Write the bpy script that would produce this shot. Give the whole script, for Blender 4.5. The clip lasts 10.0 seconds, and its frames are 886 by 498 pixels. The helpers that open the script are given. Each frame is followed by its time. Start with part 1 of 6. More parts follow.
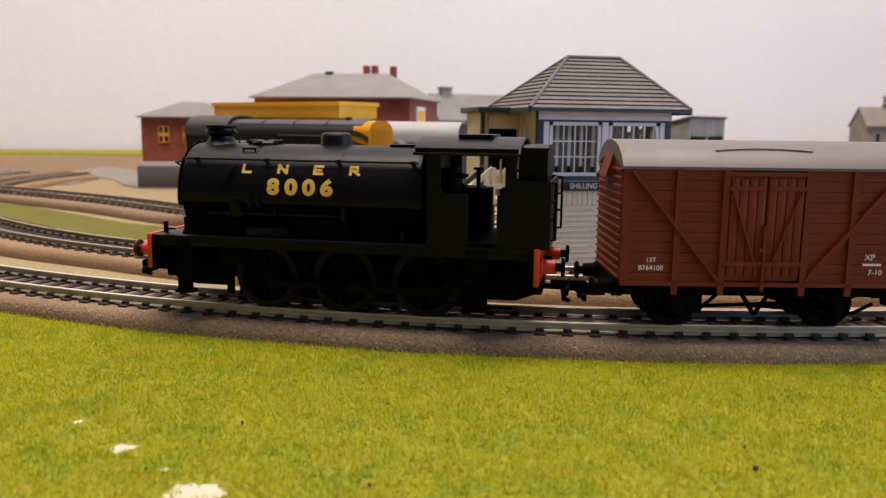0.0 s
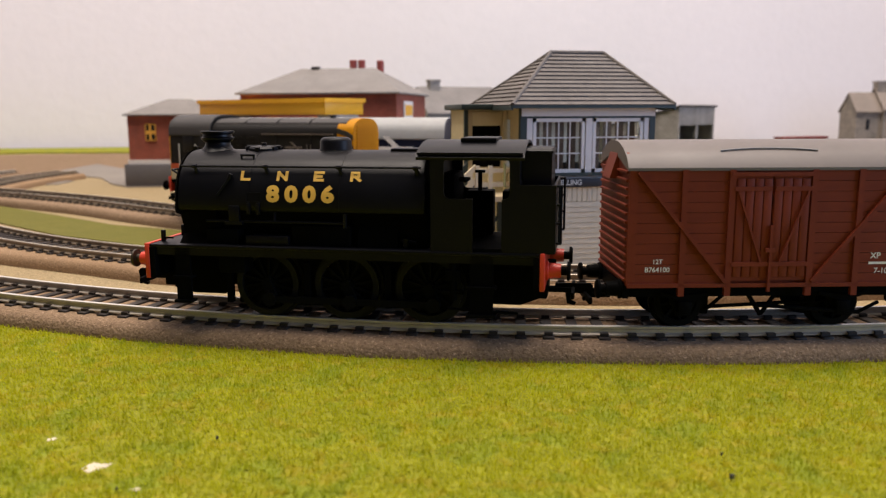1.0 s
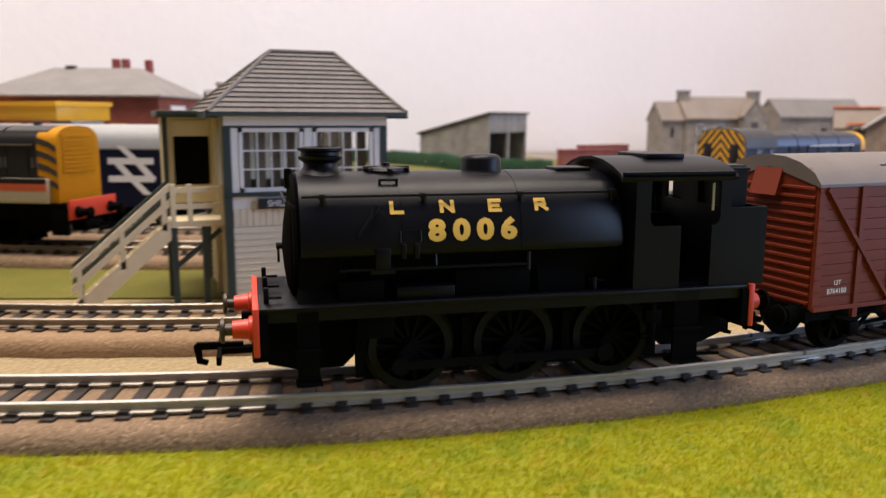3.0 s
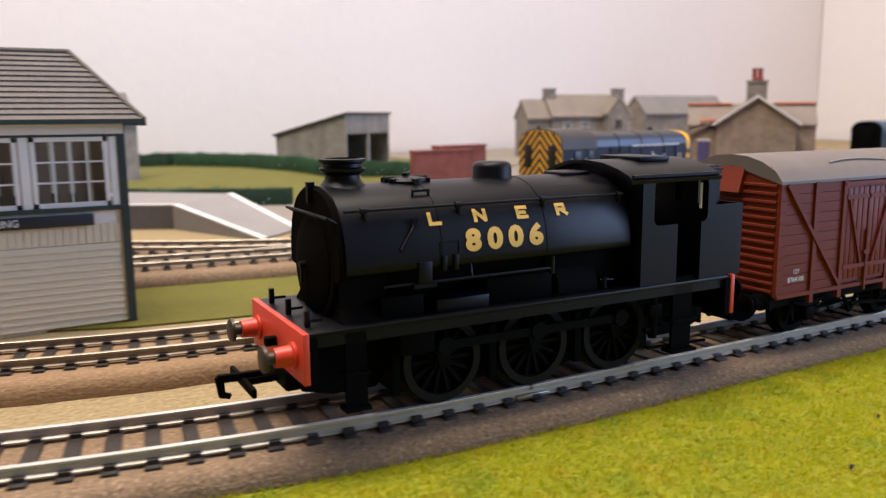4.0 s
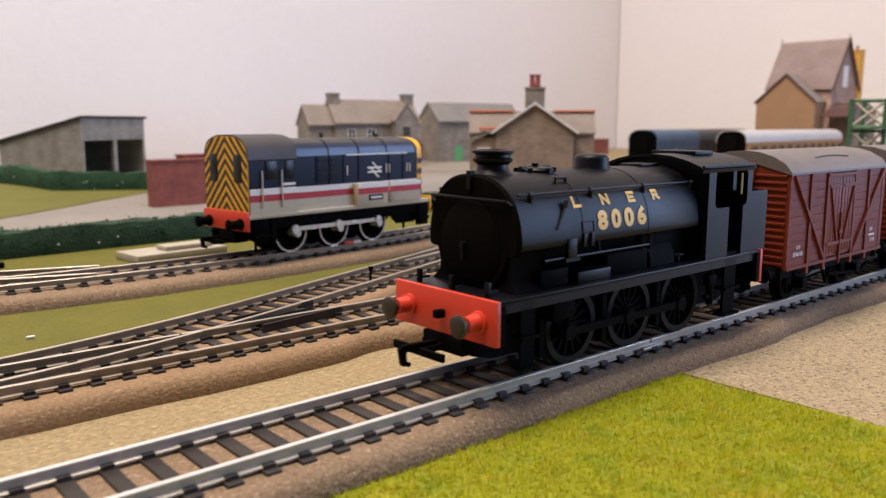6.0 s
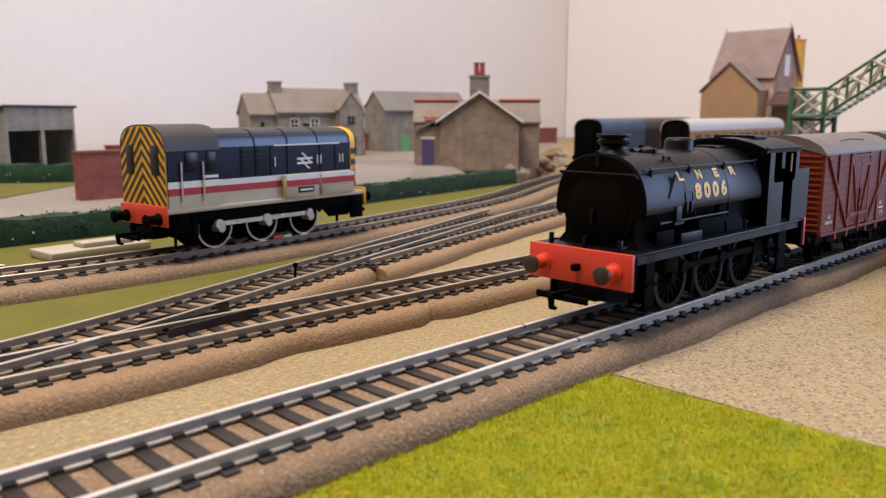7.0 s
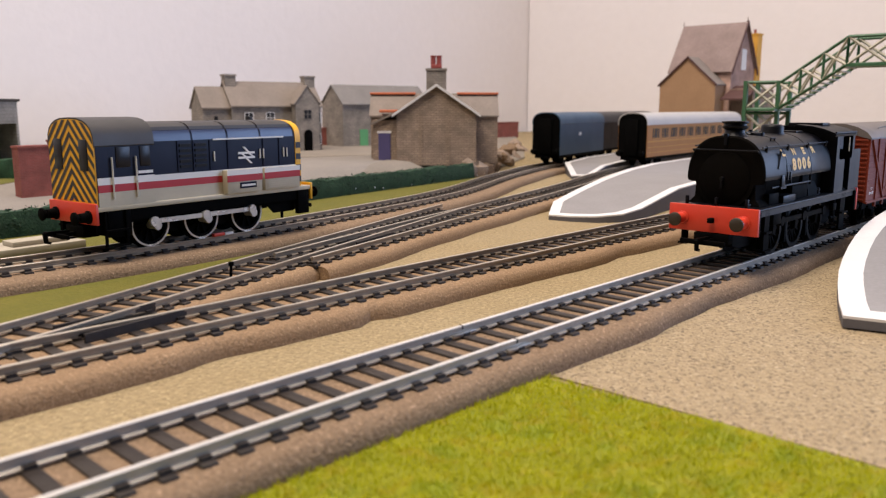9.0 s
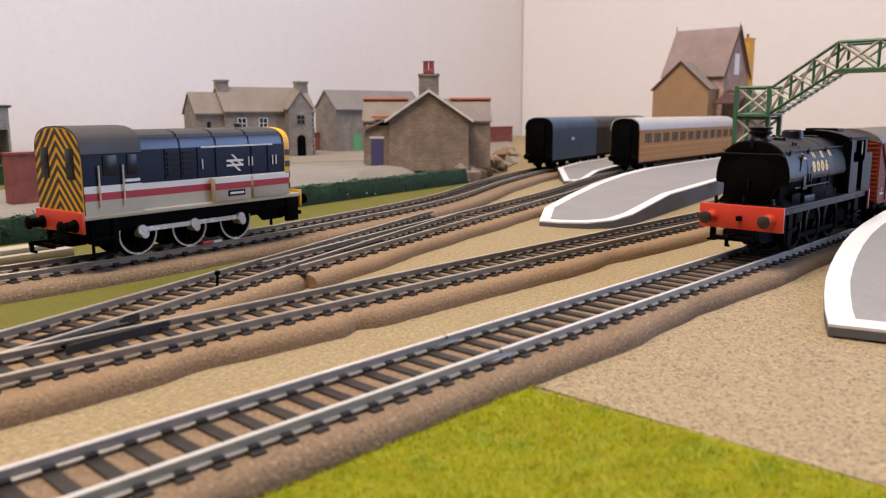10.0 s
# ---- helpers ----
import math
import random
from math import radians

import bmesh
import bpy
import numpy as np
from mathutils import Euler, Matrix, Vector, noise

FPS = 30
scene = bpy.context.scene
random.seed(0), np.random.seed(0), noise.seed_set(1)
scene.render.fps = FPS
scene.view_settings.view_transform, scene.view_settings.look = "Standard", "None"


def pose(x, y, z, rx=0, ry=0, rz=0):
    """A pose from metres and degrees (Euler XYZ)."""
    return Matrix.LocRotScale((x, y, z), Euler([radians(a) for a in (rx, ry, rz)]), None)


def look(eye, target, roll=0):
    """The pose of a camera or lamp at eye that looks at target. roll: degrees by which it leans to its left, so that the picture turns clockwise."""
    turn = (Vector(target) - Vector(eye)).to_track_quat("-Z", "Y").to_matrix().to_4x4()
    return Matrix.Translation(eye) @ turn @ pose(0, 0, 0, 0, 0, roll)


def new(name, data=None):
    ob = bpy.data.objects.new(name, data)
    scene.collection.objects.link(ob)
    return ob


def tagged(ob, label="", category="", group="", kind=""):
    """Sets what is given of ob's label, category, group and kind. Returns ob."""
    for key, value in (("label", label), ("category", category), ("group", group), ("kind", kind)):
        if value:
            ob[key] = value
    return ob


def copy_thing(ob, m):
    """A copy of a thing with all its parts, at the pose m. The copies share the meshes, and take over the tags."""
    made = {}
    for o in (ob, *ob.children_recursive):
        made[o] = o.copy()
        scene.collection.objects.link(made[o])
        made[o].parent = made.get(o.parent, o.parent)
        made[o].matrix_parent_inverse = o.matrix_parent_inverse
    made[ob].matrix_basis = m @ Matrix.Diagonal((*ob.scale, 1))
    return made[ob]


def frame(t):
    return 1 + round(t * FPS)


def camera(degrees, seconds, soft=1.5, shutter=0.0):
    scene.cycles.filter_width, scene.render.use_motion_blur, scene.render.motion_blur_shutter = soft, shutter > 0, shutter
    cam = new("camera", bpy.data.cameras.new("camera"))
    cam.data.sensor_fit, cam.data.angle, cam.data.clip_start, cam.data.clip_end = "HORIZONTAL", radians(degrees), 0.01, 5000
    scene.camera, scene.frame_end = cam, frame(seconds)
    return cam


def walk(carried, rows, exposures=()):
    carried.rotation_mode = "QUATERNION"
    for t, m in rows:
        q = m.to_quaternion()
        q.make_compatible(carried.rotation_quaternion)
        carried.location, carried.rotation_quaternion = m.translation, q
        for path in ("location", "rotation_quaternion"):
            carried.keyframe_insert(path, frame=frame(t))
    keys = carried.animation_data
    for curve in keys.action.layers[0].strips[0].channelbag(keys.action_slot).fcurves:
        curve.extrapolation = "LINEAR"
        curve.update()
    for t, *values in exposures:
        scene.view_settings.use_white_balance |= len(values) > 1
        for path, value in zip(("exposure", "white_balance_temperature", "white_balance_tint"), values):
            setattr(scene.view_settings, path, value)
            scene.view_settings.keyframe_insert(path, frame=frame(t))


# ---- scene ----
cam = camera(58.1, 10.0, soft=1.25, shutter=0.3)
MM = 0.001

# camera: seconds, eye (decimetres), target, roll
PATH = (
    (0, (-3.897, -1.764, 0.592), (-3.473, 0.165, 0.282), 0.7),
    (0.5, (-3.876, -1.736, 0.62), (-3.439, 0.188, 0.292), -0.1),
    (1, (-3.852, -1.752, 0.628), (-3.417, 0.171, 0.292), -0.2),
    (1.5, (-3.735, -1.702, 0.612), (-3.248, 0.205, 0.258), 0.1),
    (2, (-3.623, -1.63, 0.592), (-3.061, 0.256, 0.235), 0.2),
    (2.5, (-3.455, -1.556, 0.602), (-2.796, 0.301, 0.26), 0.6),
    (3, (-3.221, -1.472, 0.641), (-2.45, 0.345, 0.317), 0.2),
    (3.2, (-3.097, -1.444, 0.662), (-2.283, 0.355, 0.343), -0.1),
    (4.3, (-2.457, -1.431, 0.661), (-1.424, 0.248, 0.329), -0.5),
    (4.5, (-2.3, -1.403, 0.660), (-1.227, 0.25, 0.329), -0.6),
    (5, (-2.031, -1.341, 0.635), (-0.87, 0.254, 0.308), -0.1),
    (5.5, (-1.855, -1.293, 0.638), (-0.62, 0.248, 0.323), 0.1),
    (7, (-1.578, -1.23, 0.637), (-0.203, 0.183, 0.301), 0.0),
    (7.5, (-1.532, -1.224, 0.627), (-0.136, 0.162, 0.268), 0.0),
    (8, (-1.502, -1.224, 0.63), (-0.093, 0.15, 0.274), -0.1),
    (8.5, (-1.471, -1.217, 0.624), (-0.047, 0.142, 0.268), 0.0),
    (9, (-1.456, -1.224, 0.629), (-0.024, 0.128, 0.28), 0.0),
    (9.5, (-1.455, -1.242, 0.632), (-0.019, 0.107, 0.291), 0.0),
    (10, (-1.429, -1.242, 0.644), (0.01, 0.104, 0.304), -0.1),
)
walk(cam, [(t, look([c * 0.1 for c in e], [c * 0.1 for c in g], r)) for t, e, g, r in PATH],
     exposures=((0, 0.06), (1.5, 0.10), (2.5, 0.2), (3.2, 0.26), (4.5, 0.18), (5.5, 0.12), (7, 0.06), (10, 0.0)))

# ---- world and light ----
world = bpy.data.worlds.new("room_air")
scene.world = world
world.use_nodes = True
world.node_tree.nodes["Background"].inputs[0].default_value = (0.9, 0.92, 1.0, 1)
world.node_tree.nodes["Background"].inputs[1].default_value = 0.05


def area(name, eye, target, sx, sy, watts, color):
    lamp = bpy.data.lights.new(name, "AREA")
    lamp.shape, lamp.size, lamp.size_y, lamp.energy, lamp.color = "RECTANGLE", sx, sy, watts, color
    ob = new(name, lamp)
    ob.matrix_world = look(eye, target)
    return ob


# a long ceiling light over the board and the daylight of the east window
area("ceiling_lamp", (-0.35, 0.15, 1.77), (-0.35, 0.15, 0), 1.6, 0.6, 58, (1.0, 0.872, 0.765))
area("window_daylight", (1.185, -0.97, 0.46), (0.0, -0.97, 0.46), 1.12, 0.92, 25, (0.44, 0.61, 1.0))


# ---- materials ----
def mat(name, color, rough=0.6, metal=0.0, grain=0.0, scale=600, blotch=0.0, coarse=60, bump=0.0,
        tint=None, island=0.0, spec=0.5, each=0.0, specks=()):
    m = bpy.data.materials.new(name)
    m.use_nodes = True
    nt = m.node_tree
    bsdf = nt.nodes["Principled BSDF"]
    bsdf.inputs["Roughness"].default_value = rough
    bsdf.inputs["Metallic"].default_value = metal
    bsdf.inputs["Specular IOR Level"].default_value = spec
    co = nt.nodes.new("ShaderNodeTexCoord")
    n1 = nt.nodes.new("ShaderNodeTexNoise")
    n1.inputs["Scale"].default_value, n1.inputs["Detail"].default_value = scale, 5
    n2 = nt.nodes.new("ShaderNodeTexNoise")
    n2.inputs["Scale"].default_value, n2.inputs["Detail"].default_value = coarse, 4
    nt.links.new(co.outputs["Object"], n1.inputs["Vector"])
    nt.links.new(co.outputs["Object"], n2.inputs["Vector"])
    dark = tint or [c * 0.45 for c in color]

    def mix(fac_socket, amount, a, b):
        ramp = nt.nodes.new("ShaderNodeMapRange")
        ramp.inputs["From Min"].default_value, ramp.inputs["From Max"].default_value = 0.3, 0.7
        ramp.inputs["To Max"].default_value = amount
        nt.links.new(fac_socket, ramp.inputs["Value"])
        mx = nt.nodes.new("ShaderNodeMix")
        mx.data_type = "RGBA"
        nt.links.new(ramp.outputs["Result"], mx.inputs["Factor"])
        for s, v in (("A", a), ("B", b)):
            sock = [i for i in mx.inputs if i.identifier == s + "_Color"][0]
            if isinstance(v, bpy.types.NodeSocket):
                nt.links.new(v, sock)
            else:
                sock.default_value = (*v, 1)
        return [o for o in mx.outputs if o.identifier == "Result_Color"][0]

    c = mix(n1.outputs["Fac"], grain, color, [v * 0.5 for v in color])
    c = mix(n2.outputs["Fac"], blotch, c, dark)
    for size, edge, amount, tone in specks:
        n3 = nt.nodes.new("ShaderNodeTexNoise")
        n3.inputs["Scale"].default_value, n3.inputs["Detail"].default_value = size, 2
        nt.links.new(co.outputs["Object"], n3.inputs["Vector"])
        cut = nt.nodes.new("ShaderNodeMapRange")
        cut.inputs["From Min"].default_value, cut.inputs["From Max"].default_value = edge, edge + 0.07
        nt.links.new(n3.outputs["Fac"], cut.inputs["Value"])
        ease = nt.nodes.new("ShaderNodeMapRange")
        ease.inputs["To Min"].default_value, ease.inputs["To Max"].default_value = 0.3, 0.7
        nt.links.new(cut.outputs["Result"], ease.inputs["Value"])
        c = mix(ease.outputs["Result"], amount, c, tone)
    if island:
        geo = nt.nodes.new("ShaderNodeNewGeometry")
        c = mix(geo.outputs["Random Per Island"], island, c, [v * 0.35 for v in dark])
    if each:
        inf = nt.nodes.new("ShaderNodeObjectInfo")
        c = mix(inf.outputs["Random"], each, c, dark)
    nt.links.new(c, bsdf.inputs["Base Color"])
    rr = nt.nodes.new("ShaderNodeMapRange")
    rr.inputs["To Min"].default_value, rr.inputs["To Max"].default_value = max(rough - 0.08, 0.02), min(rough + 0.1, 1)
    nt.links.new(n2.outputs["Fac"], rr.inputs["Value"])
    nt.links.new(rr.outputs["Result"], bsdf.inputs["Roughness"])
    if bump:
        b = nt.nodes.new("ShaderNodeBump")
        b.inputs["Strength"].default_value, b.inputs["Distance"].default_value = 0.8, bump * MM
        nt.links.new(n1.outputs["Fac"], b.inputs["Height"])
        nt.links.new(b.outputs["Normal"], bsdf.inputs["Normal"])
    return m


def masonry(name, c1, c2, mortar, w, h, rough=0.9):
    """Small printed or moulded stonework, brick width w and height h in millimetres."""
    m = bpy.data.materials.new(name)
    m.use_nodes = True
    nt = m.node_tree
    bsdf = nt.nodes["Principled BSDF"]
    bsdf.inputs["Roughness"].default_value = rough
    co = nt.nodes.new("ShaderNodeTexCoord")
    sep = nt.nodes.new("ShaderNodeSeparateXYZ")
    add = nt.nodes.new("ShaderNodeMath")
    comb = nt.nodes.new("ShaderNodeCombineXYZ")
    nt.links.new(co.outputs["Object"], sep.inputs[0])
    nt.links.new(sep.outputs["X"], add.inputs[0])
    nt.links.new(sep.outputs["Y"], add.inputs[1])
    nt.links.new(add.outputs[0], comb.inputs["X"])
    nt.links.new(sep.outputs["Z"], comb.inputs["Y"])
    br = nt.nodes.new("ShaderNodeTexBrick")
    br.inputs["Scale"].default_value = 1
    br.inputs["Brick Width"].default_value, br.inputs["Row Height"].default_value = w * MM, h * MM
    br.inputs["Mortar Size"].default_value = 0.13 * h * MM
    br.inputs["Color1"].default_value, br.inputs["Color2"].default_value = (*c1, 1), (*c2, 1)
    br.inputs["Mortar"].default_value = (*mortar, 1)
    nt.links.new(comb.outputs[0], br.inputs["Vector"])
    no = nt.nodes.new("ShaderNodeTexNoise")
    no.inputs["Scale"].default_value, no.inputs["Detail"].default_value = 90, 6
    nt.links.new(co.outputs["Object"], no.inputs["Vector"])
    mx = nt.nodes.new("ShaderNodeMix")
    mx.data_type, mx.blend_type = "RGBA", "OVERLAY"
    mx.inputs["Factor"].default_value = 0.55
    nt.links.new(br.outputs["Color"], [i for i in mx.inputs if i.identifier == "A_Color"][0])
    nt.links.new(no.outputs["Fac"], [i for i in mx.inputs if i.identifier == "B_Color"][0])
    nt.links.new([o for o in mx.outputs if o.identifier == "Result_Color"][0], bsdf.inputs["Base Color"])
    bp = nt.nodes.new("ShaderNodeBump")
    bp.inputs["Strength"].default_value, bp.inputs["Distance"].default_value = 0.6, 0.2 * MM
    bp.invert = True
    nt.links.new(br.outputs["Fac"], bp.inputs["Height"])
    nt.links.new(bp.outputs["Normal"], bsdf.inputs["Normal"])
    return m


WALL = mat("painted_wall", (0.80, 0.77, 0.79), 0.9, grain=0.05, scale=70, blotch=0.06, coarse=3, bump=0.6)
WALLD = mat("dark_unseen_wall", (0.12, 0.10, 0.09), 0.9, grain=0.05, scale=120, blotch=0.1, coarse=3)
BUFFW = mat("tan_card", (0.36, 0.215, 0.115), 0.85, grain=0.15, scale=400, blotch=0.2, coarse=50)
CEIL = mat("ceiling_paint", (0.82, 0.81, 0.79), 0.9, grain=0.05, scale=100, blotch=0.05, coarse=2)
CARPET = mat("floor_carpet", (0.25, 0.22, 0.2), 0.95, grain=0.4, scale=300, blotch=0.2, coarse=5)
SAND = mat("cork_board", (0.345, 0.262, 0.138), 0.95, grain=0.8, scale=600, blotch=0.25, coarse=45, bump=0.5, tint=(0.22, 0.155, 0.07), specks=((1000, 0.57, 0.75, (0.15, 0.11, 0.05)), (800, 0.61, 0.5, (0.5, 0.40, 0.22))))
CORK = mat("granular_cork", (0.36, 0.275, 0.16), 0.95, grain=0.7, scale=800, blotch=0.2, coarse=60, bump=0.7, tint=(0.25, 0.175, 0.095), specks=((1150, 0.565, 0.85, (0.085, 0.06, 0.035)), (900, 0.62, 0.5, (0.5, 0.40, 0.26))))
FOAM = mat("ballast_foam", (0.255, 0.168, 0.098), 0.95, grain=0.7, scale=1300, blotch=0.3, coarse=60, bump=0.7, tint=(0.165, 0.105, 0.058), specks=((1200, 0.60, 0.5, (0.46, 0.32, 0.21)), (1000, 0.58, 0.6, (0.10, 0.058, 0.03))))
FOAMB = mat("ballast_foam_pale", (0.30, 0.190, 0.102), 0.95, grain=0.6, scale=1300, blotch=0.3, coarse=60, bump=0.6, tint=(0.20, 0.125, 0.066), specks=((1200, 0.60, 0.4, (0.48, 0.34, 0.21)), (1000, 0.58, 0.5, (0.15, 0.09, 0.045))))
TURF = mat("grass_mat", (0.27, 0.27, 0.006), 0.95, grain=0.6, scale=700, blotch=0.45, coarse=110, bump=0.8, tint=(0.14, 0.165, 0.006), specks=((210, 0.55, 0.45, (0.29, 0.225, 0.008)), (90, 0.56, 0.4, (0.13, 0.195, 0.007))))
BLADE = mat("grass_fibre", (0.44, 0.435, 0.006), 0.85, grain=0.2, scale=500, blotch=0.45, coarse=110, tint=(0.205, 0.25, 0.006), spec=0.2, specks=((210, 0.55, 0.45, (0.38, 0.30, 0.008)), (90, 0.56, 0.4, (0.17, 0.25, 0.007))))
TURF2 = mat("grass_mat_dark", (0.135, 0.12, 0.006), 0.95, grain=0.6, scale=900, blotch=0.45, coarse=60, bump=0.6, tint=(0.072, 0.08, 0.005))
FIELD = mat("field_flock", (0.135, 0.128, 0.018), 0.95, grain=0.5, scale=600, blotch=0.4, coarse=30, bump=0.6, tint=(0.08, 0.085, 0.012))
HEDGE = mat("hedge_flock", (0.020, 0.080, 0.030), 0.95, grain=0.7, scale=800, blotch=0.6, coarse=160, bump=0.8, tint=(0.006, 0.022, 0.011), island=0.6)
ROAD = mat("road_card", (0.235, 0.21, 0.185), 0.9, grain=0.25, scale=500, blotch=0.25, coarse=20)
YARD = mat("yard_card", (0.25, 0.215, 0.175), 0.9, grain=0.3, scale=500, blotch=0.3, coarse=18)
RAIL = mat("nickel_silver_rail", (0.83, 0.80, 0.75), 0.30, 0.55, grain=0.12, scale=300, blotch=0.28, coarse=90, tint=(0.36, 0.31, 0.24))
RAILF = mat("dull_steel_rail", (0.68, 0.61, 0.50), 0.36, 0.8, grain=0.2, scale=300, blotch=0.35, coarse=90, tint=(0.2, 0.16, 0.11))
SLEEPER = mat("sleeper_plastic", (0.022, 0.016, 0.013), 0.6, grain=0.3, scale=700, blotch=0.3, coarse=120, bump=0.15, each=0.3, tint=(0.045, 0.036, 0.029), spec=0.3)
# black; the faint blue in its base stands in for the window's sheen
BLACK = mat("satin_black_blue_sheen", (0.0016, 0.0017, 0.0034), 0.40, grain=0.15, scale=900, blotch=0.2, coarse=70, tint=(0.0022, 0.0024, 0.0045), spec=0.17)
MATT = mat("matt_black_plastic", (0.003, 0.003, 0.003), 0.55, grain=0.2, scale=700, blotch=0.2, coarse=90, tint=(0.005, 0.005, 0.0045), spec=0.015)
WHEELB = mat("wheel_black", (0.006, 0.006, 0.006), 0.45, grain=0.2, scale=700, blotch=0.3, coarse=200, spec=0.01, tint=(0.007, 0.0068, 0.006))
RED = mat("vermilion_paint", (0.60, 0.045, 0.020), 0.42, grain=0.1, scale=600, blotch=0.12, coarse=80)
STEEL = mat("dull_steel", (0.34, 0.31, 0.27), 0.35, 0.9, grain=0.2, scale=700, blotch=0.25, coarse=150)
WEB = mat("dull_rail_web", (0.46, 0.415, 0.35), 0.4, 0.35, grain=0.3, scale=500, blotch=0.3, coarse=90)
BRIGHT = mat("bright_steel", (0.72, 0.72, 0.71), 0.25, 0.55, grain=0.1, scale=500, blotch=0.15, coarse=150)
GOLD = mat("yellow_transfer", (0.75, 0.45, 0.075), 0.5, grain=0.1, scale=600, blotch=0.1, coarse=200)
BAUX = mat("bauxite_paint", (0.19, 0.034, 0.0155), 0.5, grain=0.2, scale=500, blotch=0.22, coarse=70, each=0.2, tint=(0.145, 0.026, 0.013), bump=0.05, spec=0.15)
ROOFG = mat("grey_roof_paint", (0.135, 0.113, 0.102), 0.5, grain=0.12, scale=500, blotch=0.2, coarse=50)
WHITE = mat("white_transfer", (0.78, 0.76, 0.72), 0.6, grain=0.05, scale=500, blotch=0.1, coarse=90)
NAVY = mat("navy_paint", (0.010, 0.012, 0.027), 0.38, grain=0.1, scale=500, blotch=0.2, coarse=60, spec=0.13)
NAVYL = mat("blue_paint", (0.015, 0.030, 0.082), 0.32, grain=0.1, scale=500, blotch=0.15, coarse=60)
CREAM = mat("cream_paint", (0.52, 0.46, 0.34), 0.5, grain=0.1, scale=500, blotch=0.2, coarse=60)
STRIPE = mat("red_stripe", (0.42, 0.016, 0.020), 0.45, grain=0.05, scale=500, blotch=0.1, coarse=60)
AMBER = mat("amber_nose_paint", (0.50, 0.215, 0.002), 0.55, grain=0.1, scale=400, blotch=0.2, coarse=60, spec=0.15)
ORANGE = mat("faded_orange_stripe", (0.52, 0.085, 0.03), 0.5, grain=0.1, scale=500, blotch=0.15, coarse=60)
YELLOW = mat("warning_yellow", (0.78, 0.40, 0.010), 0.45, grain=0.08, scale=500, blotch=0.15, coarse=60)
SOOT = mat("dark_grey_roof", (0.034, 0.031, 0.031), 0.55, grain=0.2, scale=500, blotch=0.25, coarse=60)
CHAR = mat("charcoal_paint", (0.016, 0.015, 0.015), 0.5, grain=0.15, scale=500, blotch=0.2, coarse=60, spec=0.15)
GLASSD = mat("dark_glazing", (0.010, 0.010, 0.012), 0.3, spec=0.3)
BUFHEAD = mat("tarnished_buffer", (0.055, 0.043, 0.030), 0.42, 0.5, grain=0.2, scale=500, blotch=0.3, coarse=150)
CURTAIN = mat("brown_curtain", (0.20, 0.14, 0.095), 0.9, grain=0.2, scale=300)
DUSTY = mat("dusty_smokebox_black", (0.005, 0.0043, 0.0038), 0.7, grain=0.3, scale=500, blotch=0.4, coarse=120, tint=(0.0025, 0.0023, 0.0021), spec=0.01)
RIMB = mat("dark_wheel_rim", (0.011, 0.011, 0.0105), 0.4, 0.0, grain=0.2, scale=500, blotch=0.2, coarse=150, spec=0.08)
SLATE = mat("slate_strips", (0.145, 0.128, 0.118), 0.8, grain=0.35, scale=400, blotch=0.35, coarse=80, bump=0.15, each=0.3)
WOODW = mat("cream_boarding", (0.72, 0.66, 0.52), 0.75, grain=0.12, scale=400, blotch=0.12, coarse=50, each=0.12, tint=(0.6, 0.55, 0.44))
FRAMEW = mat("white_frame", (0.76, 0.75, 0.735), 0.6, grain=0.06, scale=400, blotch=0.08, coarse=60)
DKGREEN = mat("dark_green_paint", (0.026, 0.045, 0.043), 0.5, grain=0.15, scale=400, blotch=0.2, coarse=60)
CREAMY = mat("warm_cream_paint", (0.66, 0.565, 0.34), 0.7, grain=0.12, scale=400, blotch=0.15, coarse=60)
STAIR = mat("cream_stair_paint", (0.70, 0.59, 0.39), 0.7, grain=0.12, scale=400, blotch=0.15, coarse=60)
SIGN = mat("sign_blue_black", (0.012, 0.018, 0.028), 0.5, grain=0.1, scale=400, blotch=0.1, coarse=60)
PALE = mat("pale_letters", (0.62, 0.66, 0.68), 0.6)
BRICK = masonry("red_brick", (0.26, 0.055, 0.032), (0.20, 0.042, 0.026), (0.25, 0.10, 0.07), 3.2, 1.1)
BRICKW = masonry("garden_brick", (0.24, 0.060, 0.045), (0.19, 0.046, 0.036), (0.23, 0.09, 0.07), 3.2, 1.1)
STONE = masonry("grey_stone", (0.27, 0.235, 0.20), (0.205, 0.18, 0.155), (0.17, 0.15, 0.13), 5.0, 2.2)
STONEB = masonry("buff_stone", (0.30, 0.225, 0.165), (0.235, 0.175, 0.13), (0.20, 0.15, 0.115), 5.0, 2.2)
PINKB = masonry("pink_brick", (0.42, 0.27, 0.215), (0.36, 0.23, 0.185), (0.36, 0.25, 0.21), 3.4, 1.3)
TILER = mat("plum_roof_tiles", (0.33, 0.25, 0.235), 0.85, grain=0.3, scale=350, blotch=0.45, coarse=40, bump=0.2)
CONC = masonry("grey_blockwork", (0.30, 0.28, 0.26), (0.26, 0.245, 0.225), (0.235, 0.22, 0.20), 6.0, 3.0)
TILE = mat("grey_roof_tiles", (0.205, 0.19, 0.18), 0.85, grain=0.3, scale=450, blotch=0.3, coarse=60, bump=0.15)
TILEB = mat("brown_roof_tiles", (0.235, 0.195, 0.165), 0.85, grain=0.3, scale=450, blotch=0.3, coarse=60, bump=0.15)
TERRA = mat("terracotta", (0.55, 0.16, 0.075), 0.8, grain=0.2, scale=400, blotch=0.25, coarse=80)
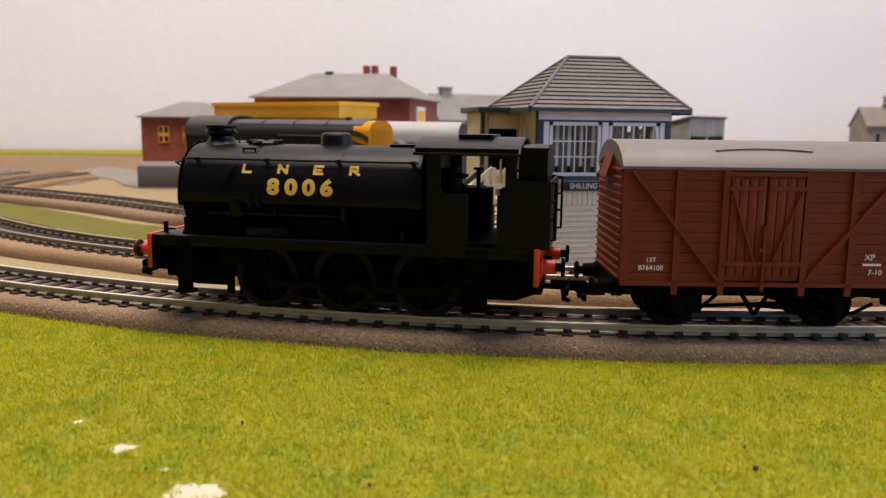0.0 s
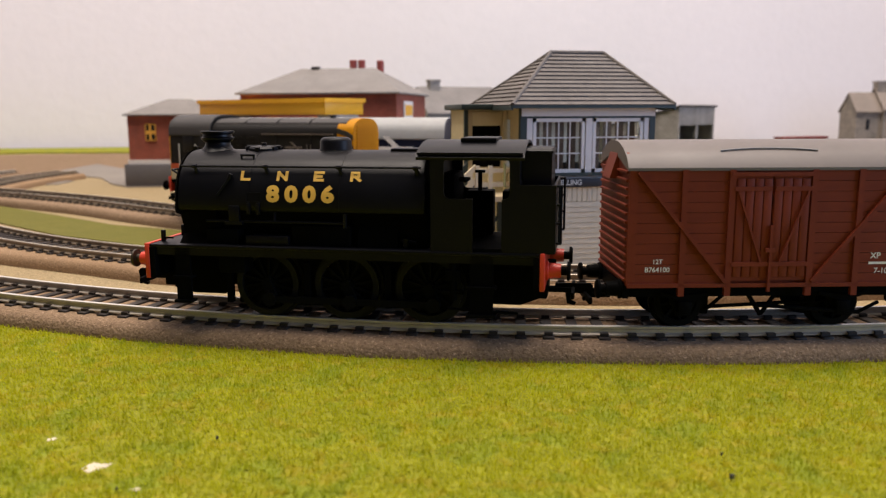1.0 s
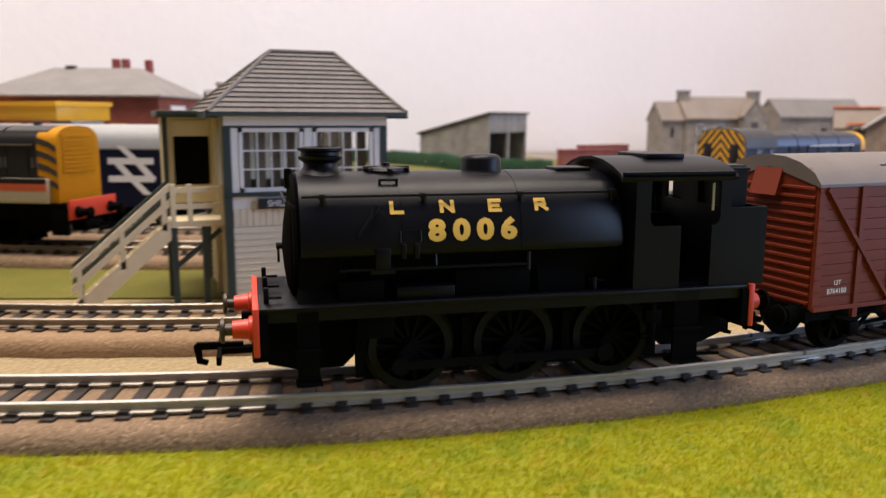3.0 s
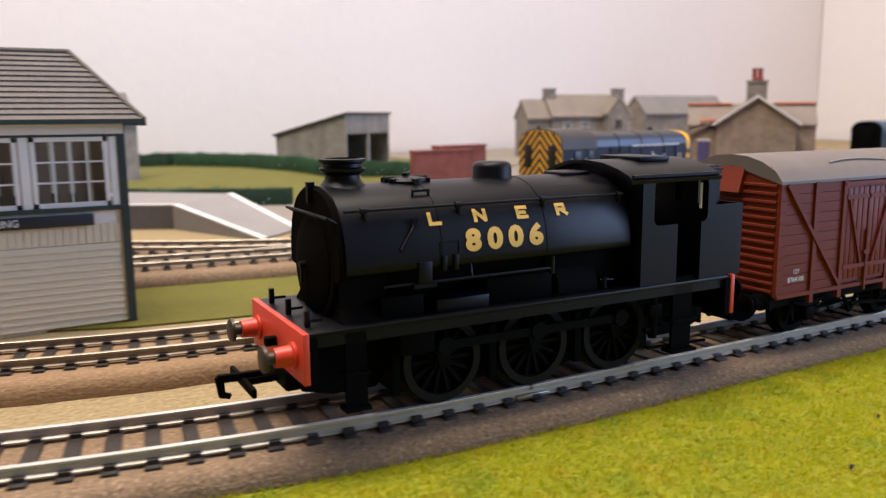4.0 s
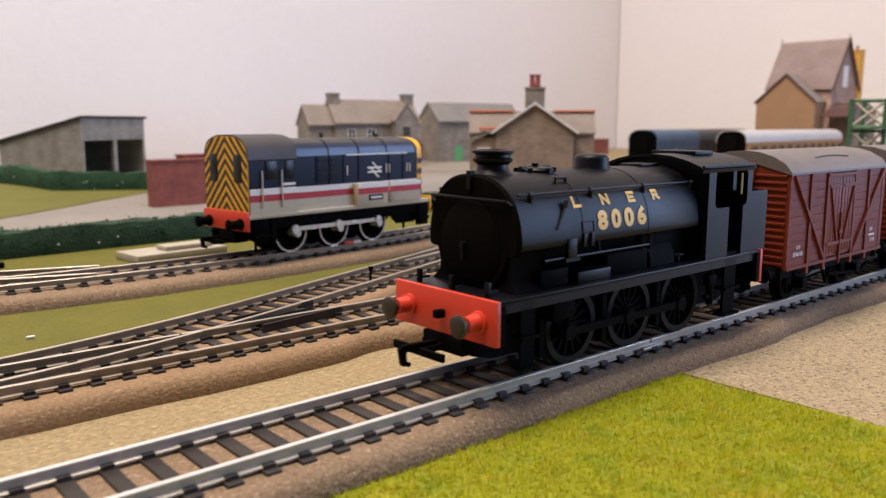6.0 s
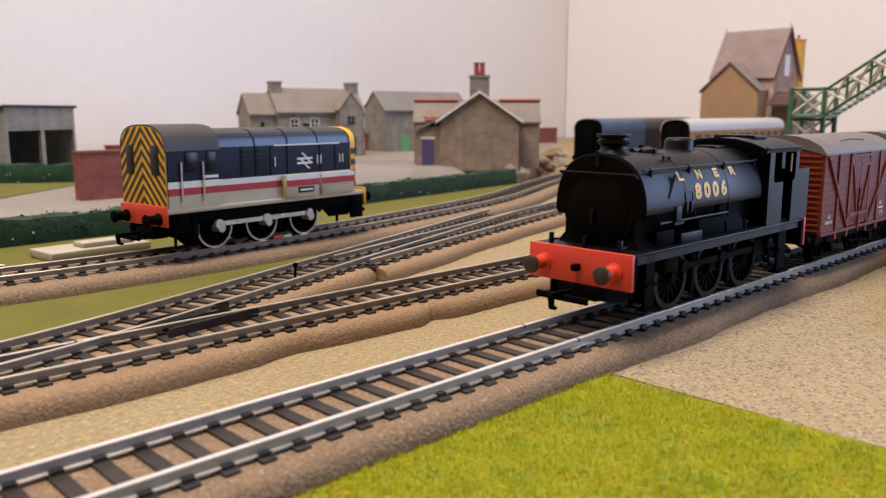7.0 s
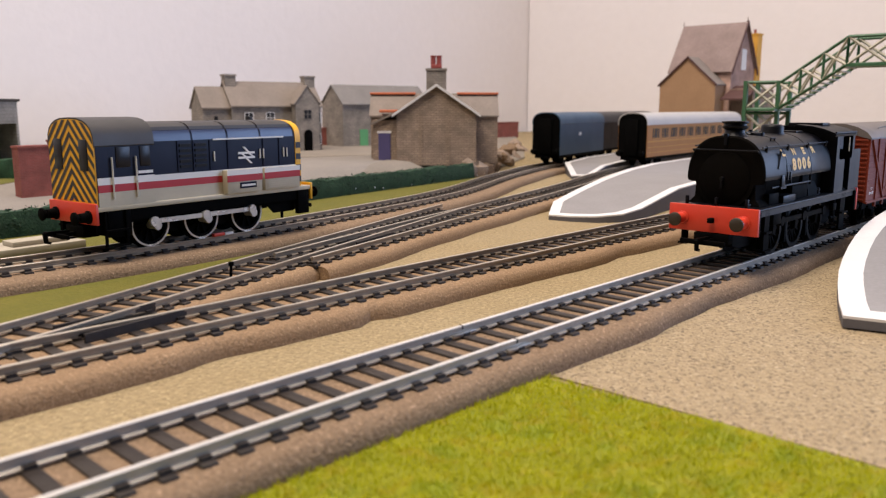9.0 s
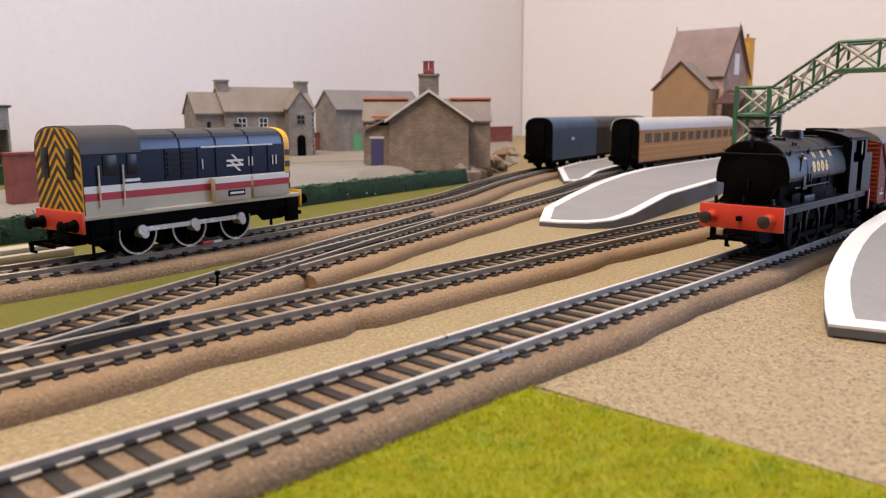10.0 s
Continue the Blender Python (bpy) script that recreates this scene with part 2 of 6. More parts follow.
CANOPY = mat("dark_canopy_paint", (0.085, 0.035, 0.030), 0.7, grain=0.2, scale=400, blotch=0.2, coarse=80)
POT = mat("red_pot", (0.27, 0.050, 0.042), 0.7, grain=0.2, scale=400, blotch=0.2, coarse=80)
TRIMY = mat("ochre_frame", (0.66, 0.35, 0.05), 0.6, grain=0.1, scale=400)
DOORG = mat("green_door_paint", (0.10, 0.33, 0.13), 0.5, grain=0.1, scale=400, blotch=0.1)
DOORP = mat("violet_door_paint", (0.075, 0.065, 0.17), 0.5, grain=0.1, scale=400, blotch=0.1)
DARKIN = mat("dark_interior", (0.045, 0.040, 0.037), 0.9, grain=0.2, scale=300)
PLATG = mat("platform_grey", (0.25, 0.238, 0.238), 0.85, grain=0.25, scale=700, blotch=0.15, coarse=40)
PLATW = mat("platform_white_edge", (0.66, 0.645, 0.64), 0.7, grain=0.08, scale=500, blotch=0.1, coarse=70)
PLATD = mat("platform_wall_dark", (0.115, 0.11, 0.12), 0.8, grain=0.25, scale=500, blotch=0.25, coarse=50)
TEAKL = mat("teak_beading", (0.46, 0.215, 0.036), 0.45, grain=0.2, scale=350, blotch=0.2, coarse=60)
TEAK = mat("teak_livery", (0.31, 0.115, 0.017), 0.4, grain=0.3, scale=350, blotch=0.35, coarse=60, tint=(0.27, 0.11, 0.025))
COACHB = mat("coach_blue", (0.018, 0.062, 0.115), 0.45, grain=0.1, scale=400, blotch=0.2, coarse=40)
GREENB = mat("bridge_green", (0.032, 0.11, 0.047), 0.5, grain=0.15, scale=400, blotch=0.2, coarse=60)
BUFFP = mat("bridge_cream", (0.48, 0.45, 0.36), 0.6, grain=0.15, scale=400, blotch=0.2, coarse=60)
PLANK = mat("ply_offcut", (0.40, 0.36, 0.29), 0.8, grain=0.2, scale=300, blotch=0.2, coarse=40)
BARE = mat("bare_backing", (0.58, 0.51, 0.40), 0.9, grain=0.3, scale=500, blotch=0.35, coarse=150, tint=(0.34, 0.31, 0.13))
WEBD = mat("dull_brown_rail_web", (0.31, 0.25, 0.18), 0.45, 0.3, grain=0.3, scale=500, blotch=0.3, coarse=90)


def let_light_through(m, amount):
    """Thin fibres pass part of the light that falls on their other side."""
    nt = m.node_tree
    bsdf = nt.nodes["Principled BSDF"]
    thin = nt.nodes.new("ShaderNodeBsdfTranslucent")
    mx = nt.nodes.new("ShaderNodeMixShader")
    mx.inputs[0].default_value = amount
    nt.links.new(bsdf.inputs["Base Color"].links[0].from_socket, thin.inputs["Color"])
    nt.links.new(bsdf.outputs[0], mx.inputs[1])
    nt.links.new(thin.outputs[0], mx.inputs[2])
    nt.links.new(mx.outputs[0], nt.nodes["Material Output"].inputs["Surface"])


let_light_through(BLADE, 0.45)


# ---- mesh helpers (all lengths in millimetres) ----
class Mesh:
    def __init__(self):
        self.bm = bmesh.new()

    def box(self, x0, x1, y0, y1, z0, z1, m=None, bev=0.0):
        vs = [self.bm.verts.new((x, y, z)) for x in (x0, x1) for y in (y0, y1) for z in (z0, z1)]
        fs = [self.bm.faces.new([vs[i] for i in q]) for q in ((0, 1, 3, 2), (4, 6, 7, 5), (0, 4, 5, 1), (2, 3, 7, 6), (0, 2, 6, 4), (1, 5, 7, 3))]
        if bev:
            r = bmesh.ops.bevel(self.bm, geom=list({e for f in fs for e in f.edges}), offset=bev, segments=2, affect="EDGES", profile=0.5)
            vs = list({v for f in r["faces"] for v in f.verts} | {v for v in vs if v.is_valid})
        if m:
            bmesh.ops.transform(self.bm, matrix=m, verts=[v for v in vs if v.is_valid])
        return self

    def prism(self, pts, axis, a, b):
        """A polygon in the two other axes, extruded along axis from a to b."""
        def at(p, c):
            return {"x": (c, p[0], p[1]), "y": (p[0], c, p[1]), "z": (p[0], p[1], c)}[axis]
        lo, hi = ([self.bm.verts.new(at(p, c)) for p in pts] for c in (a, b))
        self.bm.faces.new(lo)
        self.bm.faces.new(hi[::-1])
        for i in range(len(pts)):
            j = (i + 1) % len(pts)
            self.bm.faces.new((lo[i], hi[i], hi[j], lo[j]))
        return self

    def tube(self, p, q, r, r2=None, n=12):
        p, q = Vector(p), Vector(q)
        d = q - p
        m = Matrix.Translation((p + q) / 2) @ d.to_track_quat("Z", "Y").to_matrix().to_4x4()
        bmesh.ops.create_cone(self.bm, cap_ends=True, segments=n, radius1=r, radius2=r if r2 is None else r2, depth=d.length, matrix=m)
        return self

    def lathe(self, profile, origin=(0, 0, 0), n=24, axis="z"):
        rings = []
        for r, h in profile:
            ring = []
            for k in range(n):
                a = 2 * math.pi * k / n
                c, s = r * math.cos(a), r * math.sin(a)
                v = {"z": (c, s, h), "x": (h, c, s), "y": (c, h, s)}[axis]
                ring.append(self.bm.verts.new(Vector(v) + Vector(origin)))
            rings.append(ring)
        for a, b in zip(rings, rings[1:]):
            for k in range(n):
                self.bm.faces.new((a[k], a[(k + 1) % n], b[(k + 1) % n], b[k]))
        self.bm.faces.new(rings[0][::-1])
        self.bm.faces.new(rings[-1])
        return self

    def ring(self, r0, r1, y0, y1, n=32, c=(0, 0, 0)):
        """A flat ring round the y axis."""
        loops = []
        for r, y in ((r0, y0), (r1, y0), (r1, y1), (r0, y1)):
            loops.append([self.bm.verts.new((c[0] + r * math.cos(2 * math.pi * k / n), c[1] + y, c[2] + r * math.sin(2 * math.pi * k / n))) for k in range(n)])
        for i in range(4):
            a, b = loops[i], loops[(i + 1) % 4]
            for k in range(n):
                self.bm.faces.new((a[k], a[(k + 1) % n], b[(k + 1) % n], b[k]))
        return self

    def loft(self, sections, caps=True):
        loops = [[self.bm.verts.new(p) for p in s] for s in sections]
        n = len(loops[0])
        for a, b in zip(loops, loops[1:]):
            for k in range(n):
                self.bm.faces.new((a[k], a[(k + 1) % n], b[(k + 1) % n], b[k]))
        if caps:
            self.bm.faces.new(loops[0][::-1])
            self.bm.faces.new(loops[-1])
        return self

    def data(self, name, material, smooth=35):
        bmesh.ops.recalc_face_normals(self.bm, faces=self.bm.faces)
        bmesh.ops.scale(self.bm, vec=(MM, MM, MM), verts=self.bm.verts)
        me = bpy.data.meshes.new(name)
        self.bm.to_mesh(me)
        self.bm.free()
        me.materials.append(material)
        me.shade_smooth()
        me.set_sharp_from_angle(angle=radians(smooth))
        return me


def part(name, mesh, material, parent=None, label="", m=None):
    ob = new(name, mesh.data(name, material) if isinstance(mesh, Mesh) else mesh)
    if parent:
        ob.parent = parent
    if m:
        ob.matrix_basis = m
    return tagged(ob, label)


def at(x, y, z, turn=0.0):
    return pose(x * MM, y * MM, z * MM, 0, 0, turn)


def thing(name, label, category, m=None, group="", kind=""):
    ob = new(name)
    ob.empty_display_size = 0.01
    ob.matrix_basis = m or Matrix()
    return tagged(ob, label, category, group, kind)


def letters(text, size, bend, bold=0.02):
    """Flat letters of that height, each vertex (u, v) sent through bend() to its place in millimetres."""
    cu = bpy.data.curves.new("letters", "FONT")
    cu.body, cu.size, cu.align_x, cu.align_y, cu.resolution_u = text, size * 1.4, "CENTER", "CENTER", 3
    cu.offset = bold * size
    tmp = new("letters", cu)
    me = bpy.data.meshes.new_from_object(tmp.evaluated_get(bpy.context.evaluated_depsgraph_get()))
    bpy.data.objects.remove(tmp)
    bpy.data.curves.remove(cu)
    for v in me.vertices:
        v.co = Vector(bend(v.co.x, v.co.y)) * MM
    return me


def painted(name, text, size, bend, material, parent, bold=0.02):
    me = letters(text, size, bend, bold)
    me.materials.append(material)
    return part(name, me, material, parent)


# ---- plan of the tracks ----
X0, RAD, RAILTOP = -160.0, 512.0, 8.5


def depth_in(x, y):
    """How far a place lies behind the front track."""
    return y if x > X0 else RAD - math.hypot(x - X0, y - RAD)


def ramp(v, a, b):
    u = max(0.0, min(1.0, (v - a) / (b - a)))
    return u * u * (3 - 2 * u)


def land(x, y):
    """Height of the board: flat at the tracks, rising to the field and to the cottage yard."""
    q = depth_in(x, y)
    field_rise = 14 * ramp(min(y, q + 260), 450, 610)
    far_rise = 21 * ramp(y, 690, 850) * ramp(-x, 430, 520)
    yard_rise = 14.5 * ramp(y - (318 + 0.15 * x), 0, 34) * ramp(x, 90, 230)
    return max(field_rise, yard_rise, far_rise)


def run(x, y, heading, legs, step=7.0):
    """Points along a track: legs of (length, radius); radius 0 is straight, positive bends left."""
    pts, h = [], radians(heading)
    for length, r in legs:
        n = max(1, round(length / step))
        for _ in range(n):
            pts.append((x, y, h))
            d = length / n
            if r:
                h2 = h + d / r
                x, y = x + r * (math.sin(h2) - math.sin(h)), y - r * (math.cos(h2) - math.cos(h))
                h = h2
            else:
                x, y = x + d * math.cos(h), y + d * math.sin(h)
    pts.append((x, y, h))
    return pts


def side(pts, off, z):
    return [(x - math.sin(h) * off, y + math.cos(h) * off, z) for x, y, h in pts]


def arc_run(radius, right):
    """A track concentric with the front one, from the far left round to the straight on the right."""
    a = radians(112)
    return run(X0 - radius * math.sin(a), RAD - radius * math.cos(a), -112, [(radius * a, radius), (right - X0, 0)])


T1 = arc_run(RAD, 1000)
T2 = arc_run(RAD - 67, 1000)
def through_points(*ctrl, step=7.0):
    """A smooth track through places on the plan."""
    ctrl = [Vector(c) for c in ctrl]
    ctrl = [ctrl[0] * 2 - ctrl[1]] + ctrl + [ctrl[-1] * 2 - ctrl[-2]]
    dense = []
    for p0, p1, p2, p3 in zip(ctrl, ctrl[1:], ctrl[2:], ctrl[3:]):
        for k in range(60):
            u = k / 60
            dense.append(0.5 * (2 * p1 + (p2 - p0) * u + (2 * p0 - 5 * p1 + 4 * p2 - p3) * u * u + (3 * p1 - p0 - 3 * p2 + p3) * u ** 3))
    out, last = [], None
    for a, b in zip(dense, dense[1:]):
        if last is None or (a - last).length >= step:
            out.append((a.x, a.y, math.atan2(b.y - a.y, b.x - a.x)))
            last = a
    return out


T3 = run(-207, 67, 0, [(150, 430), (265, 0)])
T3B = through_points((30, 121), (140, 152), (324, 203), (430, 240), (523, 265), (640, 280), (800, 296), (980, 312))
def on_curve(radius, *degrees):
    """Places on a wide curve behind the front bend."""
    return [(X0 - radius * math.sin(radians(a)), 571.5 - radius * math.cos(radians(a))) for a in degrees]


T4 = through_points((-900, 735), (-700, 580), (-565, 460), (-490, 385), *on_curve(374, 46, 36, 24, 12), (-140, 191), (-60, 184), (30, 190), (122, 207), (243, 240), (370, 298), (490, 343), (640, 380), (980, 452))
T5 = through_points(*on_curve(314, 50, 43, 36), (-250, 268), (-160, 221), (-72, 189))


# ---- room and ground ----
def slab(name, x0, x1, y0, y1, z0, z1, material, label, category):
    ob = part(name, Mesh().box(x0, x1, y0, y1, z0, z1), material)
    return tagged(ob, label, category, kind="structure")


slab("floor", -2600, 1500, -2200, 1200, -920, -900, CARPET, "dark carpeted floor of the hobby room", "floor")
slab("ceiling", -2600, 1500, -2200, 1200, 1800, 1820, CEIL, "plain white painted ceiling", "ceiling")
slab("wall_north", -2600, 1230, 900, 940, -900, 1800, WALL, "plain off-white painted wall behind the layout", "wall")
wall_e = Mesh()
for y0, y1, z0, z1 in ((-2000, -1550, -900, 1800), (-390, 898, -900, 1800), (-1550, -390, -900, -30), (-1550, -390, 930, 1800)):
    wall_e.box(1190, 1230, y0, y1, z0, z1)
tagged(part("wall_east", wall_e, WALL), "plain off-white painted wall at the end of the layout", "wall", kind="structure")
win = thing("window_1", "white-framed window that lets in daylight", "window", kind="structure")
for y0, y1, z0, z1 in ((-1550, -1510, -30, 930), (-430, -390, -30, 930), (-1510, -430, -30, 0), (-1510, -430, 900, 930), (-990, -950, 0, 900)):
    part("window_frame", Mesh().box(1195, 1225, y0, y1, z0, z1), FRAMEW, win)
# walls out of view, coloured dark brown to cut bounce and reflections
slab("wall_west", -2640, -2602, -2200, 940, -900, 1800, WALLD, "unseen dark wall that keeps bounced light low", "wall")
slab("wall_south", -2600, 1190, -2000, -1960, -900, 1800, WALLD, "unseen dark wall behind the viewer that keeps bounced light low", "wall")


def ground_sheet(name, x0, x1, y0, y1, step, material, label, category):
    bm = Mesh()
    nx, ny = int((x1 - x0) / step), int((y1 - y0) / step)
    grid = [[bm.bm.verts.new((x0 + i * step, y0 + j * step, land(x0 + i * step, y0 + j * step))) for j in range(ny + 1)] for i in range(nx + 1)]
    for i in range(nx):
        for j in range(ny):
            bm.bm.faces.new((grid[i][j], grid[i + 1][j], grid[i + 1][j + 1], grid[i][j + 1]))
    rim = [grid[i][0] for i in range(nx + 1)]
    low = [bm.bm.verts.new((v.co.x, v.co.y, -60)) for v in rim]
    for i in range(nx):
        bm.bm.faces.new((rim[i], rim[i + 1], low[i + 1], low[i]))
    return tagged(part(name, bm, material), label, category, kind="structure")


ground_sheet("ground", -1250, 1180, -330, 890, 10, SAND, "tan cork-covered baseboard of the model railway", "ground")


def drape(name, pts, material, label, category, lift, step=25, kind="structure"):
    """A thin sheet with that outline, laid on the land."""
    bm = bmesh.new()
    bm.faces.new([bm.verts.new((x, y, 0)) for x, y in pts])
    for k in (0, 1):
        lo, hi = min(p[k] for p in pts), max(p[k] for p in pts)
        c = math.floor(lo / step) * step + step
        while c < hi:
            co, no = [0, 0, 0], [0, 0, 0]
            co[k], no[k] = c, 1
            bmesh.ops.bisect_plane(bm, geom=bm.verts[:] + bm.edges[:] + bm.faces[:], plane_co=co, plane_no=no)
            c += step
    for v in bm.verts:
        v.co.z = land(v.co.x, v.co.y) + lift
    rim = [e for e in bm.edges if e.is_boundary]
    ext = bmesh.ops.extrude_edge_only(bm, edges=rim)
    for v in ext["geom"]:
        if isinstance(v, bmesh.types.BMVert):
            v.co.z -= lift + 0.3
    ms = Mesh()
    ms.bm.free()
    ms.bm = bm
    return tagged(part(name, ms, material), label, category, kind=kind)


def edge_of(pts, off, x_lo, x_hi, wob=0.0):
    out = []
    for x, y, z in side(pts, off, 0):
        if x_lo <= x <= x_hi:
            w = wob * noise.noise((x * 0.03, y * 0.03, off))
            out.append((x, y + w))
    return out


# grass mat along the front of the layout, its edge beside the ballast
front = [p for p in edge_of(T1, -17.3, -640, -100) if p[1] < 300]
drape("grass_mat", [(-640, -325)] + front + [(0, -17.3), (2.5, -60), (1.5, -110), (1, -325)], TURF,
      "bright yellow-green grass mat with scuffed bare spots", "grass", 0.8)
drape("cork_ground", [(3.5, -17), (3, -325), (1140, -325), (1140, -17)], CORK, "speckled tan granular cork ground before the platform", "ground", 0.5)
drape("grass_strip", [(-680, 545), (-600, 420), (-532, 327), (-491, 272)] + on_curve(446, 42) + on_curve(450, 36, 26, 16) + [(-230, 120), (-160, 110), (-100, 108), (-45, 116), (10, 134), (60, 152), (130, 178), (180, 205),
                      (120, 208), (30, 191), (-60, 185), (-140, 188)] + on_curve(392, 12, 24, 34) + on_curve(402, 42) + [(-469, 306), (-512, 362), (-559, 422), (-650, 520)], TURF2, "olive green grass strip between the tracks", "grass", 0.7)
drape("grass_verge", [(-125, 205), (-60, 196), (30, 202), (122, 219), (243, 252), (330, 290), (398, 334), (398, 354), (180, 316), (20, 296), (-112, 284), (-122, 250)], TURF2,
      "olive green grass verge before the hedge", "grass", 0.7)
drape("field", [(-330, 470), (-200, 462), (-75, 455), (30, 512), (110, 545), (170, 640), (170, 885), (-330, 885)], FIELD,
      "dull green flock field with pale scuffs", "field", 0.7)
drape("lane", [(-112, 302), (20, 314), (180, 332), (398, 366), (470, 390), (470, 480), (150, 545), (100, 540), (30, 508), (-75, 450), (-160, 455), (-330, 462), (-330, 400), (-240, 395), (-114, 400)], ROAD,
      "pale grey card lane behind the hedge", "road", 0.9, step=10)
drape("yard", [(240, 350), (410, 374), (560, 420), (900, 700), (900, 885), (180, 885), (175, 560), (440, 474)], YARD, "pale grey-brown card yard round the cottages", "yard", 1.2, step=10)
drape("ballast_yard", [(-1050, 560), (-760, 570), (-640, 545), (-592, 560), (-572, 690), (-490, 745), (-400, 760), (-400, 800), (-560, 812), (-800, 800), (-1050, 760)], FOAM,
      "brown foam ballast among the far tracks", "ground", 0.5)
drape("far_meadow", [(-1240, 770), (-830, 806), (-640, 818), (-400, 806), (-330, 800), (-330, 885), (-1240, 885)], TURF, "bright green grass at the far end of the board", "grass", 1.6)
drape("bare_card", [(-612, 640), (-588, 606), (-566, 606), (-560, 640), (-596, 668)], ROAD, "pale patch of bare card by the far tracks", "ground", 0.9)
drape("hut_yard", [(-592, 735), (-540, 670), (-520, 600), (-500, 560), (-410, 545), (-410, 640), (-480, 700), (-560, 760)], ROAD, "grey card yard round the brick hut", "yard", 0.9)
drape("shed_ballast", on_curve(344, 54, 46, 40, 32) + on_curve(300, 32, 40, 46, 54), FOAM, "brown foam ballast beside the shed road", "ground", 0.6)


def grass_fibres():
    rng = np.random.default_rng(4)
    n = 560000
    x = rng.uniform(-520, 1.5, n)
    y = rng.uniform(-135, 110, n)
    dist = np.where(x > X0, y, RAD - np.hypot(x - X0, y - RAD))
    lim = -16.9
    bare = np.zeros(n, bool)
    for cx, cy, r in ((-427, -16, 2.2), (-416, -31, 3.4), (-402, -52, 6.2), (-422, -22, 2.0), (-408, -42, 1.8)):
        bare |= np.hypot(x - cx, (y - cy) * 1.3) < r * rng.uniform(0.25, 1.35, n)
    keep = (dist < lim) & ~bare
    x, y = x[keep], y[keep]
    n = len(x)
    h = rng.uniform(0.3, 1.5, n)
    lean = rng.uniform(0.3, 1.4, n)
    la = rng.uniform(0, 2 * np.pi, n)
    a = la + np.pi / 2
    w = rng.uniform(0.09, 0.2, n)
    co = np.empty((n, 3, 3))
    z = np.full(n, 0.7)
    co[:, 0] = np.stack([x - w * np.cos(a), y - w * np.sin(a), z], 1)
    co[:, 1] = np.stack([x + w * np.cos(a), y + w * np.sin(a), z], 1)
    co[:, 2] = np.stack([x + lean * np.cos(la), y + lean * np.sin(la), z + h], 1)
    me = bpy.data.meshes.new("grass_fibres")
    me.vertices.add(3 * n)
    me.vertices.foreach_set("co", (co * MM).ravel())
    me.loops.add(3 * n)
    me.loops.foreach_set("vertex_index", np.arange(3 * n))
    me.polygons.add(n)
    me.polygons.foreach_set("loop_start", np.arange(n) * 3)
    me.update(calc_edges=True)
    me.materials.append(BLADE)
    tagged(new("grass_fibres", me), "short yellow-green static grass fibres on the mat", "grass", kind="stuff")
    spots = Mesh()
    for i, (cx, cy, r) in enumerate(((-416, -31, 2.2), (-402.5, -52, 5.0), (-427, -16, 0.9), (-408, -42, 0.8))):
        ring = []
        for k in range(40):
            a = k * math.pi / 20
            q = r * (1 + 0.55 * noise.noise((1.3 * math.cos(a), 1.3 * math.sin(a), cx)) + 0.5 * noise.noise((5 * math.cos(a), 5 * math.sin(a), cy)))
            ring.append((cx + q * math.cos(a), cy + 0.75 * q * math.sin(a)))
        spots.prism(ring, "z", 0.6, 0.84 + 0.01 * i)
    tagged(part("bare_patches", spots, BARE), "pale bare backing showing through worn grass", "ground", kind="stuff")


grass_fibres()


# ---- track ----
def underlay(name, pts, half_l, half_right, z_top, z_low, material, wob, label, bites=()):
    """A strip of foam under a track, with ragged edges and torn places."""
    rows = []
    for i, (x, y, h) in enumerate(pts):
        def e(k, s):
            return wob * (noise.noise((x * 0.021, y * 0.021, k)) * 1.6 + 0.5 * noise.noise((x * 0.11, y * 0.11, k))) * s
        half_r = half_right - sum(d * math.exp(-((x - c) / w) ** 2) for c, w, d in bites)
        r0, l0 = half_r + e(3, 1), half_l + e(7, 1)
        th = z_top - z_low
        offs = ((-r0 - 2.0, z_low), (-r0 - 1.9, z_low + th * 0.45), (-r0 - 1.1, z_low + th * 0.78), (-r0 + 0.2, z_low + th * 0.94), (-r0 + 2.0, z_top),
                (l0 - 2.0, z_top), (l0 - 0.2, z_low + th * 0.94), (l0 + 1.1, z_low + th * 0.78), (l0 + 1.9, z_low + th * 0.45), (l0 + 2.0, z_low))
        rows.append([(x - math.sin(h) * o, y + math.cos(h) * o, z) for o, z in offs])
    return tagged(part(name, Mesh().loft(rows), material), label, "underlay", kind="structure")


def rails_of(track, pts, z, material):
    prof = ((-1.0, -2.5), (1.0, -2.5), (1.0, -2.15), (0.32, -1.75), (0.32, -0.9), (0.6, -0.65), (0.6, -0.1), (0.5, 0), (-0.5, 0), (-0.6, -0.1), (-0.6, -0.65), (-0.32, -0.9), (-0.32, -1.75), (-1.0, -2.15))
    for g in (-8.75, 8.75):
        rows = [[(x - math.sin(h) * (g + a), y + math.cos(h) * (g + a), z + b) for a, b in prof] for x, y, h in pts]
        rail = part("rail", Mesh().loft(rows), material, track)
        # faces below the top of the head take a darker second colour
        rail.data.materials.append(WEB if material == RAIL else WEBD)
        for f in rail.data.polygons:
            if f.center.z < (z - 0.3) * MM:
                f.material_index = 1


def sleeper_mesh():
    s = Mesh().box(-1.5, 1.5, -11.7, 11.7, -4.3, -2.55, bev=0.25)
    for g in (-8.75, 8.75):
        for d in (-1, 1):
            s.box(-1.1, 1.1, g + d * 1.0 - 0.55, g + d * 1.0 + 0.75, -2.6, -1.75)
    return s.data("sleeper", SLEEPER)


SLEEPER_ME = sleeper_mesh()


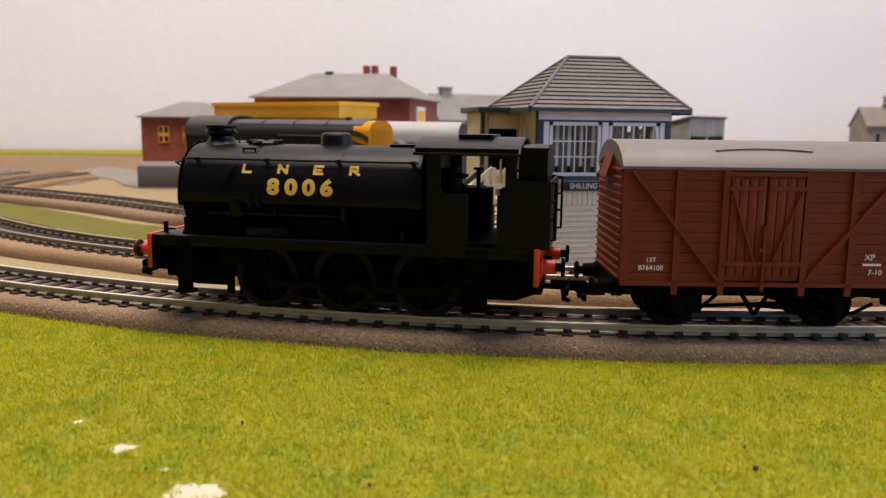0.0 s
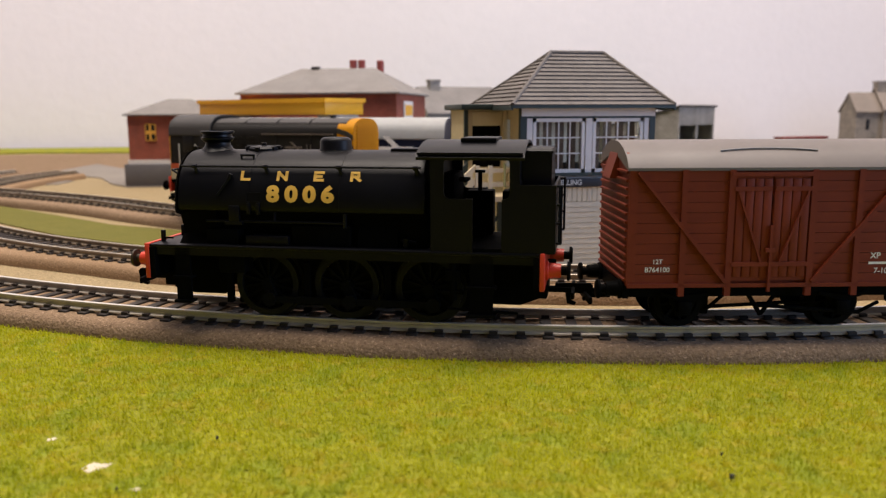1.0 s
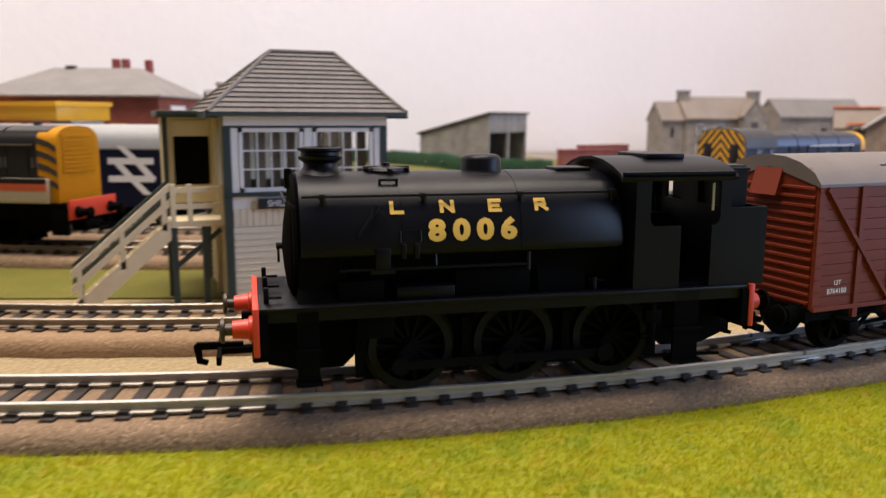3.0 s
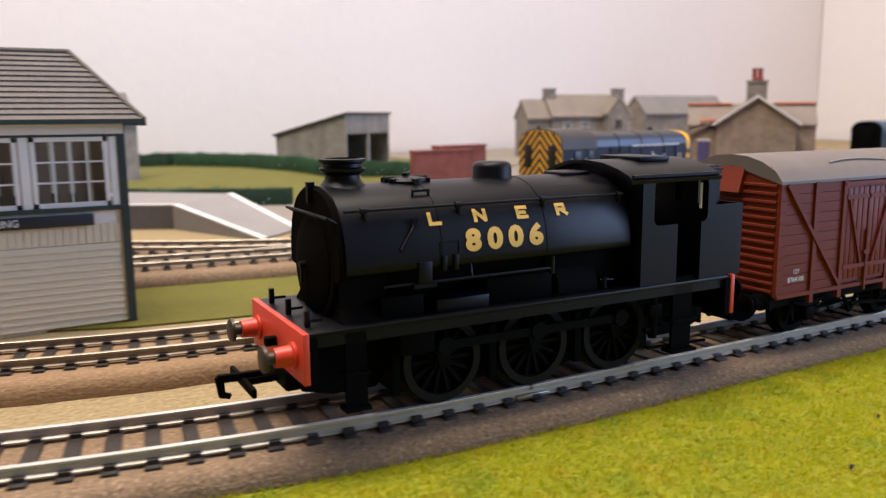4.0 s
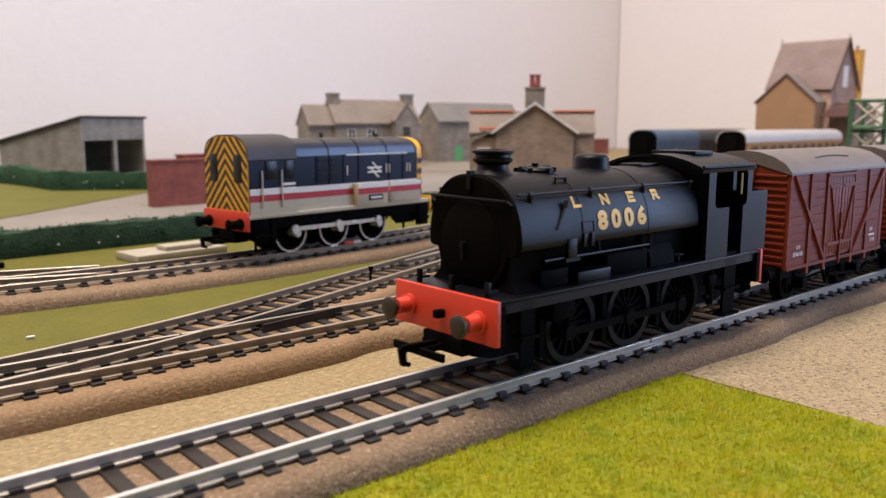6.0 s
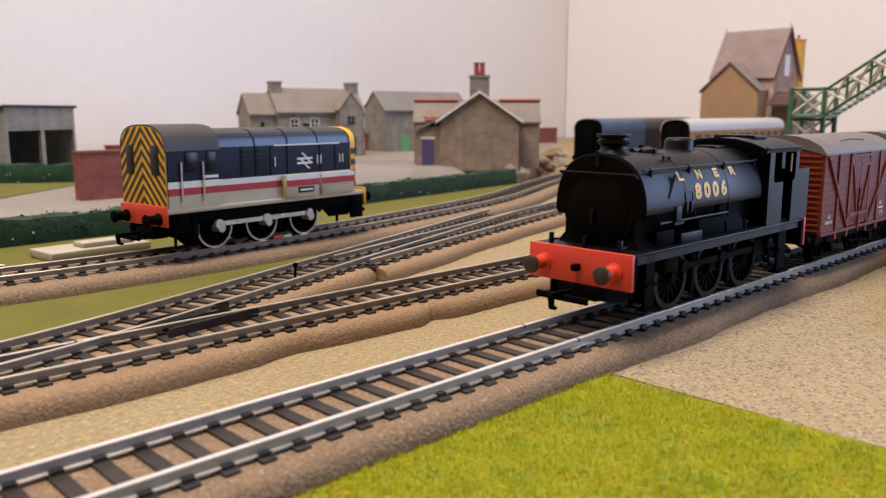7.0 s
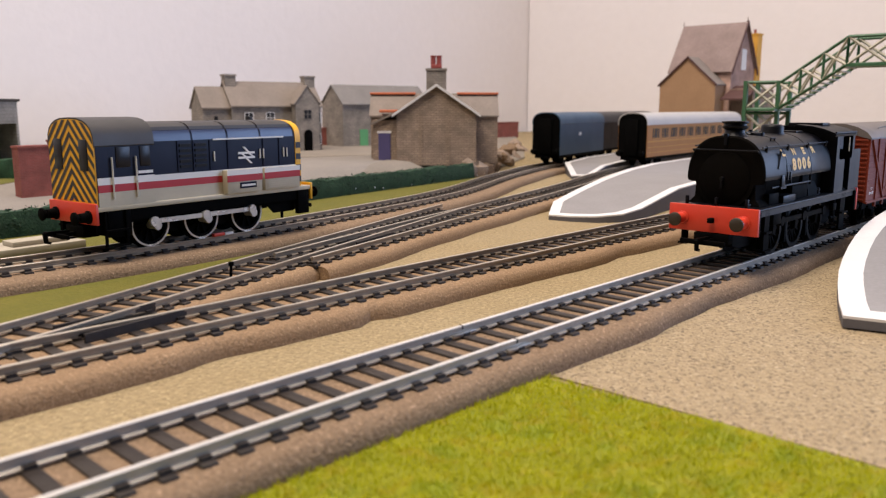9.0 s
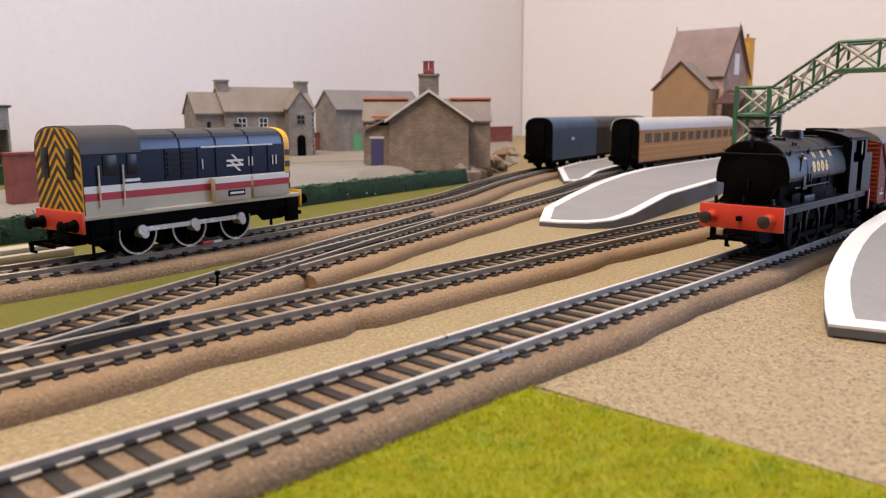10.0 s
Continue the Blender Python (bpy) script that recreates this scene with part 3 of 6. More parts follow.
def lay(name, pts, z, label, material=RAIL):
    track = thing(name, label, "track")
    rails_of(track, pts, z, material)
    for x, y, h in pts[:-1]:
        part("sleeper", SLEEPER_ME, None, track, m=pose(x * MM, y * MM, z * MM, 0, 0, math.degrees(h)))
    return track


underlay("underlay_front", T1, 14.4, 15.0, 5.35, -0.6, FOAM, 1.0, "brown foam ballast strip under the front track", ((45, 14, -2.0), (95, 12, 2.0), (150, 22, -1.5)))
underlay("underlay_second", T2, 17.0, 16.0, 5.3, -0.6, FOAMB, 1.6, "ragged brown foam ballast strip under the second track", ((10, 3.5, 5.5), (-43, 8, 2.5), (150, 8, 3)))
underlay("underlay_points", T3, 14.0, 14.0, 5.2, -0.6, FOAMB, 1.5, "brown foam ballast under the diverging track")
underlay("underlay_loop", T3B, 14.0, 14.0, 5.1, -0.6, FOAMB, 2.0, "brown foam ballast under the platform loop")
underlay("underlay_siding", T4, 16.0, 20.0, 5.1, -0.6, FOAM, 0.8, "brown foam ballast under the siding")
underlay("underlay_shed_road", T5, 15.0, 15.0, 5.0, -0.6, FOAM, 0.8, "brown foam ballast under the shed road")
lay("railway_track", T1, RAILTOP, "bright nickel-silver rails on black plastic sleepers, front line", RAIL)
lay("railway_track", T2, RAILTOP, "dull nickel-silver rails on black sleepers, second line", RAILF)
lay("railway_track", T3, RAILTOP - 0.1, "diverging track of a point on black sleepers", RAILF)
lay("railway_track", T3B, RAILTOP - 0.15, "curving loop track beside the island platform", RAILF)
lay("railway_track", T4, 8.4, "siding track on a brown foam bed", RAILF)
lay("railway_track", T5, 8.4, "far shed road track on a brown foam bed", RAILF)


def point_parts():
    frog = thing("point_frog", "black plastic frog and check rails of a point", "track part")
    part("frog", Mesh().box(-14, 10, -3.2, 3.2, 5.2, 7.4, bev=0.6), MATT, frog)
    part("check_rail", Mesh().box(-15, 15, -7.2, -6.5, 5.8, 8.3), SLEEPER, frog)
    part("check_rail", Mesh().box(-15, 15, 6.5, 7.2, 5.8, 8.3), SLEEPER, frog)
    frog.matrix_basis = at(-55, 80, 0, 9)
    copy_thing(frog, at(78, 137, 0, 17))
    lever = thing("point_lever", "small black upright point lever", "lever", at(-3, 111, 0))
    part("base", Mesh().box(-2.4, 2.4, -1.8, 1.8, 0.5, 5.8, bev=0.4), MATT, lever)
    part("handle", Mesh().tube((0, 0, 5.4), (0.6, 0.3, 10.6), 0.5).tube((0.6, 0.3, 10.3), (0.6, 0.3, 11.6), 0.9), MATT, lever)


point_parts()


def fishplates():
    for x, dy in ((0, 0), (-168, 0)):
        for g in (-8.75, 8.75):
            j = thing("rail_joiner", "small steel rail joiner on the front track", "rail joiner", at(x, g + dy, 0))
            part("clip", Mesh().box(-4.2, 4.2, -1.35, 1.35, 5.9, 6.9, bev=0.15), STEEL, j)
            part("gap", Mesh().box(-0.25, 0.25, -0.62, 0.62, 7.6, 8.54), SLEEPER, j)
    for x, y in ((-90.5, 75.0),):
        j = thing("rail_joiner", "small steel rail joiner on the second track", "rail joiner", at(x, y + 0.75, 0))
        part("clip", Mesh().box(-4.2, 4.2, -1.35, 1.35, 5.9, 6.9, bev=0.15), STEEL, j)
        part("gap", Mesh().box(-0.25, 0.25, -0.62, 0.62, 7.6, 8.54), SLEEPER, j)
    scrap = thing("plastic_scrap", "small red and white scrap lying on the siding", "debris", at(37.3, 181.6, 8.42, 12))
    part("red_piece", Mesh().box(-5.5, 0.5, -0.9, 0.9, 0.02, 1.4, bev=0.25), RED, scrap)
    part("white_piece", Mesh().box(0.6, 5.5, -1.0, 1.0, 0.02, 1.1, bev=0.25), WHITE, scrap)
    rng = np.random.default_rng(11)
    bits = Mesh()
    for _ in range(26):
        x, y = rng.uniform(-470, -5), rng.uniform(-95, -24)
        s = rng.uniform(0.1, 0.28)
        if depth_in(x, y) < -20:
            bits.box(x - s, x + s * 1.6, y - s, y + s, 1.2, 1.7 + s)
    flecks = Mesh()
    for x, y in ((-154.1, 163.5), (-114.9, 127.6), (-148.5, 117.2)):
        flecks.prism([(x - 1.3, y - 0.5), (x + 0.8, y - 0.8), (x + 1.4, y + 0.3), (x - 0.6, y + 0.7)], "z", 1.0, 1.5)
    tagged(part("paper_flecks", flecks, WHITE), "small white paper flecks on the grass strip", "debris", kind="stuff")
    tagged(part("grass_debris", bits, DARKIN), "tiny dark specks of debris on the grass", "debris", kind="stuff")


fishplates()


# ---- rolling stock: shared parts ----
def spoked_wheel(parent, r, y, sgn, spokes, rim_mat, body_mat, name="wheel"):
    """A wheel round the y axis at the origin of its axle; sgn is the outer side."""
    w = part(name, Mesh().ring(r - 1.75, r - 0.15, y - 1.1, y + 1.1, 36).ring(r - 1.7, r + 0.75, y - sgn * 1.5 - 0.35, y - sgn * 1.5 + 0.35, 36), rim_mat, parent)
    part("wheel_back", Mesh().ring(1.5, r - 1.4, y - sgn * 0.9 - 0.25, y - sgn * 0.9 + 0.25, 36), MATT, w)
    web = Mesh().lathe([(1.0, y - 1.1), (1.9, y - 1.0), (1.9, y + 1.0), (1.0, y + 1.3 if sgn > 0 else y + 1.1)], n=14, axis="y")
    for k in range(spokes):
        web.box(1.4, r - 1.5, -0.4, 0.4, -0.36, 0.36, m=Matrix.Translation((0, y, 0)) @ Matrix.Rotation(2 * math.pi * k / spokes, 4, "Y"))
    part("spokes", web, body_mat, w)
    return w


def wheelset(parent, x, r, spokes, rim_mat, body_mat, crank=0.0):
    ax = part("axle", Mesh().tube((0, -9, 0), (0, 9, 0), 0.9, n=8), MATT, parent, m=at(x, 0, r))
    for s in (-1, 1):
        w = spoked_wheel(ax, r, s * 8.2, s, spokes, rim_mat, body_mat)
        if crank:
            part("crank_pin", Mesh().tube((crank, s * 8.5, 0), (crank, s * 12.6, 0), 0.9, n=10).box(-1.3, crank + 1.3, s * 9.6 - 0.5, s * 9.6 + 0.5, -1.3, 1.3), body_mat, ax)
    return ax


def hook_coupling(parent, x, d, z=8.5):
    """A tension-lock coupling that reaches out along d."""
    c = Mesh().box(min(x, x + d * 7), max(x, x + d * 7), -1.1, 1.1, z - 0.7, z + 0.7, bev=0.2)
    c.box(min(x + d * 6.2, x + d * 7.2), max(x + d * 6.2, x + d * 7.2), -8.2, 8.2, z - 0.9, z + 0.9, bev=0.3)
    hk = [(x + d * 2, z + 0.2), (x + d * 2, z + 1.6), (x + d * 11.2, z + 1.9), (x + d * 11.9, z + 1.2), (x + d * 11.3, z - 2.4), (x + d * 9.4, z - 2.9), (x + d * 9.0, z - 2.1), (x + d * 10.2, z - 1.6), (x + d * 10.3, z + 0.4)]
    c.prism(hk if d < 0 else hk[::-1], "y", -0.55, 0.55)
    return part("coupling", c, MATT, parent, "black tension-lock hook coupling")


def buffer(parent, x, d, y, z, shank_mat, head_mat):
    b = part("buffer", Mesh().lathe([(2.5, x), (2.5, x + d * 0.6), (2.0, x + d * 0.8), (1.75, x + d * 3.8)], (0, y, z), 18, "x"), shank_mat, parent)
    part("buffer_head", Mesh().lathe([(1.1, x + d * 3.6), (1.1, x + d * 5.2), (2.45, x + d * 5.3), (2.45, x + d * 5.9), (2.0, x + d * 6.2)], (0, y, z), 18, "x"), head_mat, b)


# ---- saddle tank locomotive ----
def tank_y(z):
    """Half width of the saddle tank at height z over the rails."""
    k = max(0.0, min(1.0, abs(z - 28.2) / 16.4))
    return 14.3 * (1 - k ** 2.5) ** (1 / 2.5)


def tank_outline(x, grow=0.0, low=28.9):
    pts = []
    for i in range(1, 32):
        a = math.pi * i / 32
        c, s = math.cos(a), math.sin(a)
        y = math.copysign(abs(c) ** 0.8, c) * (14.3 + grow)
        z = 28.2 + abs(s) ** 0.8 * (16.4 + grow)
        pts.append((x, y, z))
    return [(x, 12.6 + grow, low), (x, 13.8 + grow, low + 0.3), (x, 14.2 + grow, low + 0.9)] + pts + [(x, -14.2 - grow, low + 0.9), (x, -13.8 - grow, low + 0.3), (x, -12.6 - grow, low)]


def plate_with_opening(a0, a1, z0, z1, hole, r, axis_y, thick):
    """A side sheet in the x-z plane with a rounded opening that runs down to a doorway."""
    h0, h1, hz0, hz1, d0, d1 = hole
    m = Mesh()
    m.box(a0, h0, axis_y, axis_y + thick, z0, z1).box(h1, a1, axis_y, axis_y + thick, z0, z1)
    m.box(h0, h1, axis_y, axis_y + thick, hz1, z1)
    m.box(h0, d0, axis_y, axis_y + thick, z0, hz0).box(d1, h1, axis_y, axis_y + thick, z0, hz0)
    for cx, cz, sx, sz in ((h0, hz1, 1, -1), (h1, hz1, -1, -1), (h0, hz0, 1, 1), (h1, hz0, -1, 1)):
        fan = [(cx, cz)] + [(cx + sx * r * (1 - math.sin(t)), cz + sz * r * (1 - math.cos(t))) for t in (k * math.pi / 12 for k in range(7))]
        m.prism(fan, "y", axis_y, axis_y + thick)
    return m


def saddle_tank_engine():
    e = thing("tank_locomotive", "black saddle tank locomotive, red buffer beams, yellow numbers, on front track", "locomotive")
    # running plate and frames
    part("running_plate", Mesh().box(-52.6, 51.4, -16.0, 16.0, 19.3, 20.1, bev=0.2), BLACK, e)
    part("valance", Mesh().box(-52.4, 51.2, -15.4, -14.8, 17.2, 19.3), BLACK, e)
    part("valance", Mesh().box(-52.4, 51.2, 14.8, 15.4, 17.2, 19.3), BLACK, e)
    fr = [(-51, 6.5), (-45, 5.0), (-36, 5.0), (-33, 8), (33, 8), (36, 5), (46, 5), (51, 7), (51, 19.2), (-51, 19.2)]
    for y in (-6.6, 5.4):
        part("frame_plate", Mesh().prism(fr, "y", y, y + 1.2), MATT, e)
    part("motor_block", Mesh().box(-32, 35, -6.5, 6.5, 2.6, 19.2, bev=0.5), MATT, e)
    # beams and buffers
    for x, d in ((-52.6, -1), (51.4, 1)):
        part("buffer_beam", Mesh().box(min(x, x + d * 1.2), max(x, x + d * 1.2), -16.4, 16.4, 10.9, 20.3, bev=0.15), RED, e, "bright red buffer beam")
        part("beam_backing", Mesh().box(min(x - d * 1.6, x - d * 0.05), max(x - d * 1.6, x - d * 0.05), -16.2, 16.2, 11.0, 19.2), MATT, e)
        for y in (-11.3, 11.3):
            buffer(e, x + d * 1.2, d, y, 15.3, RED, BUFHEAD if d < 0 else MATT)
        part("draw_hook", Mesh().box(min(x + d, x + d * 3.4), max(x + d, x + d * 3.4), -0.9, 0.9, 14.4, 16.2, bev=0.3), MATT, e)
        part("coupling_pocket", Mesh().box(min(x - d * 8, x + d * 1.5), max(x - d * 8, x + d * 1.5), -6.5, 6.5, 6.8, 10.7, bev=0.5), MATT, e)
        hook_coupling(e, x + d * 1.2, d, 8.2)
    # smokebox, boiler bottom, firebox
    def plinth(x0, x1, y, z):
        return [(x0, -y, z), (x1, -y, z), (x1, y, z), (x0, y, z)]
    part("smokebox_saddle", Mesh().loft([plinth(-45.2, -34, 13.2, 20.1), plinth(-45.0, -34.4, 12.6, 21.0), plinth(-44.8, -35.2, 11.2, 22.6), plinth(-44.8, -35.6, 10.9, 29.4)]), DUSTY, e)
    part("smokebox_front", Mesh().tube((-45.75, 0, 29.6), (-44, 0, 29.6), 10.9, n=32), DUSTY, e)
    part("smokebox_door", Mesh().lathe([(9.4, -45.7), (9.4, -46.0), (8.6, -46.4), (5, -47.0), (0.6, -47.4)], (0, 0, 29.6), 28, "x"), DUSTY, e)
    part("door_dart", Mesh().tube((-48.6, 0, 29.6), (-47.2, 0, 29.6), 0.7, n=10).box(-48.4, -47.9, -0.35, 0.35, 26.2, 30.0), BLACK, e)
    part("boiler", Mesh().tube((-44, 0, 28.5), (23, 0, 28.5), 9.6, n=24), MATT, e)
    part("firebox", Mesh().box(2, 23, -10.5, 10.5, 20.1, 29, bev=0.8), MATT, e)
    # tank with its front flange, bands and fittings
    t = part("saddle_tank", Mesh().loft([tank_outline(-45.0, -0.7), tank_outline(-44.4, 0), tank_outline(-0.1, 0), tank_outline(21.6, 0), tank_outline(22.2, -0.4)]), BLACK, e)
    part("tank_front", Mesh().loft([tank_outline(-45.7, -0.5, 27.9), tank_outline(-45.0, 0.1, 27.9)]), DUSTY, t)
    for x in (-24.8, -0.4):
        part("tank_seam", Mesh().loft([tank_outline(x, 0.10), tank_outline(x + 0.35, 0.10)], caps=True), BLACK, t)
    for s in (-1, 1):
        hr = Mesh().tube((-44.0, s * 12.3, 40.7), (21.0, s * 12.3, 40.7), 0.3, n=8)
        part("handrail", hr, BLACK, t, "thin black handrail on short pillars")
        for x in (-40.2, -20.4, -0.4, 19.6):
            part("handrail_pillar", Mesh().tube((x + 0.6, s * 11.6, 38.6), (x, s * 12.3, 40.9), 0.6, 0.5, n=8).tube((x - 0.6, s * 12.3, 40.7), (x + 0.6, s * 12.3, 40.7), 0.58, n=8), BLACK, t)
        part("tank_lifting_eye", Mesh().tube((-28.4, s * 8.6, 41.6), (-28.4, s * 8.8, 43.6), 0.3, n=8).tube((-25.0, s * 8.6, 41.6), (-25.0, s * 8.8, 43.6), 0.3, n=8).tube((-28.6, s * 8.8, 43.5), (-24.8, s * 8.8, 43.5), 0.32, n=8), BLACK, t)
        part("mud_step", Mesh().box(-30.2, -27.2, s * 14.1 - 0.5, s * 14.1 + 0.5, 26.0, 30.6, bev=0.2).box(-31.2, -26.4, s * 14.3 - 0.5, s * 14.3 + 0.5, 25.6, 26.4), BLACK, t)
        part("reach_rod", Mesh().tube((-33.5, s * 14.1, 33.0), (-30.0, s * 13.3, 37.8), 0.35, n=8).tube((-30.2, s * 13.3, 37.5), (-29.6, s * 13.2, 38.8), 0.55, n=8), BLACK, t)
        fr2 = Mesh()
        for z in (31.6, 33.9):
            fr2.box(-25.2, -21.2, s * tank_y(z) - 0.12, s * tank_y(z) + 0.12, z - 0.12, z + 0.12)
        for x in (-25.2, -21.2):
            fr2.tube((x, s * (tank_y(31.6) + 0.05), 31.6), (x, s * (tank_y(33.9) + 0.05), 33.9), 0.14, n=6)
        part("access_plate", fr2, BLACK, t)
        part("tank_pipe", Mesh().tube((-37, s * 13.6, 26.4), (1.3, s * 13.6, 26.4), 0.36, n=8).tube((1.3, s * 13.6, 25.2), (1.3, s * 13.6, 28.9), 0.55, n=8).tube((-18, s * 13.4, 26.4), (-18, s * 12.8, 29), 0.4, n=8), BLACK, e)
        part("running_board_box", Mesh().box(-26, -14.2, min(s * 9, s * 14.0), max(s * 9, s * 14.0), 20.1, 22.7, bev=0.25), BLACK, e)
        part("front_box", Mesh().box(-37.4, -28.4, min(s * 9, s * 13.2), max(s * 9, s * 13.2), 20.1, 24.2, bev=0.3), MATT, e)
        part("sandbox", Mesh().box(-34, -26.5, min(s * 8, s * 14), max(s * 8, s * 14), 12.5, 18.8, bev=0.5), MATT, e)
        part("toolbox", Mesh().box(-13.8, 2.2, min(s * 9, s * 12.5), max(s * 9, s * 12.5), 20.1, 25.4, bev=0.3), MATT, e)
        part("firebox_side", Mesh().loft([[(x, s * y, z) for y, z in ((8, 20.1), (12.2, 20.1), (12.0, 22.5), (10.6, 25.4), (8, 26.6))] for x in (4.2, 14.6)]), MATT, e)
        part("clack_valve", Mesh().tube((16.8, s * 11.5, 20.1), (16.8, s * 11.5, 22.6), 0.8, n=10).tube((15.6, s * 11.5, 22.0), (19.4, s * 11.5, 21.6), 0.4, n=8), BLACK, e)
        for x in (-24.6, -22.0):
            part("tank_bracket", Mesh().box(x - 0.5, x + 0.5, s * 14.35 - 0.35, s * 14.35 + 0.35, 28.4, 31.4, bev=0.15), BLACK, t)
    part("chimney", Mesh().lathe([(6.2, 42.6), (5.3, 43.9), (4.1, 44.9), (3.5, 45.7), (3.4, 46.5), (3.9, 46.9), (4.4, 47.3), (4.5, 47.8), (4.0, 48.1), (3.9, 48.7), (4.6, 49.1), (4.6, 49.6), (3.6, 49.7), (3.2, 47.0)], (-39.2, 0, 0), 28), BLACK, t)
    fil = Mesh().lathe([(4.4, 43.0), (4.4, 44.9), (3.9, 45.4), (1.0, 45.7)], (-25.6, 0, 0), 24)
    for k in range(6):
        a = k * math.pi / 3
        fil.box(-0.5, 0.5, 3.4, 5.0, 44.2, 45.4, m=Matrix.Translation((-25.6, 0, 0)) @ Matrix.Rotation(a, 4, "Z"))
    fil.tube((-30.4, 0, 45.2), (-20.8, 0, 45.2), 0.6, n=8).tube((-25.6, 0, 45.4), (-25.6, 0, 46.4), 0.8, n=8)
    part("tank_filler", fil, BLACK, t)
    part("dome", Mesh().lathe([(5.6, 43.2), (4.7, 44.2), (4.3, 45.0), (4.25, 46.9), (3.9, 47.6), (3.2, 48.0), (0.4, 48.1)], (-5.0, 0, 0), 24), BLACK, t)
    part("safety_valve", Mesh().box(11, 19, -3.5, 3.5, 44.0, 45.2, bev=0.4), BLACK, t)
    # cab
    cab = part("cab_floor", Mesh().box(24.1, 54.4, -14.7, 14.7, 20.12, 21.0), MATT, e)
    for s in (-1, 1):
        y0 = -15.4 if s < 0 else 14.8
        part("cab_side", plate_with_opening(24.0, 46.2, 20.1, 44.6, (27.4, 43.7, 33.4, 43.5, 34.6, 41.8), 1.6, y0, 0.6), BLACK, cab)
        part("cab_handrail", Mesh().tube((42.4, s * 14.4, 36.4), (42.4, s * 14.4, 42.2), 0.3, n=8), BRIGHT if s < 0 else BLACK, cab)
        part("bunker_side", Mesh().box(46.2, 55.0, y0, y0 + 0.6, 20.1, 37.0), BLACK, cab)
        steps = Mesh().box(34.0, 39.8, s * 15.0 - 0.4, s * 15.0 + 0.4, 3.6, 19.3)
        for z in (3.6, 10.8):
            steps.box(33.2, 40.6, min(s * 13, s * 16.6), max(s * 13, s * 16.6), z, z + 0.7)
        part("cab_steps", steps, MATT, e)
        fs = Mesh().box(-45.6, -41.4, s * 15.0 - 0.4, s * 15.0 + 0.4, 4.4, 19.3)
        for z in (4.4, 11.0):
            fs.box(-46.0, -41.0, min(s * 13, s * 16.4), max(s * 13, s * 16.4), z, z + 0.7)
        part("front_steps", fs, MATT, e)
        part("injector", Mesh().tube((29.5, s * 13.8, 7.5), (29.5, s * 13.8, 17), 1.0, n=10).tube((27, s * 13.8, 9.5), (32, s * 13.8, 9.5), 0.7, n=8).tube((28, s * 14, 5.2), (46, s * 14, 4.6), 0.4, n=6).box(27.6, 31.4, s * 13.8 - 1, s * 13.8 + 1, 12.4, 15.4, bev=0.3), MATT, e)
        for x in (-33, -10.8, 11.4):
            part("brake_hanger", Mesh().box(x - 0.8, x + 0.8, s * 9.2 - 0.8, s * 9.2 + 0.8, 3.5, 15), MATT, e)
    roof = [(15.9, 43.6), (15.0, 44.5), (11, 46.0), (6, 47.1), (0, 47.5), (-6, 47.1), (-11, 46.0), (-15.0, 44.5), (-15.9, 43.6)]
    inner = [(y * 0.975, z - 0.7) for y, z in roof[::-1]]
    part("cab_roof", Mesh().prism(roof + inner, "x", 20.4, 47.3), BLACK, cab)
    part("rain_strip", Mesh().box(20.8, 46.9, -15.9, -15.2, 44.3, 44.8), BLACK, cab)
    part("roof_hatch", Mesh().box(30.3, 39.4, -7.0, 7.0, 47.0, 48.1, bev=0.2), BLACK, cab)
    front = [(y * 0.95, z - 0.5) for y, z in roof] + [(-14.8, 20.1), (14.8, 20.1)]
    part("cab_front", Mesh().prism(front, "x", 24.0, 24.6), BLACK, cab)
    part("cab_back", Mesh().box(45.6, 46.2, -14.8, 14.8, 20.1, 37).box(45.6, 46.2, -14.8, -11, 37, 44.4).box(45.6, 46.2, 11, 14.8, 37, 44.4).box(45.6, 46.2, -3, 3, 37, 45.8), BLACK, cab)
    part("bunker_back", Mesh().box(54.4, 55.0, -14.8, 14.8, 20.1, 37.0).box(46.2, 54.4, -14.8, 14.8, 33.5, 34.2), BLACK, cab)
    part("coal_hopper", Mesh().prism([(-9.6, 34), (9.6, 34), (9.6, 44.6), (8.6, 45.6), (-8.6, 45.6), (-9.6, 44.6)], "x", 46.4, 53.6), BLACK, cab)
    part("hopper_lip", Mesh().box(46.4, 53.9, -10.0, 10.0, 44.4, 45.0), BLACK, cab)
    part("backhead", Mesh().box(24.6, 29.0, -8, 8, 21, 39, bev=1.0), MATT, cab)
    part("brake_column", Mesh().tube((33.0, 10.5, 21), (33.0, 10.5, 38.5), 0.6, n=8).tube((31.6, 10.5, 38.4), (34.4, 10.5, 38.4), 0.4, n=8), MATT, cab)
    part("regulator", Mesh().tube((29.0, 0, 37), (31.2, 0, 37), 0.6, n=8).box(30.6, 31.2, -4.5, 4.5, 36.5, 37.3), MATT, cab)
    for x0, x1 in ((29.4, 36.8), (39.4, 45.5)):
        part("side_bin", Mesh().box(x0, x1, 8.8, 14.6, 21.1, 33.2, bev=0.3), MATT, cab)
    part("reverser", Mesh().tube((43.6, 11.4, 33.1), (43.2, 11.4, 38.0), 0.45, n=8).tube((42.2, 11.4, 38.0), (44.4, 11.4, 38.0), 0.4, n=8), MATT, cab)
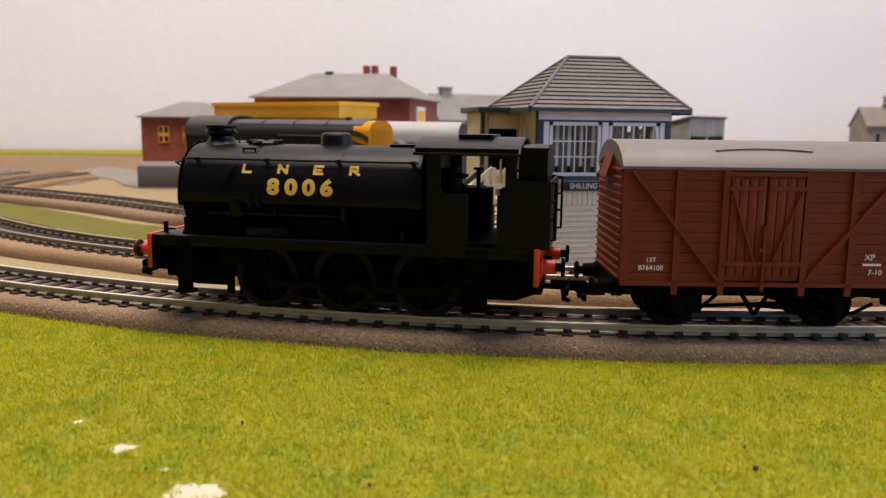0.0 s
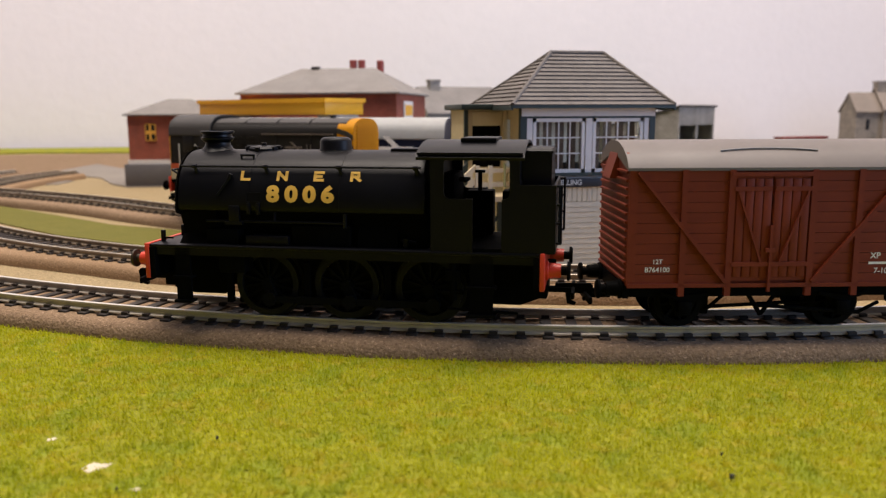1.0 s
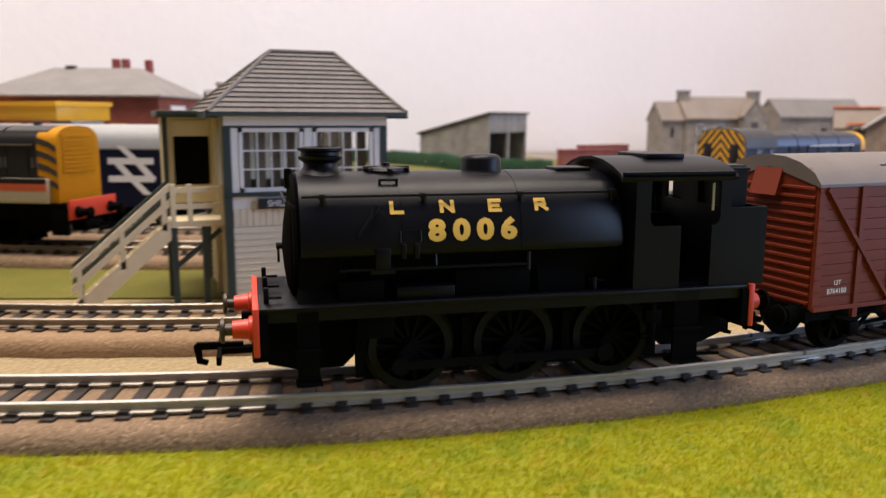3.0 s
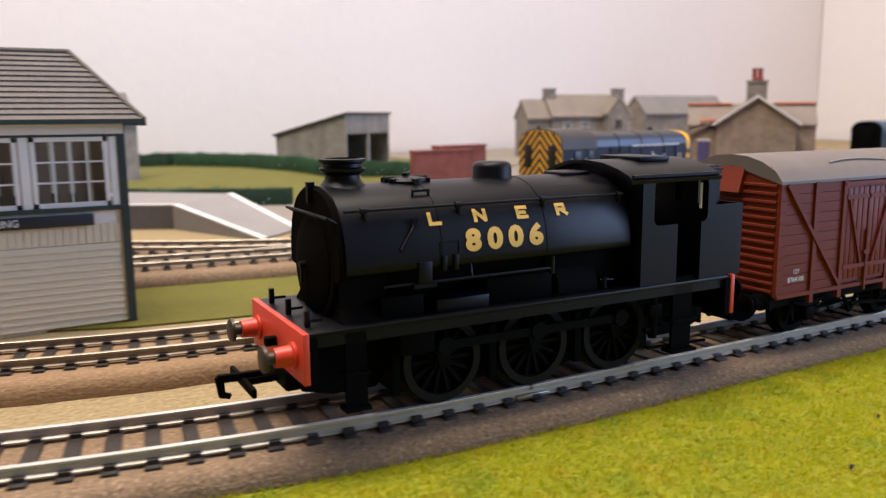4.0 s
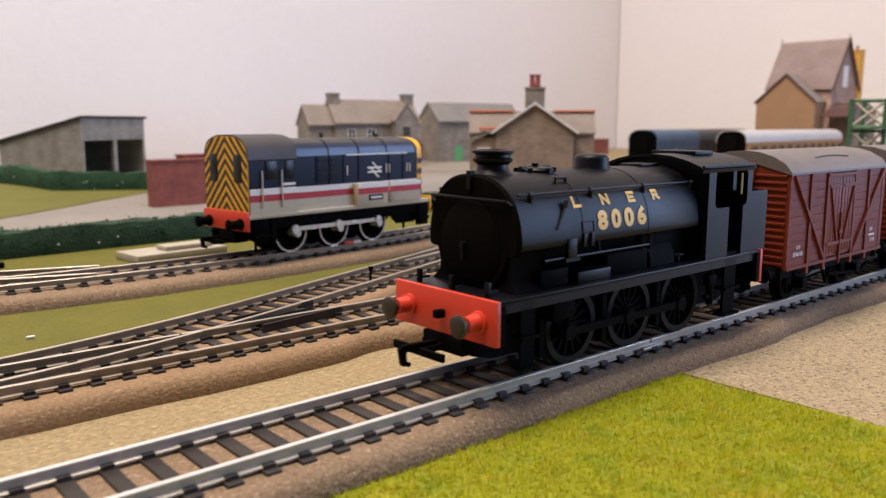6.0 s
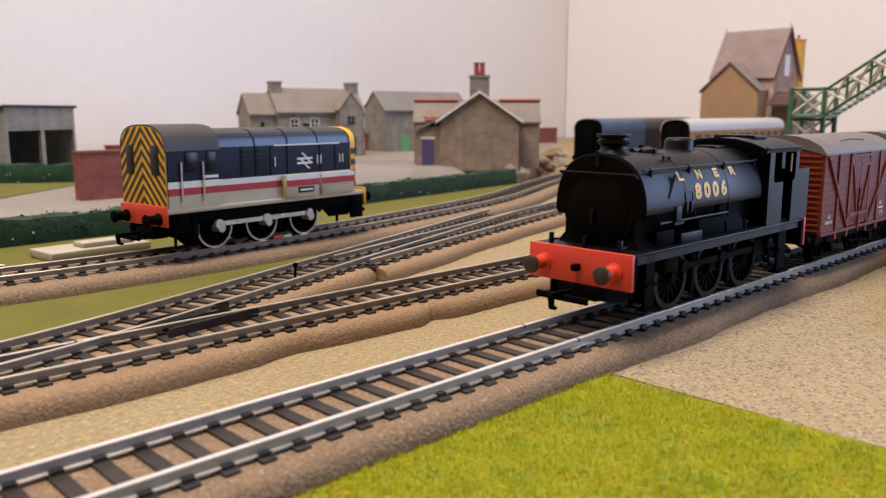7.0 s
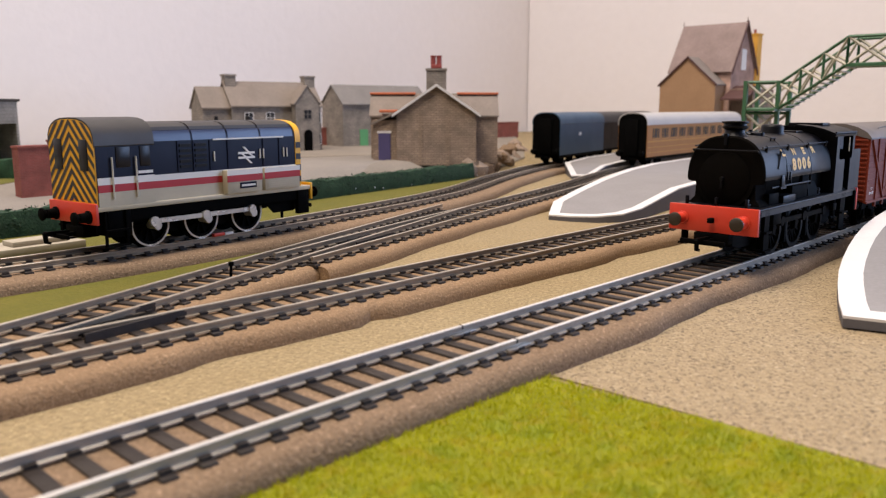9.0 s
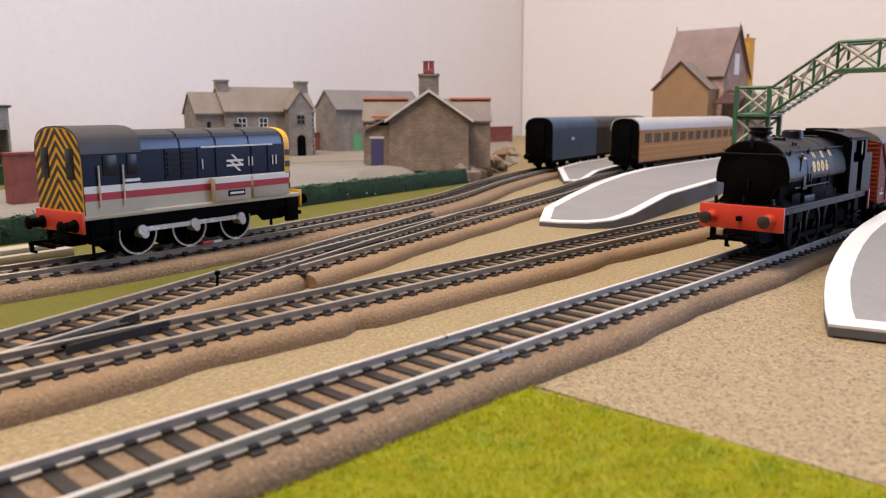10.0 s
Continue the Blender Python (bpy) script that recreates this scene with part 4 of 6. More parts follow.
    for y in (-12.6, 12.6):
        rail = Mesh().tube((56.2, y, 22.4), (56.2, y, 36.8), 0.32, n=8)
        for z in (22.4, 27.4, 32.0, 36.6):
            rail.tube((54.9, y, z), (56.3, y, z), 0.32, n=8)
        part("bunker_handrail", rail, BLACK, cab)
    part("bunker_ladder", Mesh().tube((55.6, -8.6, 22), (55.6, -8.6, 36), 0.3, n=6).tube((55.6, -5.4, 22), (55.6, -5.4, 36), 0.3, n=6).tube((55.6, -8.6, 26), (55.6, -5.4, 26), 0.3, n=6).tube((55.6, -8.6, 31), (55.6, -5.4, 31), 0.3, n=6), BLACK, cab)
    # lamp irons
    for y in (-11, 0, 11):
        part("lamp_iron", Mesh().box(-51.6, -50.6, y - 0.55, y + 0.55, 20.1, 23.2, bev=0.15).box(-50.6, -48.2, y - 0.2, y + 0.2, 20.9, 21.4), BLACK, e)
    part("smokebox_lamp_iron", Mesh().box(-46.6, -45.2, -0.6, 0.6, 41.4, 45.4).tube((-46.9, -11.8, 39.6), (-46.9, 11.8, 39.6), 0.3, n=8).tube((-46.9, -11.8, 39.6), (-45.2, -11.8, 38.6), 0.3, n=8).tube((-46.9, 11.8, 39.6), (-45.2, 11.8, 38.6), 0.3, n=8), BLACK, e)
    # painted figures and letters on both sides of the tank
    for s in (-1, 1):
        def on_tank(u0, z0, s=s):
            def bend(u, v):
                z = z0 + v * 0.93
                return (u0 - s * u * 1.12, s * (tank_y(z) + 0.16), z)
            return bend
        for ch, x in zip("8006", (-17.9, -12.9, -8.0, -3.1)):
            painted("running_number", ch, 4.25, on_tank(x if s < 0 else -21 - x, 33.6), GOLD, t, 0.075)
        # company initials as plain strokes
        strokes = {
            -25.6: ((0, 0, 0, 1), (0, 0, .75, 0)),
            -15.6: ((0, 0, 0, 1), (0, 1, .8, 0), (.8, 0, .8, 1)),
            -5.6: ((0, 0, 0, 1), (0, 0, .75, 0), (0, .5, .6, .5), (0, 1, .75, 1)),
            4.2: ((0, 0, 0, 1), (0, 1, .6, 1), (.6, 1, .65, .55), (0, .5, .6, .5), (.3, .5, .8, 0)),
        }
        for x0, segs in strokes.items():
            if s > 0:
                x0 = -21.4 - x0
            mk = Mesh()
            f = on_tank(x0, 37.2)
            for a, b, c, d in segs:
                p, q = Vector(((a - 0.4) * 2.5, 0.25 + b * 1.95)), Vector(((c - 0.4) * 2.5, 0.25 + d * 1.95))
                n = (q - p).normalized()
                n = Vector((-n.y, n.x)) * 0.36
                p, q = p - (q - p).normalized() * 0.3, q + (q - p).normalized() * 0.3
                for k in range(4):
                    a0, a1 = p.lerp(q, k / 4), p.lerp(q, (k + 1) / 4)
                    mk.bm.faces.new([mk.bm.verts.new(f(w.x, w.y)) for w in (a0 + n, a1 + n, a1 - n, a0 - n)])
            part("tank_initial", mk, GOLD, t)
    # wheels and coupling rods
    sets = [wheelset(e, x, 9.0, 14, RIMB, WHEELB, 4.0) for x in (-22.3, 0, 22.3)]
    rods = []
    for s in (-1, 1):
        rod = Mesh().box(-22.3, 22.3, -0.5, 0.5, -0.9, 0.9)
        for x in (-22.3, 0, 22.3):
            rod.tube((x, -0.9, 0), (x, 0.9, 0), 1.9, n=14)
        rods.append((s, part("coupling_rod", rod, WHEELB, e, m=at(0, s * 11.9, 9.0))))
    return e, sets, rods


# ---- covered goods van ----
def goods_van():
    v = thing("goods_van", "bauxite brown planked covered van with grey curved roof and white lettering", "wagon", group="vans behind the locomotive")
    plank = Mesh().box(-1, 1, -0.35, 0.35, -1.22, 1.22).data("plank", BAUX)
    body = part("body", Mesh().box(-34.4, 34.4, -14.4, 14.4, 12.2, 41.0), BAUX, v)
    for s in (-1, 1):
        y = s * 14.75
        for x0, x1 in ((-34.2, -22.4), (-20.8, -10.6), (10.6, 20.8), (22.4, 34.2)):
            for k in range(11):
                o = part("plank", plank, None, body)
                o.matrix_basis = Matrix.Translation(((x0 + x1) / 2 * MM, y * MM, (13.6 + k * 2.55) * MM)) @ Matrix.Diagonal(((x1 - x0) / 2, 1, 1, 1))
        yo0, yo1 = (y - 0.9, y + 0.2) if s < 0 else (y - 0.2, y + 0.9)
        for x in (-21.6, -10.1, 10.1, 21.6):
            part("stanchion", Mesh().box(x - 0.75, x + 0.75, yo0, yo1, 9.4, 40.6), BAUX, body)
        for x in (-34.05, 34.05):
            part("corner_plate", Mesh().box(x - 1.05, x + 1.05, y - 0.5, y + 0.5, 12, 41), BAUX, body)
        part("sole_angle", Mesh().box(-35, 35, yo0, yo1, 11.6, 12.6), BAUX, body)
        for sx in (-1, 1):
            p, q = Vector((sx * 33.0, y + s * 0.45, 40)), Vector((sx * 10.8, y + s * 0.45, 13.0))
            d = (q - p)
            mtx = Matrix.Translation((p + q) / 2) @ d.to_track_quat("X", "Y").to_matrix().to_4x4()
            part("diagonal_brace", Mesh().box(-d.length / 2, d.length / 2, -0.45, 0.45, -0.75, 0.75, m=mtx), BAUX, body)
        # doors
        for sx in (-1, 1):
            dr = part("door", Mesh().box(min(0.15 * sx, 9.2 * sx), max(0.15 * sx, 9.2 * sx), y - 0.45, y + 0.45, 13.2, 39.2), BAUX, body)
            for k in range(4):
                xx = sx * (1.3 + k * 2.22)
                part("door_board", Mesh().box(xx - 0.98, xx + 0.98, y + s * 0.45 - 0.3, y + s * 0.45 + 0.3, 14.2, 38.4, bev=0.08), BAUX, dr)
            for z in (17.4, 36.0):
                part("hinge_strap", Mesh().box(min(0.4 * sx, 9.6 * sx), max(0.4 * sx, 9.6 * sx), y + s * 0.9 - 0.25, y + s * 0.9 + 0.25, z - 0.55, z + 0.55), BAUX, dr)
            p, q = Vector((sx * 8.6, y + s * 0.9, 35.4)), Vector((sx * 2.4, y + s * 0.9, 18.0))
            d = q - p
            mtx = Matrix.Translation((p + q) / 2) @ d.to_track_quat("X", "Y").to_matrix().to_4x4()
            part("door_brace", Mesh().box(-d.length / 2, d.length / 2, -0.25, 0.25, -0.4, 0.4, m=mtx), BAUX, dr)
        part("door_rail", Mesh().box(-10.4, 10.4, y + s * 0.6 - 0.5, y + s * 0.6 + 0.5, 39.0, 40.0), BAUX, body)
        part("door_bar", Mesh().box(-0.35, 0.35, y + s * 1.0 - 0.35, y + s * 1.0 + 0.35, 10.5, 27).box(-1.2, 1.2, y + s * 1.0 - 0.4, y + s * 1.0 + 0.4, 20.4, 21.4), BAUX, body)
        rv = Mesh()
        for xr in (-34.5, -33.4, 33.4, 34.5):
            for k in range(10):
                rv.box(xr - 0.16, xr + 0.16, y + s * 0.5 - 0.12, y + s * 0.5 + 0.18, 13 + k * 2.9, 13.32 + k * 2.9)
        tagged(part("rivets", rv, BAUX, body), kind="stuff")

        def flat(u0, z0, s=s, y=y):
            return lambda u, w: (u0 - s * u, y + s * 0.42, z0 + w)
        for txt, u0, z0, size in (("12T", -27.6, 18.0, 1.15), ("B764100", -27.6, 16.0, 1.25), ("XP", 26.6, 19.2, 1.5), ("7-10", 28.2, 15.4, 1.4)):
            painted("lettering", txt, size, flat(u0 if s < 0 else -u0, z0), WHITE, body)
        part("lettering", Mesh().box(25.0, 29.6, y + s * 0.40 - 0.02, y + s * 0.40 + 0.02, 17.1, 17.7), WHITE, body)
    # ends with ribs and hooded ventilator
    for d in (-1, 1):
        xe = d * 34.6
        endp = [(-14.8, 12), (14.8, 12), (14.8, 41)] + [(14.8 * math.cos(a), 41 + 6.0 * math.sin(a)) for a in (k * math.pi / 10 for k in range(1, 10))] + [(-14.8, 41)]
        part("end_panel", Mesh().prism(endp, "x", min(xe, xe + d * 0.6), max(xe, xe + d * 0.6)), BAUX, body)
        rib = Mesh()
        for k in range(14):
            z = 13.4 + k * 2.05
            rib.prism([(-0.5, z - 0.55), (0.55, z - 0.25), (0.55, z + 0.25), (-0.5, z + 0.55)], "y", -14.2, 14.2)
        bmesh.ops.transform(rib.bm, matrix=Matrix.Translation((xe + d * 0.6, 0, 0)) @ Matrix.Diagonal((d, 1, 1, 1)), verts=rib.bm.verts)
        part("end_ribs", rib, BAUX, body)
        hood = [(xe + d * 0.4, 44.2), (xe + d * 1.0, 44.2), (xe + d * 2.9, 37.8), (xe + d * 0.4, 37.8)]
        part("ventilator", Mesh().prism(hood, "y", -4.2, 4.2), BAUX, body)
        part("headstock", Mesh().box(min(d * 34.2, d * 35.6), max(d * 34.2, d * 35.6), -14, 14, 8.6, 12.2), MATT, v)
        for y in (-11.3, 11.3):
            buffer(v, d * 35.6, d, y, 10.6, MATT, MATT)
        hook_coupling(v, d * 35.6, d, 6.6)
    ro = [(15.6, 40.4), (15.6, 41.1), (13.6, 43.6), (9.5, 45.8), (5, 47.0), (0, 47.4), (-5, 47.0), (-9.5, 45.8), (-13.6, 43.6), (-15.6, 41.1), (-15.6, 40.4), (0, 44.5)]
    part("roof", Mesh().prism(ro, "x", -35.6, 35.6), ROOFG, v, "plain grey arched roof")
    for s in (-1, 1):
        strip = [(-12 + k * 2.0, s * (11.5 - 0.9 * (1 - ((k - 6) / 6) ** 2)), 45.0 + 0.55 * (1 - ((k - 6) / 6) ** 2)) for k in range(13)]
        rs = Mesh()
        for a, b in zip(strip, strip[1:]):
            rs.tube(a, b, 0.22, n=6)
        part("rain_strip", rs, PLATG, v)
    # underframe
    und = part("underframe", Mesh().box(-34.4, 34.4, -13.2, -12.0, 8.8, 12.2).box(-34.4, 34.4, 12.0, 13.2, 8.8, 12.2).box(-30, 30, -3, 3, 7.6, 12.0), MATT, v)
    for s in (-1, 1):
        for x in (-20, 20):
            part("axle_guard", Mesh().prism([(x - 4.2, 9.4), (x - 1.6, 3.6), (x + 1.6, 3.6), (x + 4.2, 9.4)], "y", s * 12.4 - 0.4, s * 12.4 + 0.4), MATT, und)
            part("axlebox", Mesh().box(x - 1.7, x + 1.7, s * 13.2 - 1.4, s * 13.2 + 1.4, 4.4, 7.8, bev=0.3), MATT, und)
            part("leaf_spring", Mesh().prism([(x - 6, 9.2), (x, 7.6), (x + 6, 9.2), (x + 6, 9.9), (x, 9.2), (x - 6, 9.9)], "y", s * 13.3 - 0.7, s * 13.3 + 0.7), MATT, und)
        part("brake_lever", Mesh().tube((-2, s * 13.6, 6.6), (24, s * 13.8, 4.6), 0.5, n=6).tube((24, s * 13.8, 4.6), (29, s * 13.8, 7.2), 0.5, n=6), MATT, und)
        vh = Mesh().tube((-3.5, s * 12.2, 9.2), (0, s * 12.2, 3.8), 0.6, n=6).tube((3.5, s * 12.2, 9.2), (0, s * 12.2, 3.8), 0.6, n=6)
        vh.tube((-13.0, s * 9.2, 5.2), (13.0, s * 9.2, 6.4), 0.5, n=6).tube((-13, s * 9.6, 4.6), (-8, s * 9.6, 9), 0.5, n=6)
        part("brake_gear", vh, MATT, und)
        for x in (-13.2, 13.2):
            part("brake_shoe", Mesh().box(x - 0.8, x + 0.8, s * 8.2 - 1.1, s * 8.2 + 1.1, 3.4, 9), MATT, und)
    sets = [wheelset(v, x, 6.4, 8, WHEELB, WHEELB) for x in (-20, 20)]
    return v, sets


def children_of(ob, name):
    return [c for c in ob.children if c.name.split(".")[0] == name]


ENGINE, ENGINE_SETS, ENGINE_RODS = saddle_tank_engine()
VAN, _ = goods_van()
# the lens stays focused on the locomotive
cam.data.dof.use_dof, cam.data.dof.focus_object, cam.data.dof.aperture_fstop = True, ENGINE, 27.0
VANS = [VAN] + [copy_thing(VAN, Matrix()) for _ in range(2)]
VAN_OFFSETS = (104.5, 190.0, 275.5)

# distance of the driving axle along the front line, seconds and millimetres
KNOTS = ((0, -372.8), (0.5, -372.9), (1.0, -366.5), (1.5, -339.4), (2.0, -308.5), (2.5, -277.7), (3.0, -243.0), (4.5, -127.6), (5.0, -86.9), (5.5, -48.6),
         (7.0, 65.2), (7.5, 97.2), (8.0, 127.4), (8.5, 153.2), (9.0, 176.0), (9.5, 194.5), (10.0, 210.5))


def travelled(t):
    k = max(i for i in range(len(KNOTS) - 1) if KNOTS[i][0] <= t or i == 0)
    (t0, a), (t1, b) = KNOTS[k], KNOTS[k + 1]

    def slope(i):
        if i == 0:
            return 0.0
        if i == len(KNOTS) - 1:
            return (KNOTS[i][1] - KNOTS[i - 1][1]) / (KNOTS[i][0] - KNOTS[i - 1][0])
        l = (KNOTS[i][1] - KNOTS[i - 1][1]) / (KNOTS[i][0] - KNOTS[i - 1][0])
        r = (KNOTS[i + 1][1] - KNOTS[i][1]) / (KNOTS[i + 1][0] - KNOTS[i][0])
        return 0.0 if l * r <= 0 else 2 * l * r / (l + r)
    h = t1 - t0
    u = (t - t0) / h
    return (2 * u ** 3 - 3 * u ** 2 + 1) * a + (u ** 3 - 2 * u ** 2 + u) * h * slope(k) + (3 * u ** 2 - 2 * u ** 3) * b + (u ** 3 - u ** 2) * h * slope(k + 1)


def on_line(s):
    if s >= X0:
        return Vector((s, 0.0))
    a = (X0 - s) / RAD
    return Vector((X0 - RAD * math.sin(a), RAD - RAD * math.cos(a)))


def stands(s, base):
    a, b = on_line(s - base), on_line(s + base)
    d, m = b - a, (a + b) / 2
    return pose(m.x * MM, m.y * MM, RAILTOP * MM, 0, 0, math.degrees(math.atan2(d.y, d.x)))


# ---- diesel shunters ----
def arch(w, z_side, z_top, n=12, p=0.75):
    pts = []
    for k in range(n + 1):
        a = math.pi * k / n
        pts.append((w * math.copysign(abs(math.cos(a)) ** p, math.cos(a)), z_side + (z_top - z_side) * math.sin(a) ** p))
    return pts


def clip_quad(quad, w, z0, z_side, z_top):
    """A chevron band cut to the arched end of a cab."""
    bm = bmesh.new()
    bm.faces.new([bm.verts.new((0, y, z)) for y, z in quad])
    edges = [(w, z0)] + arch(w, z_side, z_top) + [(-w, z0)]
    for (y0, a0), (y1, a1) in zip(edges, edges[1:] + edges[:1]):
        if not bm.faces:
            break
        n = Vector((0, (a1 - a0), -(y1 - y0)))
        if n.length < 1e-6:
            continue
        bmesh.ops.bisect_plane(bm, geom=bm.verts[:] + bm.edges[:] + bm.faces[:], plane_co=(0, y0, a0), plane_no=n, clear_outer=True)
    return bm


def shunter(label, m, paint, lower, band, line, roof, nose, end_red, bright, group=""):
    """A small six-wheeled diesel: cab at -x, bonnet towards +x; heights over the rails."""
    d = thing("diesel_shunter", label, "locomotive", m, group)
    part("running_plate", Mesh().box(-50, 58, -15.8, 15.8, 16.6, 18.4, bev=0.2), MATT if not bright else CREAM, d)
    for y in (-12.6, 11.4):
        part("frame_plate", Mesh().prism([(-49, 8), (-40, 5), (-36, 11), (34, 11), (38, 7), (50, 7), (52, 16.6), (-49, 16.6)], "y", y, y + 1.2), MATT, d)
    for s in (-1, 1):
        part("valance", Mesh().box(-36, 50, s * 14.6 - 0.4, s * 14.6 + 0.4, 12.2, 16.55), MATT, d)
        for x in (-47.2, -38.6):
            part("step_hanger", Mesh().box(x - 0.4, x + 0.4, s * 15.4 - 0.5, s * 15.4 + 0.5, 3.2, 16.55), MATT, d)
        for z in (3.2, 9.0):
            part("cab_step", Mesh().box(-47.6, -38.2, min(s * 14.6, s * 17.0), max(s * 14.6, s * 17.0), z, z + 0.7), MATT, d)
    part("motor_block", Mesh().box(-35, 35, -6.8, 6.8, 4.5, 16.5), MATT, d)
    part("battery_box", Mesh().box(-46, -36, -15.0, -12, 6.5, 16.5, bev=0.4), MATT, d)
    part("battery_box", Mesh().box(-46, -36, 12, 15.0, 6.5, 16.5, bev=0.4), MATT, d)
    for x, dd, mt in ((-50, -1, end_red), (58, 1, end_red if not bright else YELLOW)):
        part("buffer_beam", Mesh().box(min(x, x + dd * 1.2), max(x, x + dd * 1.2), -16, 16, 11.8, 19.6, bev=0.15), mt, d)
        for y in (-11.3, 11.3):
            buffer(d, x + dd * 1.2, dd, y, 14.6, MATT, MATT)
        hook_coupling(d, x + dd * 1.2, dd, 7.6)
        part("coupling_pocket", Mesh().box(min(x - dd * 6, x + dd), max(x - dd * 6, x + dd), -6, 6, 6.2, 11, bev=0.5), MATT, d)
    # cab
    cab_prof = [(15.6, 18.4)] + arch(15.6, 40.5, 50.6) + [(-15.6, 18.4)]
    cab = part("cab", Mesh().prism(cab_prof, "x", -49.4, -25.5), paint, d)
    ra = arch(15.9, 40.8, 51.0)
    part("cab_roof", Mesh().prism(ra + [(y * 0.97, z - 0.6) for y, z in ra[::-1]], "x", -49.9, -25.0), roof, cab)
    part("cab_end", Mesh().prism([(y * 0.985, z if z < 20 else z - 0.2) for y, z in cab_prof], "x", -49.9, -49.2), YELLOW, cab, "yellow cab end with black chevrons")
    for k in range(-4, 11):
        z = 16 + k * 4.5
        for s in (-1, 1):
            quad = [(0, z + 12), (0, z + 9.7), (s * 16, z - 7.3), (s * 16, z - 5.0)]
            ms = Mesh()
            ms.bm.free()
            ms.bm = clip_quad(quad if s > 0 else quad[::-1], 15.3, 19.9, 40.5, 50.2)
            if ms.bm.faces:
                part("chevron", ms, SOOT, cab, m=at(-50.02, 0, 0))
            else:
                ms.bm.free()
    for s in (-1, 1):
        part("end_window", Mesh().box(-50.25, -49.6, s * 8.6 - 2.7, s * 8.6 + 2.7, 31.5, 43.0, bev=0.25), GLASSD, cab)
        y = s * 15.65
        part("lower_panel", Mesh().box(-49.3, -25.6, y - 0.12, y + 0.12, 18.4, 23.6), lower, cab)
        part("band", Mesh().box(-49.3, -25.6, y - 0.14, y + 0.14, 23.6, 26.4), band, cab)
        part("white_line", Mesh().box(-49.3, -25.6, y - 0.14, y + 0.14, 26.4, 29.0), line, cab)
        for x0, x1 in ((-41.5, -35.5), (-31.5, -27.0)):
            part("side_window", Mesh().box(x0, x1, y - 0.3, y + 0.3, 32.5, 40.2, bev=0.25), GLASSD, cab)
        for x in (-43.5, -33.6):
            part("cab_handrail", Mesh().tube((x, y + s * 0.7, 21), (x, y + s * 0.7, 36.5), 0.35, n=8), BRIGHT, cab)
        # bonnet side
        yb = s * 14.3
        part("lower_panel", Mesh().box(-25.5, 50.5, yb - 0.12, yb + 0.12, 18.4, 23.4), lower, d)
        part("band", Mesh().box(-25.5, 50.5, yb - 0.14, yb + 0.14, 23.4, 26.2), band, d)
        part("white_line", Mesh().box(-25.5, 50.5, yb - 0.14, yb + 0.14, 26.2, 28.6), line, d)
        part("equipment_box", Mesh().box(8, 27, min(yb, yb + s * 3.4), max(yb, yb + s * 3.4), 18.4, 28.4, bev=0.3), lower, d)
        part("equipment_band", Mesh().box(7.9, 27.1, yb + s * 3.5 - 0.15, yb + s * 3.5 + 0.15, 23.4, 26.2), band, d)
        part("equipment_line", Mesh().box(7.9, 27.1, yb + s * 3.5 - 0.15, yb + s * 3.5 + 0.15, 26.2, 28.5), WHITE, d)
        part("equipment_band", Mesh().box(28.9, 50.1, yb + s * 3.1 - 0.15, yb + s * 3.1 + 0.15, 23.4, 26.2), band, d)
        part("equipment_line", Mesh().box(28.9, 50.1, yb + s * 3.1 - 0.15, yb + s * 3.1 + 0.15, 26.2, 28.3), line, d)
        part("equipment_box", Mesh().box(29, 50, min(yb, yb + s * 3.0), max(yb, yb + s * 3.0), 18.4, 28.2, bev=0.3), lower, d)
        lou = Mesh()
        for k in range(4):
            lou.box(30.5, 48.5, yb + s * 3.0 - 0.2, yb + s * 3.0 + 0.25, 19.4 + k * 0.9, 19.75 + k * 0.9)
        tagged(part("louvres", lou, lower, d), kind="stuff")
        if not bright:
            part("side_door", Mesh().box(-22.5, -13.8, yb - 0.5, yb + 0.5, 18.6, 37.5), MATT, d)
            for x in (-20.2, -15.6):
                part("door_handle", Mesh().box(x - 1.6, x + 1.6, yb + s * 0.55 - 0.2, yb + s * 0.55 + 0.2, 37.4, 38.4), PALE, d)
        if bright:
            part("nameplate", Mesh().box(14.5, 23.5, yb + s * 3.6 - 0.1, yb + s * 3.6 + 0.2, 20.4, 22.9), NAVY, d)
            part("nameplate_bar", Mesh().box(15.3, 22.7, yb + s * 3.75 - 0.1, yb + s * 3.75 + 0.15, 21.2, 22.1), WHITE, d)
            part("number_bar", Mesh().box(-32.5, -26.2, y - 0.2, y + 0.2, 29.8, 30.9), WHITE, cab)
        for x in (-13.5, -6.0, 2.2, 11.5, 31.0, 40.5):
            part("panel_seam", Mesh().box(x - 0.25, x + 0.25, yb - 0.3, yb + 0.3, 29, 41.5), paint, d)
        for x0 in (-12.6, -5.2):
            gr = Mesh()
            for k in range(5):
                gr.box(x0, x0 + 5.6, yb - 0.35, yb + 0.35, 30.6 + k * 2.1, 31.7 + k * 2.1)
            tagged(part("side_grille", gr, CHAR, d), kind="stuff")
        part("rain_gutter", Mesh().box(4, 43, yb + s * 0.2 - 0.25, yb + s * 0.2 + 0.25, 41.2, 41.8), WHITE if bright else ROOFG, d)
        for x in (4.2, 29.0, 31.0, 43.0, 45.0):
            part("grab_rail", Mesh().tube((x, yb + s * 0.4, 32.5), (x, yb + s * 0.4, 36.6), 0.28, n=6), WHITE if bright else ROOFG, d)
        # two plain arrows of white bars
        lg = WHITE if bright else ROOFG
